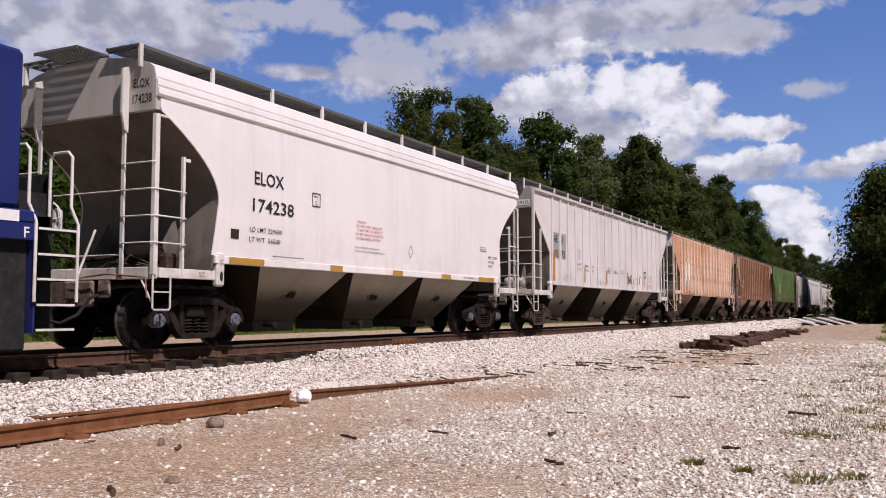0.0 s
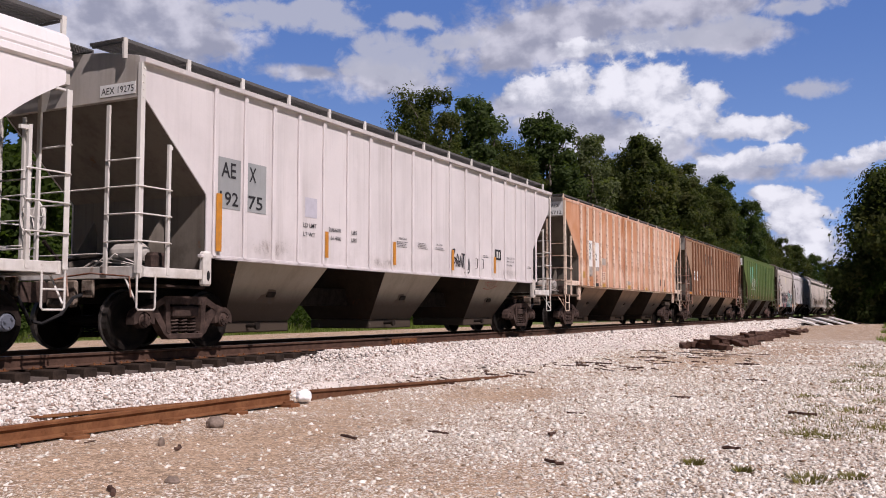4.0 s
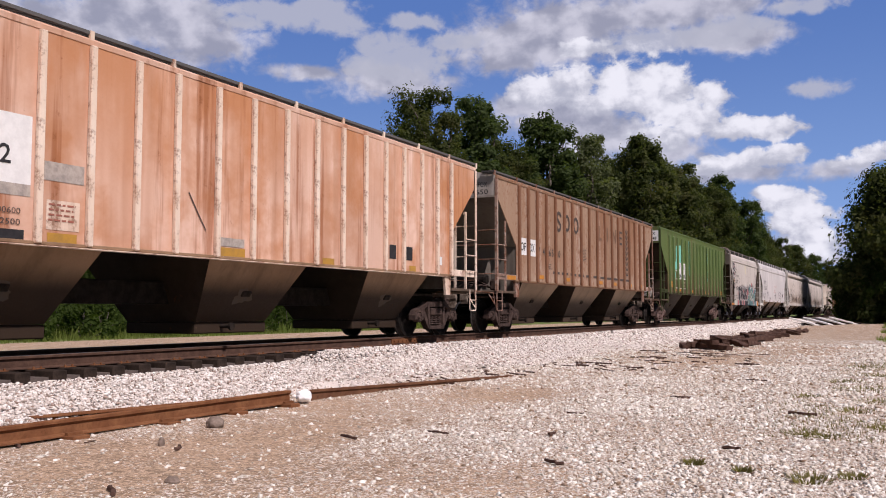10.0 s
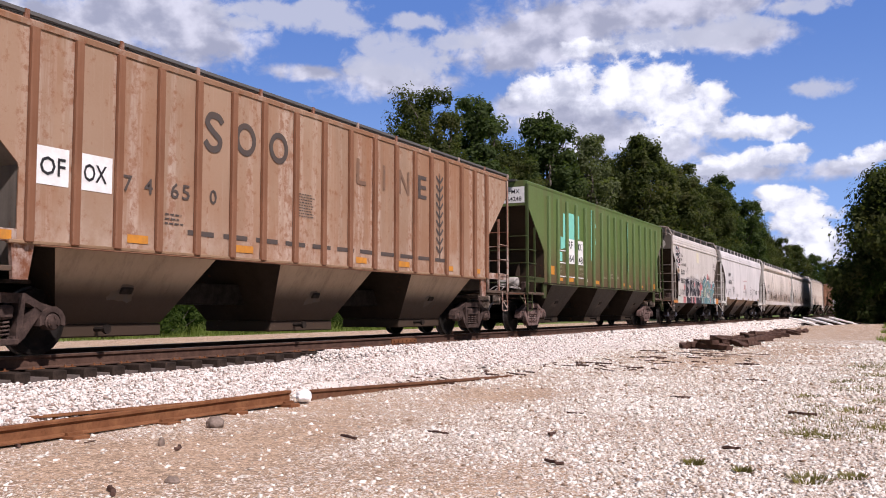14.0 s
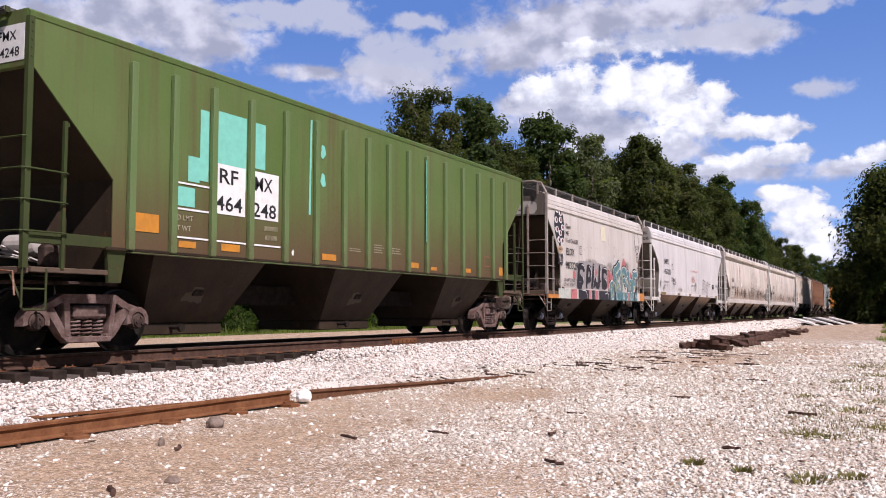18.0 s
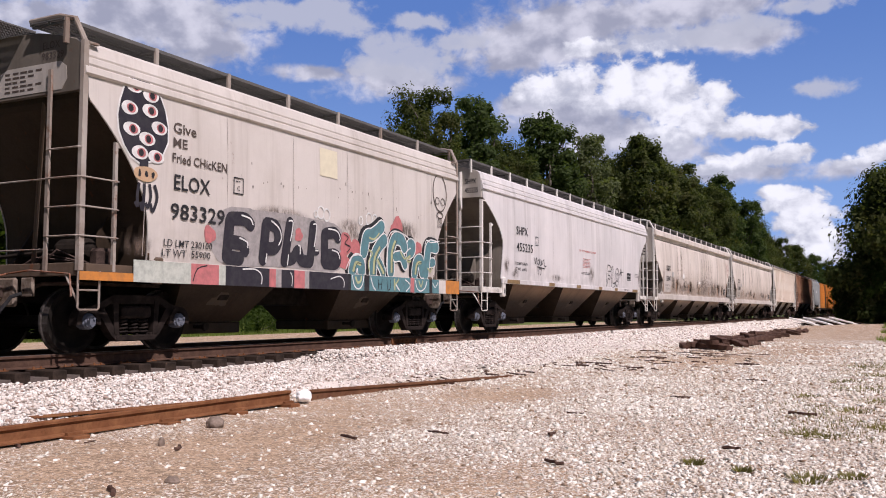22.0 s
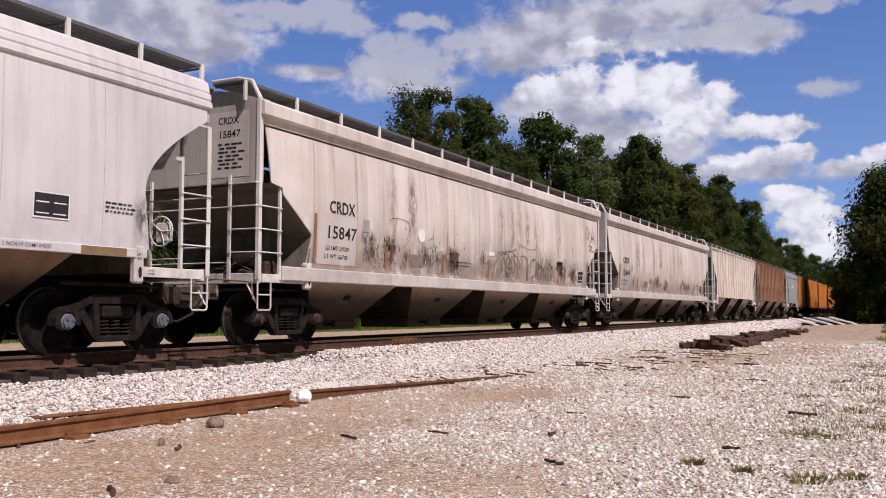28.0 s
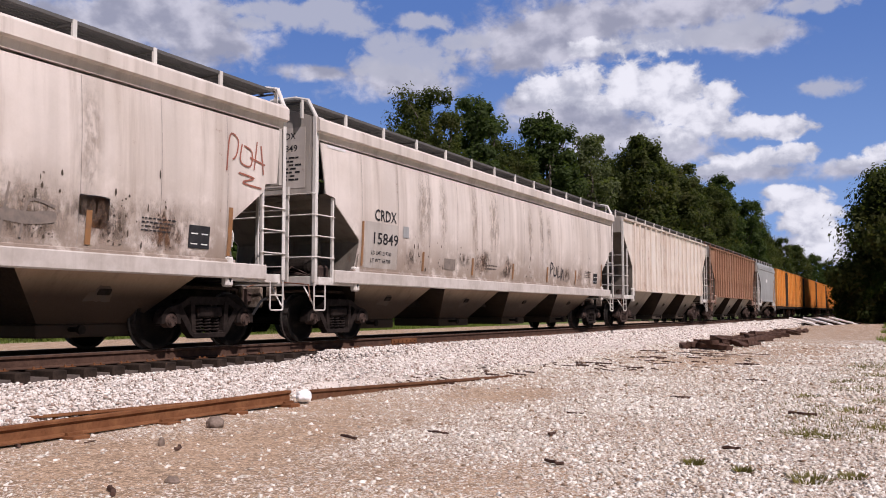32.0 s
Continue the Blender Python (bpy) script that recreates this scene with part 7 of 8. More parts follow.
    lit = n.math("ADD", n.math("ADD", n.math("MULTIPLY", heads, 0.15), n.math("MULTIPLY", under, 0.40)), n.math("ADD", n.math("MULTIPLY", tone, 0.7), n.math("MULTIPLY", relief, 0.45)))
    white = n.mix(n.ramp(lit, 0.46, 1.10), (0.50, 0.545, 0.61), (0.92, 0.97, 0.98))
    col = n.mix(n.math("MULTIPLY", n.ramp(base, -0.65, 0.35), 0.94), blue, grey)
    col = n.mix(n.math("MULTIPLY", n.ramp(heads2, -0.25, 0.45), 0.86), col, white)
    col = n.mix(n.ramp(heads, -0.14, 0.30), col, white)
    em = t.nodes.new("ShaderNodeEmission")
    t.links.new(col, em.inputs["Color"])
    em.inputs["Strength"].default_value = 1.0
    t.links.new(em.outputs[0], out.inputs["Surface"])
    bm = bmesh.new()
    rows = []
    for j in range(13):
        e = radians(-1.0 + 31 * j / 12)
        rows.append([bm.verts.new((3600 * math.cos(e) * math.sin(a), 3600 * math.cos(e) * math.cos(a), 3600 * math.sin(e))) for a in (radians(-74 + 92 * i / 40) for i in range(41))])
    for a, b in zip(rows, rows[1:]):
        for i in range(40):
            bm.faces.new((a[i], a[i + 1], b[i + 1], b[i]))
    ob = smooth(part("backdrop", bm, n.mat, None))
    return tagged(ob, "blue summer sky with drifting white cumulus clouds", "sky", kind="structure")


BACKDROP = sky_backdrop()


# ---- trees, bushes and grass ----
def leaf_material(name, a, b, c):
    n = Nodes(name)
    r = n.island()
    col = n.mix(r, a, b)
    col = n.mix(n.ramp(n.noise(0.35, 4, 0.6), 0.45, 0.7), col, c)
    n.done(col, 0.75, gloss=0.12)
    t = n.tree
    thru, both = t.nodes.new("ShaderNodeBsdfTranslucent"), t.nodes.new("ShaderNodeMixShader")
    t.links.new(n.mix(1.0, col, (1.5, 1.6, 0.7), "MULTIPLY"), thru.inputs["Color"])
    both.inputs[0].default_value = 0.52
    t.links.new(n.bsdf.outputs[0], both.inputs[1])
    t.links.new(thru.outputs[0], both.inputs[2])
    t.links.new(both.outputs[0], t.nodes["Material Output"].inputs["Surface"])
    return n.mat


LEAF_A = leaf_material("oak_leaves", (0.045, 0.063, 0.020), (0.090, 0.106, 0.037), (0.098, 0.100, 0.038))
LEAF_B = leaf_material("maple_leaves", (0.042, 0.066, 0.023), (0.082, 0.110, 0.038), (0.058, 0.084, 0.031))
LEAF_C = leaf_material("pale_leaves", (0.085, 0.105, 0.048), (0.145, 0.165, 0.085), (0.10, 0.12, 0.055))
LEAF_BUSH = leaf_material("shrub_leaves", (0.033, 0.056, 0.012), (0.070, 0.105, 0.022), (0.042, 0.068, 0.014))
GRASS = leaf_material("roadside_grass", (0.105, 0.155, 0.030), (0.21, 0.25, 0.065), (0.15, 0.175, 0.048))
WEED = leaf_material("dry_weeds", (0.12, 0.115, 0.042), (0.23, 0.195, 0.095), (0.16, 0.135, 0.06))
BARK = steel("grey_bark", (0.10, 0.085, 0.07), (0.17, 0.15, 0.125), 0.95, 3)


def quads(centres, normals, sizes, rng, drop=0.0):
    """Small bent leaves: two triangles each, turned about their normals."""
    n = len(centres)
    h = rng.normal(size=(n, 3))
    u = np.cross(normals, h)
    u /= np.linalg.norm(u, axis=1)[:, None] + 1e-9
    w = np.cross(normals, u)
    s = sizes[:, None]
    k = rng.uniform(0.5, 0.9, (n, 1))
    v = np.stack([centres - u * s, centres - w * s * k + normals * s * 0.25, centres + u * s, centres + w * s * k + normals * s * 0.25], 1).reshape(-1, 3)
    f = (np.array([[0, 1, 2], [0, 2, 3]])[None] + (np.arange(n) * 4)[:, None, None]).reshape(-1, 3)
    return v, f


def quick_mesh(name, v, f):
    me = bpy.data.meshes.new(name)
    me.vertices.add(len(v))
    me.vertices.foreach_set("co", np.asarray(v, float).reshape(-1))
    me.loops.add(len(f) * 3)
    me.loops.foreach_set("vertex_index", np.asarray(f).reshape(-1).astype(np.int32))
    me.polygons.add(len(f))
    me.polygons.foreach_set("loop_start", (np.arange(len(f)) * 3).astype(np.int32))
    me.update(calc_edges=True)
    return me


def tree(m, h, r, leaf, label, seed, clumps=46, leaves=150, low=0.22, point=0.0, size=0.165, group="trees behind the track"):
    """Tapered trunk, forked limbs and a ragged crown of leaf clumps."""
    rng = np.random.default_rng(seed)
    ob = thing("tree", m, label, "tree", group)
    bm = bmesh.new()
    def limb(a, b, r0, r1, n=7):
        a, b = Vector(a), Vector(b)
        bend = Vector(rng.normal(size=3)) * (b - a).length * 0.08
        rings = []
        for i in range(5):
            t = i / 4
            c = a.lerp(b, t) + bend * math.sin(t * math.pi)
            rr = r0 + (r1 - r0) * t
            rings.append([bm.verts.new(c + Vector((rr * math.cos(q), rr * math.sin(q), 0))) for q in (6.2832 * k / n for k in range(n))])
        for p, q in zip(rings, rings[1:]):
            for k in range(n):
                bm.faces.new((p[k], p[(k + 1) % n], q[(k + 1) % n], q[k]))
    limb((0, 0, -0.2), (rng.normal() * 0.3, rng.normal() * 0.3, h * 0.78), 0.020 * h, 0.004 * h, 9)
    cs, rad = [], []
    clumps, leaves = int(clumps * 1.9), leaves / 1.9
    for i in range(clumps):
        t = (i + 0.5) / clumps
        z = low + (0.97 - low) * t
        env = (1 - ((z - low - 0.28) / (1.0 - low - 0.26)) ** 2) if z > low + 0.28 else 0.62 + 0.38 * (z - low) / 0.28
        env = max(0.06, env) ** 0.5
        env = env * (1 - point) + point * max(0.08, 1.0 - (z - low) / (1.0 - low))
        a = i * 2.39996 + rng.normal() * 0.35
        d = r * env * (rng.uniform(0.50, 1.0) if i % 4 else rng.uniform(0.0, 0.4))
        c = np.array([d * math.cos(a), d * math.sin(a), h * min(0.985, z + rng.normal() * 0.025)])
        cs.append(c)
        rad.append(r * rng.uniform(0.13, 0.27) * (0.75 + 0.4 * env) * (1 - 0.35 * point))
        if i % 5 == 0:
            limb((0, 0, h * max(0.12, z - 0.16 - 0.12 * rng.random())), c, 0.008 * h, 0.002 * h, 5)
    part("trunk", bm, BARK, ob)
    P, N, S = [], [], []
    for c, q in zip(cs, rad):
        k = int(2.4 * leaves * rng.uniform(0.7, 1.3))
        d = rng.normal(size=(k, 3))
        d /= np.linalg.norm(d, axis=1)[:, None]
        e = q * rng.uniform(0.45, 1.12, (k, 1)) * (1 + 0.25 * np.sin(5 * d[:, :1] + 3 * d[:, 1:2]))
        P.append(c + d * e * [1.1, 1.1, 1.0])
        nn = d + rng.normal(size=(k, 3)) * 0.38 + [0, 0, 0.30]
        N.append(nn / np.linalg.norm(nn, axis=1)[:, None])
        S.append(size * rng.uniform(0.6, 1.35, k))
    v, f = quads(np.concatenate(P), np.concatenate(N), np.concatenate(S), rng)
    hang("crown", quick_mesh("crown", v, f), leaf, ob)
    return ob


oak = tree(pose(-35.4, 66.1, 0), 19.4, 4.1, LEAF_A, "tall broad-leaved tree with ragged olive-green crown", 1, clumps=70, leaves=300, size=0.11)
spire = tree(pose(-35.2, 76.3, 0), 21.4, 4.9, LEAF_B, "tall dark green tree with pointed crown", 2, clumps=64, leaves=190, point=0.5, low=0.12)
maple = tree(pose(-35.5, 95.6, 0), 23.3, 4.2, LEAF_B, "tall rounded dark green tree", 3, clumps=64, leaves=190, size=0.18)
pale = tree(pose(-31.7, 99.1, 0), 21.8, 3.4, LEAF_C, "thin grey-green tree showing bare limbs", 4, clumps=46, leaves=120, low=0.3)
big = tree(pose(-28.4, 110.4, 0), 22.7, 6.4, LEAF_A, "large spreading dark green tree", 5, clumps=80, leaves=190, size=0.19, low=0.1, point=0.35)
rnd = random.Random(12)
for src, x, y, k in ((oak, -38, 73, 0.86), (spire, -40, 81, 0.88), (oak, -36.0, 84.8, 0.95), (big, -41.5, 104, 0.90), (maple, -36.4, 105.9, 0.82), (big, -33.7, 115.2, 0.93), (big, -26.2, 119.1, 0.90),
                     (maple, -28.8, 134, 0.86), (spire, -23.6, 136, 1.0), (oak, -24.6, 132, 0.98), (maple, -22.1, 148.4, 0.80), (big, -28.8, 147.2, 0.90), (big, -26.0, 160, 0.80), (oak, -24.2, 172, 0.92), (big, -24.2, 183.4, 0.72), (oak, -23.4, 203.7, 0.85),
                     (big, -22.5, 228.9, 0.74), (maple, -21.3, 259.1, 0.70), (oak, -20.6, 299.3, 0.84), (big, -20, 320, 0.7), (big, -16, 350, 0.8), (oak, -10, 380, 0.9), (big, -2, 390, 0.85), (spire, -46.5, 92, 0.72), (maple, -44, 112, 0.72),
                     (maple, -40, 124, 0.74), (oak, -38, 138, 0.85), (big, -36, 156, 0.75)):
    ob = copy_thing(src, pose(x, y, 0, 0, 0, rnd.uniform(0, 360)))
    ob.scale = (k, k, k)
shade = tree(pose(1.6, 106, 0), 16.2, 7.8, LEAF_A, "dense dark tree beside the lot, branches to the ground", 8, clumps=110, leaves=260, low=0.05, size=0.21, group="trees beside the lot")
for x, y, k in ((9.5, 112, 1.0), (4.0, 118, 0.9), (-1.0, 120, 0.62), (15, 98, 1.0), (9, 132, 1.1), (12, 155, 1.1), (20, 118, 1.2), (11, 190, 1.2), (10, 230, 1.3), (5, 270, 1.3)):
    ob = copy_thing(shade, pose(x, y, 0, 0, 0, rnd.uniform(0, 360)))
    ob.scale = (k, k, k)
young = tree(pose(-40, 33, 0), 8.2, 3.6, LEAF_BUSH, "young bushy green tree behind the road", 9, clumps=44, leaves=170, low=0.05, size=0.13, group="bushes behind the road")
for i in range(15):
    ob = copy_thing(young, pose(-40 + rnd.uniform(-3, 2), 6 + 4.4 * i + rnd.uniform(-1, 1), 0, 0, 0, rnd.uniform(0, 360)))
    k = rnd.uniform(1.05, 1.4)
    ob.scale = (k, k, k)


for x, y, k in ((-4.2, 110, 0.75), (-3.4, 116, 0.95), (-1.8, 103, 0.8), (1.5, 99, 0.7), (-5.2, 124, 0.8), (4.5, 100, 0.8), (-5.6, 140, 0.9)):
    ob = copy_thing(young, pose(x, y, 0, 0, 0, rnd.uniform(0, 360)))
    tagged(ob, "dense green sapling at the edge of the lot", group="trees beside the lot")
    ob.scale = (k, k, k)


def bush(m, h, r, seed):
    rng = np.random.default_rng(seed)
    ob = thing("bush", m, "low leafy green bush in roadside grass", "bush", "bushes behind the road")
    bm = bmesh.new()
    P, N = [], []
    for i in range(22):
        a, d = rng.uniform(0, 6.28), r * math.sqrt(rng.random())
        c = np.array([d * math.cos(a), d * math.sin(a), h * rng.uniform(0.15, 0.75) * (1 - 0.4 * (d / r) ** 2)])
        tube(bm, [(0.2 * c[0], 0.2 * c[1], -0.05), tuple(c)], 0.02, 4)
        k = 110
        q = rng.normal(size=(k, 3))
        q /= np.linalg.norm(q, axis=1)[:, None]
        P.append(c + q * rng.uniform(0.2, 0.48, (k, 1)) * h * 0.42)
        nn = q + rng.normal(size=(k, 3)) * 0.6
        N.append(nn / np.linalg.norm(nn, axis=1)[:, None])
    P = np.concatenate(P)
    P[:, 2] = np.maximum(P[:, 2], 0.02)
    part("stems", bm, BARK, ob)
    v, f = quads(P, np.concatenate(N), 0.085 * rng.uniform(0.6, 1.4, len(P)), rng)
    hang("crown", quick_mesh("crown", v, f), LEAF_BUSH, ob)
    return ob


shrub = bush(pose(-34, 26, 0), 2.2, 1.9, 5)
for i in range(26):
    ob = copy_thing(shrub, pose(-34.5 + rnd.uniform(-2.5, 1.6), 12 + 2.5 * i + rnd.uniform(-1, 1), 0, 0, 0, rnd.uniform(0, 360)))
    k = rnd.uniform(0.5, 1.15)
    ob.scale = (k, k, k)


def blades(name, pts, height, material, label, seed, lean=0.35):
    """Thin blades of grass at the points."""
    rng = np.random.default_rng(seed)
    n = len(pts)
    a = rng.uniform(0, 6.283, n)
    hh = height * rng.uniform(0.5, 1.3, n)
    w = hh * 0.07 + 0.003
    side = np.stack([np.cos(a), np.sin(a), 0 * a], 1) * w[:, None]
    tip = np.stack([rng.normal(size=n) * lean, rng.normal(size=n) * lean, np.ones(n)], 1) * hh[:, None]
    v = np.stack([pts - side, pts + side, pts + tip], 1).reshape(-1, 3)
    f = np.arange(3 * n).reshape(-1, 3)
    return tagged(hang(name, quick_mesh(name, v, f), material, None), label, "grass", kind="stuff")


rng = np.random.default_rng(31)
n = 16000
x, y = rng.uniform(-38, -30.5, n), rng.uniform(5, 75, n)
blades("grass", np.stack([x, y, 0 * x], 1), np.where(x < -33, 0.55, 0.22), GRASS, "rough green grass along the gravel road", 41)
n = 14000
y = rng.uniform(38, 95, n)
x = 0.3 - 0.012 * y + rng.exponential(4.0, n) + 0.9 * np.sin(y * 0.4)
blades("grass", np.stack([x, y, 0 * x], 1), np.full(n, 0.22), GRASS, "rough green grass at the edge of the lot", 42)
n = 8000
y = 9.5 + 30 * rng.random(n) ** 1.3
x = 0.02 * y - 1.3 + rng.normal(size=n) * 0.35 + rng.exponential(0.7, n)
g = np.array([noise2(a, b, 0.9) for a, b in zip(x, y)])
k = g > 0.05 + 0.25 * (rng.random(n) - 0.5)
blades("sparse_grass", np.stack([x[k], y[k], 0 * x[k]], 1), np.full(k.sum(), 0.045), WEED, "thin dry grass coming through the gravel", 43)


def weed(x, y, r, h, seed):
    rng = np.random.default_rng(seed)
    ob = thing("weed", pose(x, y, 0), "small yellow-green weed tuft growing in gravel", "weed", "weeds on the lot")
    n = 130
    a, d = rng.uniform(0, 6.283, n), r * np.sqrt(rng.random(n))
    p = np.stack([d * np.cos(a), d * np.sin(a), 0.01 + 0 * a], 1)
    tip = np.stack([np.cos(a) * 0.7 + 0.3 * np.sin(7 * a), np.sin(a) * 0.7, 0 * a + 1], 1) * (0.5 * h * rng.uniform(0.4, 1.2, n))[:, None]
    s = np.stack([-np.sin(a), np.cos(a), 0 * a], 1) * 0.007
    hang("leaves", quick_mesh("leaves", np.stack([p - s, p + s, p + tip], 1).reshape(-1, 3), np.arange(3 * n).reshape(-1, 3)), WEED, ob)


for i, (x, y, r, h) in enumerate(((-0.91, 9.94, 0.25, 0.09), (-0.65, 7.2, 0.16, 0.12), (-0.53, 15.8, 0.5, 0.12), (-1.57, 7.6, 0.10, 0.09), (-1.16, 7.4, 0.08, 0.08), (-0.38, 7.5, 0.12, 0.08), (-0.75, 9.8, 0.2, 0.08),
                                  (-0.6, 12.4, 0.3, 0.10), (-0.3, 13.8, 0.4, 0.12), (-1.0, 17.5, 0.4, 0.12), (-0.4, 19.5, 0.5, 0.13), (-0.9, 22.5, 0.5, 0.13), (-0.2, 10.8, 0.2, 0.08), (-1.3, 14.3, 0.25, 0.07))):
    weed(x, y, r, h, i + 3)


# ---- things lying on the lot ----
def lie(ob, a, b, z=0.0, roll=0.0):
    """Lays a thing that is built along y from a to b on the ground."""
    d = Vector((b[0] - a[0], b[1] - a[1]))
    ob.matrix_world = pose(a[0], a[1], z, 0, 0, math.degrees(math.atan2(-d.x, d.y))) @ pose(0, 0, 0, 0, roll, 0)
    return d.length


def loose_rail(a, b, mat, label, k=1.0, z=0.03):
    ob = thing("loose_rail", pose(0, 0, 0), label, "rail", "loose rails beside the track")
    L = lie(ob, a, b, z)
    prof = [(-0.07, 0), (0.07, 0), (0.07, 0.012), (0.012, 0.03), (0.010, 0.115), (0.034, 0.132), (0.034, 0.16), (0.026, 0.168), (-0.026, 0.168), (-0.034, 0.16), (-0.034, 0.132), (-0.010, 0.115), (-0.012, 0.03), (-0.07, 0.012)]
    bm = prism_y(bmesh.new(), [(p * k, q * k) for p, q in prof][::-1], 0, L)
    bmesh.ops.recalc_face_normals(bm, faces=bm.faces)
    part("rail_bar", bm, mat, ob)
    return ob, L


lr, _ = loose_rail((-7.40, 5.0), (-7.38, 9.95), RAIL_OLD, "orange-rusted loose steel rail lying on plates")
for y in (1.35, 2.6, 3.75, 4.80):
    bm = boxed(-0.10, 0.22, y - 0.10, y + 0.10, -0.045, 0.012, bev=0.008)
    box(bm, 0.08, 0.12, y - 0.09, y + 0.09, 0.012, 0.04)
    part("tie_plate", bm, RAIL_OLD, lr, "rusty steel tie plate")
sunk, L = loose_rail((-7.52, 10.5), (-6.80, 16.3), RAIL_BROWN, "dark brown loose rail half sunk in gravel", 0.95, -0.01)
sunk.matrix_world = sunk.matrix_world @ pose(0, 0, 0, -1.25, 0, 0)
ang = thing("angle_bar", pose(0, 0, 0), "rusty steel angle bar lying in ballast", "steel bar")
L = lie(ang, (-8.44, 6.75), (-7.64, 10.0), 0.02)
bm = boxed(-0.012, 0.012, 0, L, 0, 0.105, bev=0.004)
box(bm, 0.013, 0.11, 0, L, 0.080, 0.10, 0.004)
box(bm, 0.013, 0.11, 0, L, 0, 0.02, 0.004)
part("bar", bm, RAIL_OLD, ang)


def rock(name, m, r, mat, label, seed, sq=(1, 1, 1)):
    rng = np.random.default_rng(seed)
    bm = bmesh.new()
    bmesh.ops.create_icosphere(bm, subdivisions=3, radius=r)
    for v in bm.verts:
        q = v.co.normalized()
        v.co = Vector((v.co.x * sq[0], v.co.y * sq[1], v.co.z * sq[2])) * (1 + 0.22 * noise.noise(q * 1.6 + Vector((seed, 0, 0))) + 0.07 * noise.noise(q * 5))
    ob = part(name, bm, mat, None)
    ob.matrix_world = m
    return tagged(ob, label, "stone")


BOULDER = plain("bright_limestone", (0.86, 0.86, 0.86), 0.6, 0.05)
DARK_STONE = steel("dark_field_stone", (0.17, 0.13, 0.105), (0.27, 0.21, 0.17), 0.9, 12)
rock("boulder", pose(-7.34, 10.22, 0.10, 0, 0, 20), 0.118, BOULDER, "bright white boulder lying between two loose rails", 3, (1.0, 1.0, 0.72))
rock("field_stone", pose(-6.62, 7.62, 0.05, 0, 0, 10), 0.10, DARK_STONE, "dark grey stone on sandy gravel", 8, (1.0, 0.9, 0.75))
rock("field_stone", pose(-4.78, 5.05, 0.02), 0.05, DARK_STONE, "small brown stone on sandy gravel", 12, (1.3, 0.8, 0.7))
rock("field_stone", pose(-6.2, 6.4, 0.03), 0.045, DARK_STONE, "small brown stone on sandy gravel", 14, (0.6, 0.8, 1.2))


def old_tie(x, y, z, ang, tilt, L=2.4, mat=None, label="rotten brown railway tie in a heap", group="discarded ties"):
    rng = random.Random(int(x * 317 + y * 91))
    ob = thing("old_tie", pose(x, y, z, tilt, rng.uniform(-8, 8), ang), label, "railway tie", group)
    bm = bmesh.new()
    n = 9
    rings = []
    for i in range(n):
        t = i / (n - 1)
        yy = (t - 0.5) * L + (rng.uniform(-0.05, 0.05) if i in (0, n - 1) else 0)
        w, h = 0.11 + rng.uniform(-0.018, 0.008), 0.085 + rng.uniform(-0.02, 0.008)
        rings.append([bm.verts.new((a * w + rng.uniform(-0.008, 0.008), yy + rng.uniform(-0.02, 0.02), b * h + rng.uniform(-0.008, 0.008))) for a, b in ((-1, -1), (0, -1.05), (1, -1), (1.04, 0), (1, 1), (0, 1.03), (-1, 1), (-1.03, 0))])
    for p, q in zip(rings, rings[1:]):
        for k in range(8):
            bm.faces.new((p[k], p[(k + 1) % 8], q[(k + 1) % 8], q[k]))
    bm.faces.new(rings[0][::-1])
    bm.faces.new(rings[-1])
    bmesh.ops.recalc_face_normals(bm, faces=bm.faces)
    part("timber", bm, mat or TIE_OLD, ob)
    return ob


for x, y, z, a in ((-5.75, 30.6, 0.09, 42), (-5.85, 31.0, 0.27, 30), (-6.35, 31.6, 0.10, 8), (-5.6, 31.5, 0.09, 18), (-5.75, 33.4, 0.10, -6), (-6.3, 33.0, 0.10, 14), (-6.0, 33.8, 0.28, 5), (-6.5, 35.8, 0.10, 3), (-5.7, 36.4, 0.10, 12),
                   (-6.1, 36.6, 0.27, -7), (-5.6, 38.9, 0.10, 5), (-6.35, 39.4, 0.10, -4), (-5.9, 40.2, 0.27, 9), (-5.7, 42.5, 0.10, -3), (-6.3, 43.0, 0.10, 6), (-5.9, 44.6, 0.28, 2), (-5.8, 47.0, 0.10, 4), (-6.2, 47.8, 0.10, -8),
                   (-5.9, 49.8, 0.27, 3), (-5.7, 52.0, 0.10, -5), (-6.1, 53.0, 0.10, 6), (-5.8, 55.5, 0.10, 12), (-5.7, 58.5, 0.10, -3), (-4.9, 34.5, 0.08, 24)):
    old_tie(x + rnd.uniform(-0.12, 0.12), y, z if z < 0.2 else z - 0.05, a * 0.5 + rnd.uniform(-22, 22), rnd.uniform(-5, 5), rnd.uniform(1.5, 2.5))
for i in range(34):
    y = rnd.uniform(29.5, 58)
    old_tie(-5.95 + rnd.uniform(-0.75, 0.75), y, rnd.uniform(0.06, 0.14), rnd.uniform(0, 180), rnd.uniform(-12, 12), rnd.uniform(0.4, 1.2), label="broken piece of rotten tie in a heap", group="broken tie pieces")
CONCRETE = steel("pale_concrete", (0.78, 0.77, 0.75), (0.66, 0.64, 0.61), 0.85, 3)
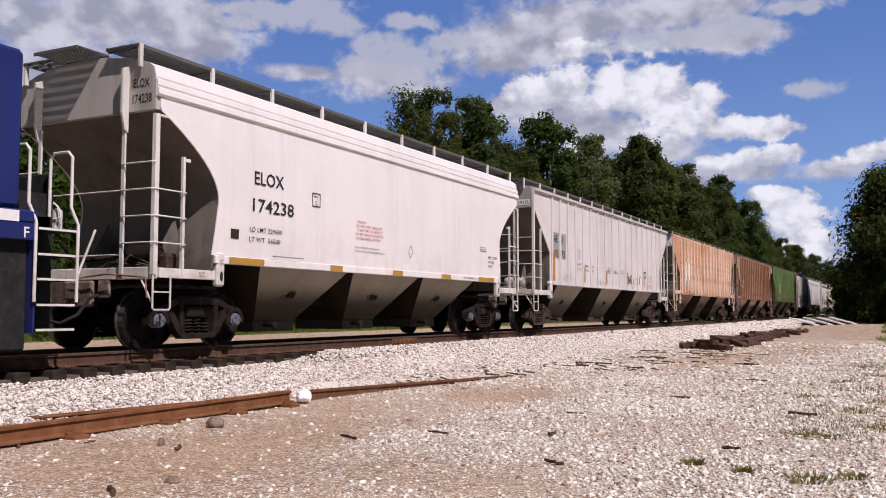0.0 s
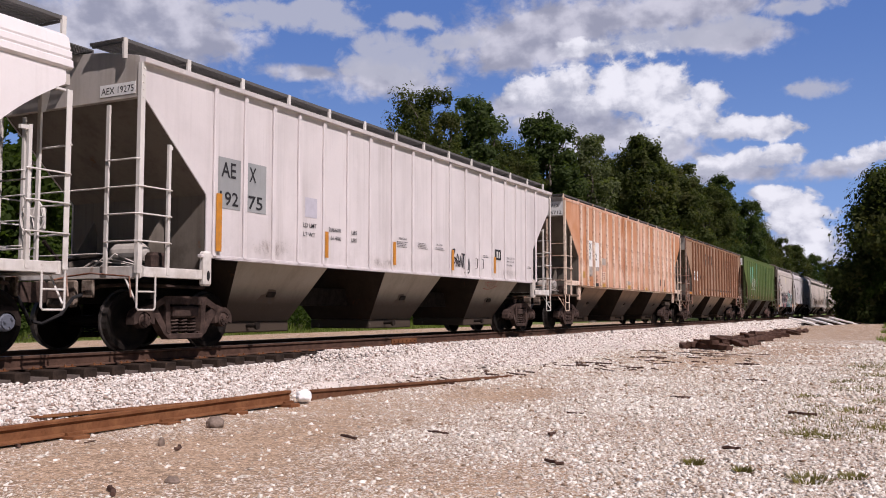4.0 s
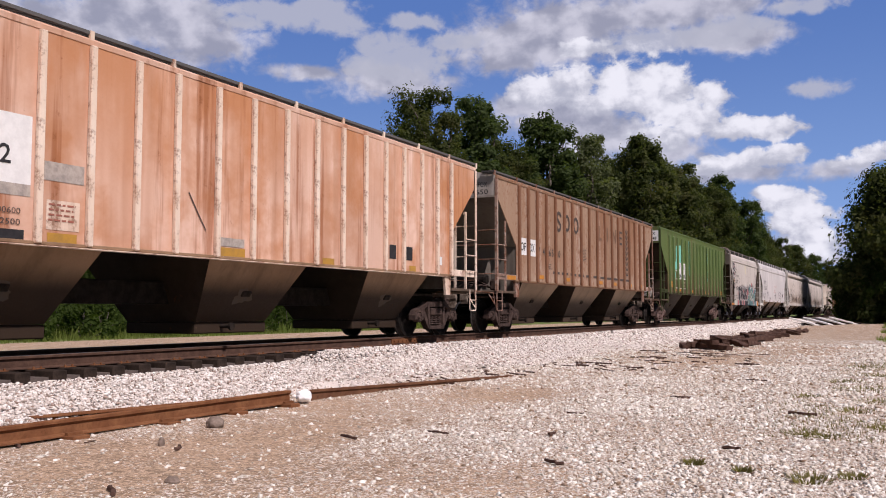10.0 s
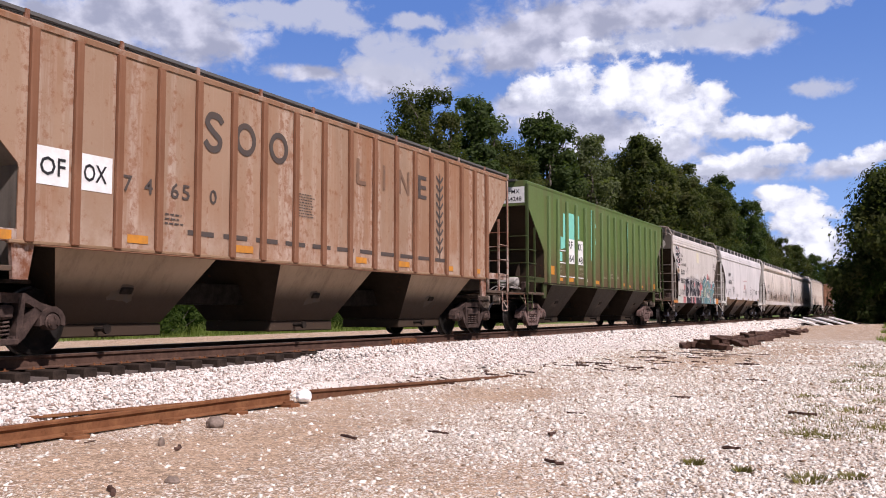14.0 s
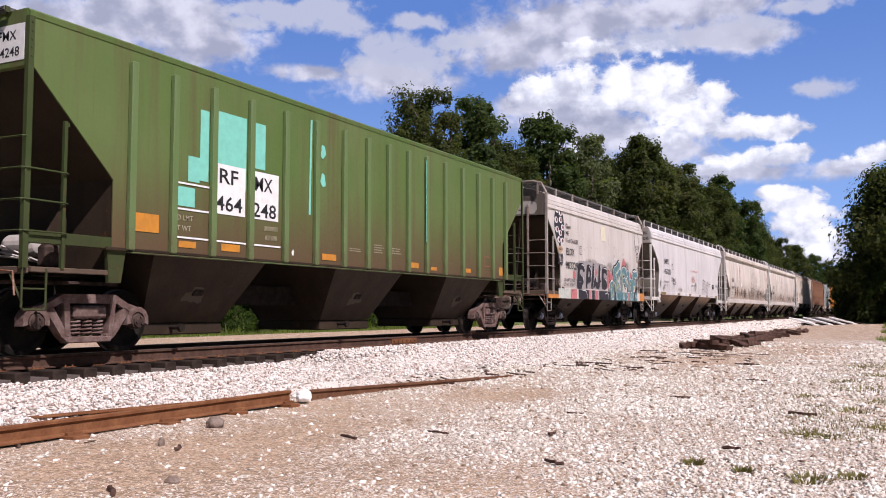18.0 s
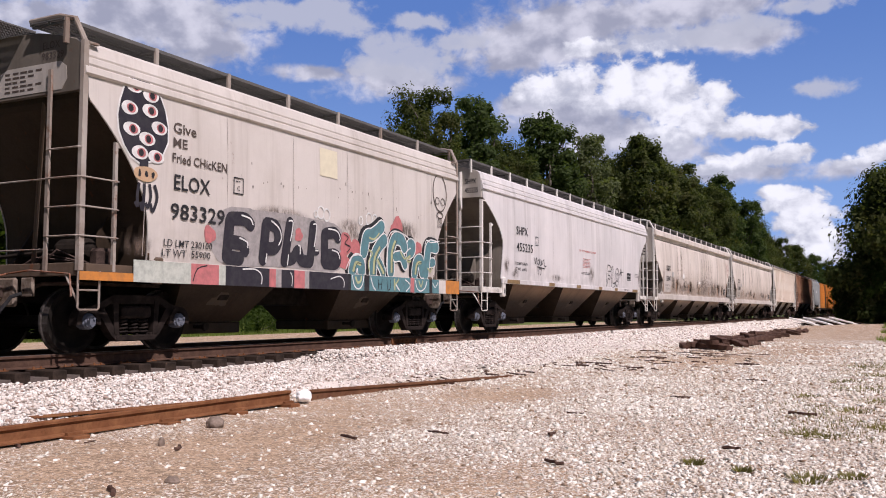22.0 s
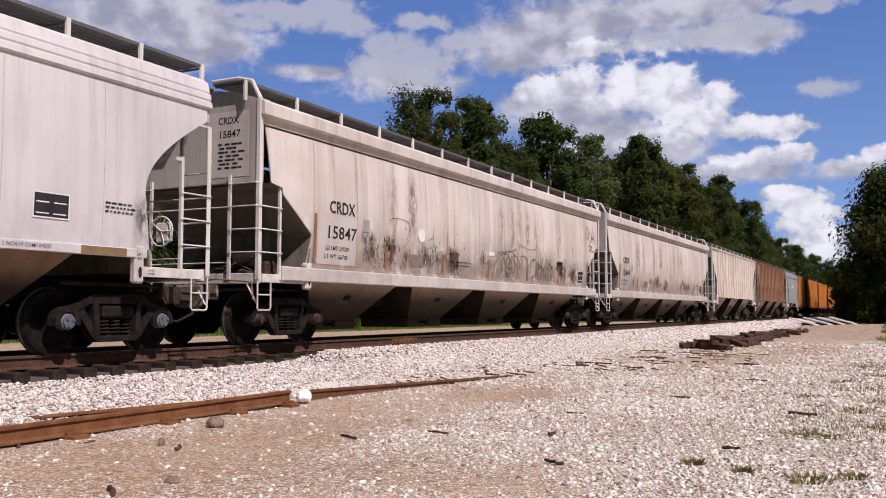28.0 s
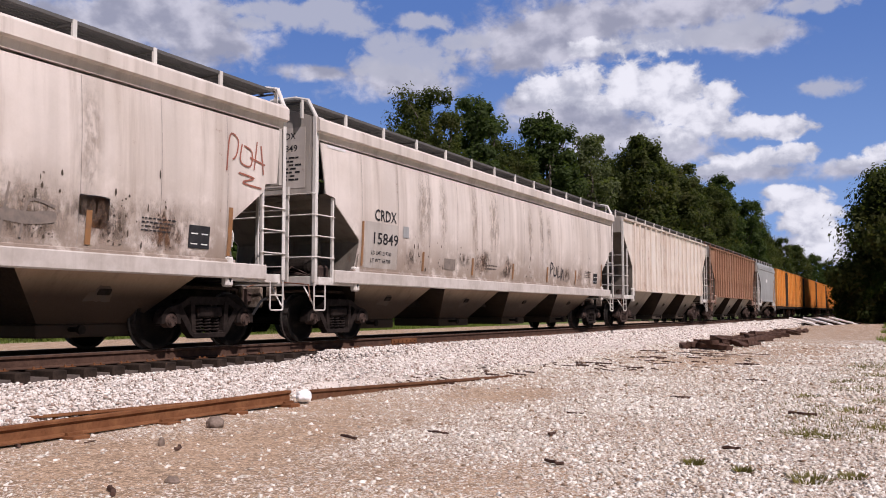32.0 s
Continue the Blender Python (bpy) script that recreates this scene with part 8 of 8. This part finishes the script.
for i in range(4):
    x, y = -7.9 + 0.85 * i, 86 + 3.6 * i
    for k in range(3):
        old_tie(x - 0.5 + 0.45 * k, y, 0.10, 80 + 5 * k, 0, 2.3, TIE, "dark tie under a pale slab", "ties under the slabs")
    sl = thing("slab", pose(x, y, 0.33, 14, 5, 70), "pale concrete slab tilted on old ties", "slab", "slabs beside the track")
    part("panel", boxed(-0.65, 0.65, -1.2, 1.2, -0.07, 0.07, bev=0.02), CONCRETE, sl)


def stick(x, y, L, ang, seed, group="splinters on the lot"):
    rng = random.Random(seed)
    ob = thing("wood_splinter", pose(x, y, 0.018, 0, 0, ang), "dark splinter of rotten wood on gravel", "wood", group)
    pts = [((rng.uniform(-0.07, 0.07)) * L, (i / 4 - 0.5) * L, rng.uniform(-0.004, 0.01)) for i in range(5)]
    part("splinter", tube(bmesh.new(), pts, rng.uniform(0.007, 0.020), 5), TIE_OLD, ob)


for i, (x, y, L, a) in enumerate(((-1.14, 11.79, 0.35, 70), (-1.43, 8.54, 0.17, 75), (-2.6, 7.1, 0.22, 60), (-4.89, 4.6, 0.3, 50), (-7.67, 20.24, 0.9, 40), (-7.3, 19.3, 0.8, 20), (-7.9, 18.6, 0.7, 60), (-5.0, 19.28, 0.7, 50), (-5.4, 19.8, 0.6, 75),
                                   (-4.29, 23.9, 0.6, 60), (-9.3, 28.15, 0.8, 30), (-4.6, 25.5, 0.7, 80), (-5.1, 22.3, 0.6, 65), (-6.2, 21.5, 0.6, 35), (-3.4, 19.0, 0.5, 70), (-3.9, 27.5, 0.8, 85), (-2.4, 17.1, 0.4, 70), (-5.9, 6.3, 0.22, 30),
                                   (-4.9, 7.6, 0.3, 62), (-4.3, 8.3, 0.35, 66), (-7.8, 5.6, 0.4, 30), (-6.9, 6.2, 0.18, 20), (-3.2, 8.7, 0.2, 10), (-3.6, 10.6, 0.25, 65), (-2.9, 13.2, 0.3, 80), (-7.6, 16.8, 0.7, 15), (-7.2, 17.6, 0.6, 30),
                                   (-6.8, 22.6, 0.9, 28), (-6.4, 24.1, 0.8, 12), (-5.6, 26.2, 0.9, 40))):
    stick(x, y, L, a, i)
SCRAPS = ((-7.6, 14.2, 0.30), (-7.9, 16.0, 0.45), (-7.5, 17.2, 0.40), (-7.3, 20.6, 0.5), (-6.1, 19.8, 0.5), (-6.0, 23.4, 0.55), (-5.0, 19.3, 0.45), (-5.3, 26.2, 0.6), (-7.9, 6.0, 0.25), (-3.7, 22.5, 0.6), (-6.2, 27.8, 0.6))
for i in range(110):
    x, y, w = SCRAPS[i % 11]
    stick(x + rnd.gauss(0, w), y + rnd.gauss(0, 1.6 * w), rnd.uniform(0.15, 0.75), rnd.uniform(10, 85), 60 + i, "scattered wood scraps")
road = part("road", boxed(-30.0, -22.5, -60, 130, -0.02, 0.045, bev=0.02), GROUND, None)
tagged(road, "pale gravel road beyond the railway", "road", kind="structure")


# ---- what moves ----
def motions():
    walk(BACKDROP, [(0, pose(0, 0, 0)), (32, pose(0, 0, 0, 0, 0, -0.85))])
    times = [i / 2 for i in range(65)]
    turns = [i / 10 for i in range(321)]
    for car, y0, sets in TRAIN:
        walk(car, [(t, pose(XT, y0 - gone(t), ZR)) for t in times])
        for ws in sets:
            y, z = ws.location.y, ws.location.z
            walk(ws, [(t, pose(0, y, z, math.degrees(gone(t) / 0.457))) for t in turns])


motions()
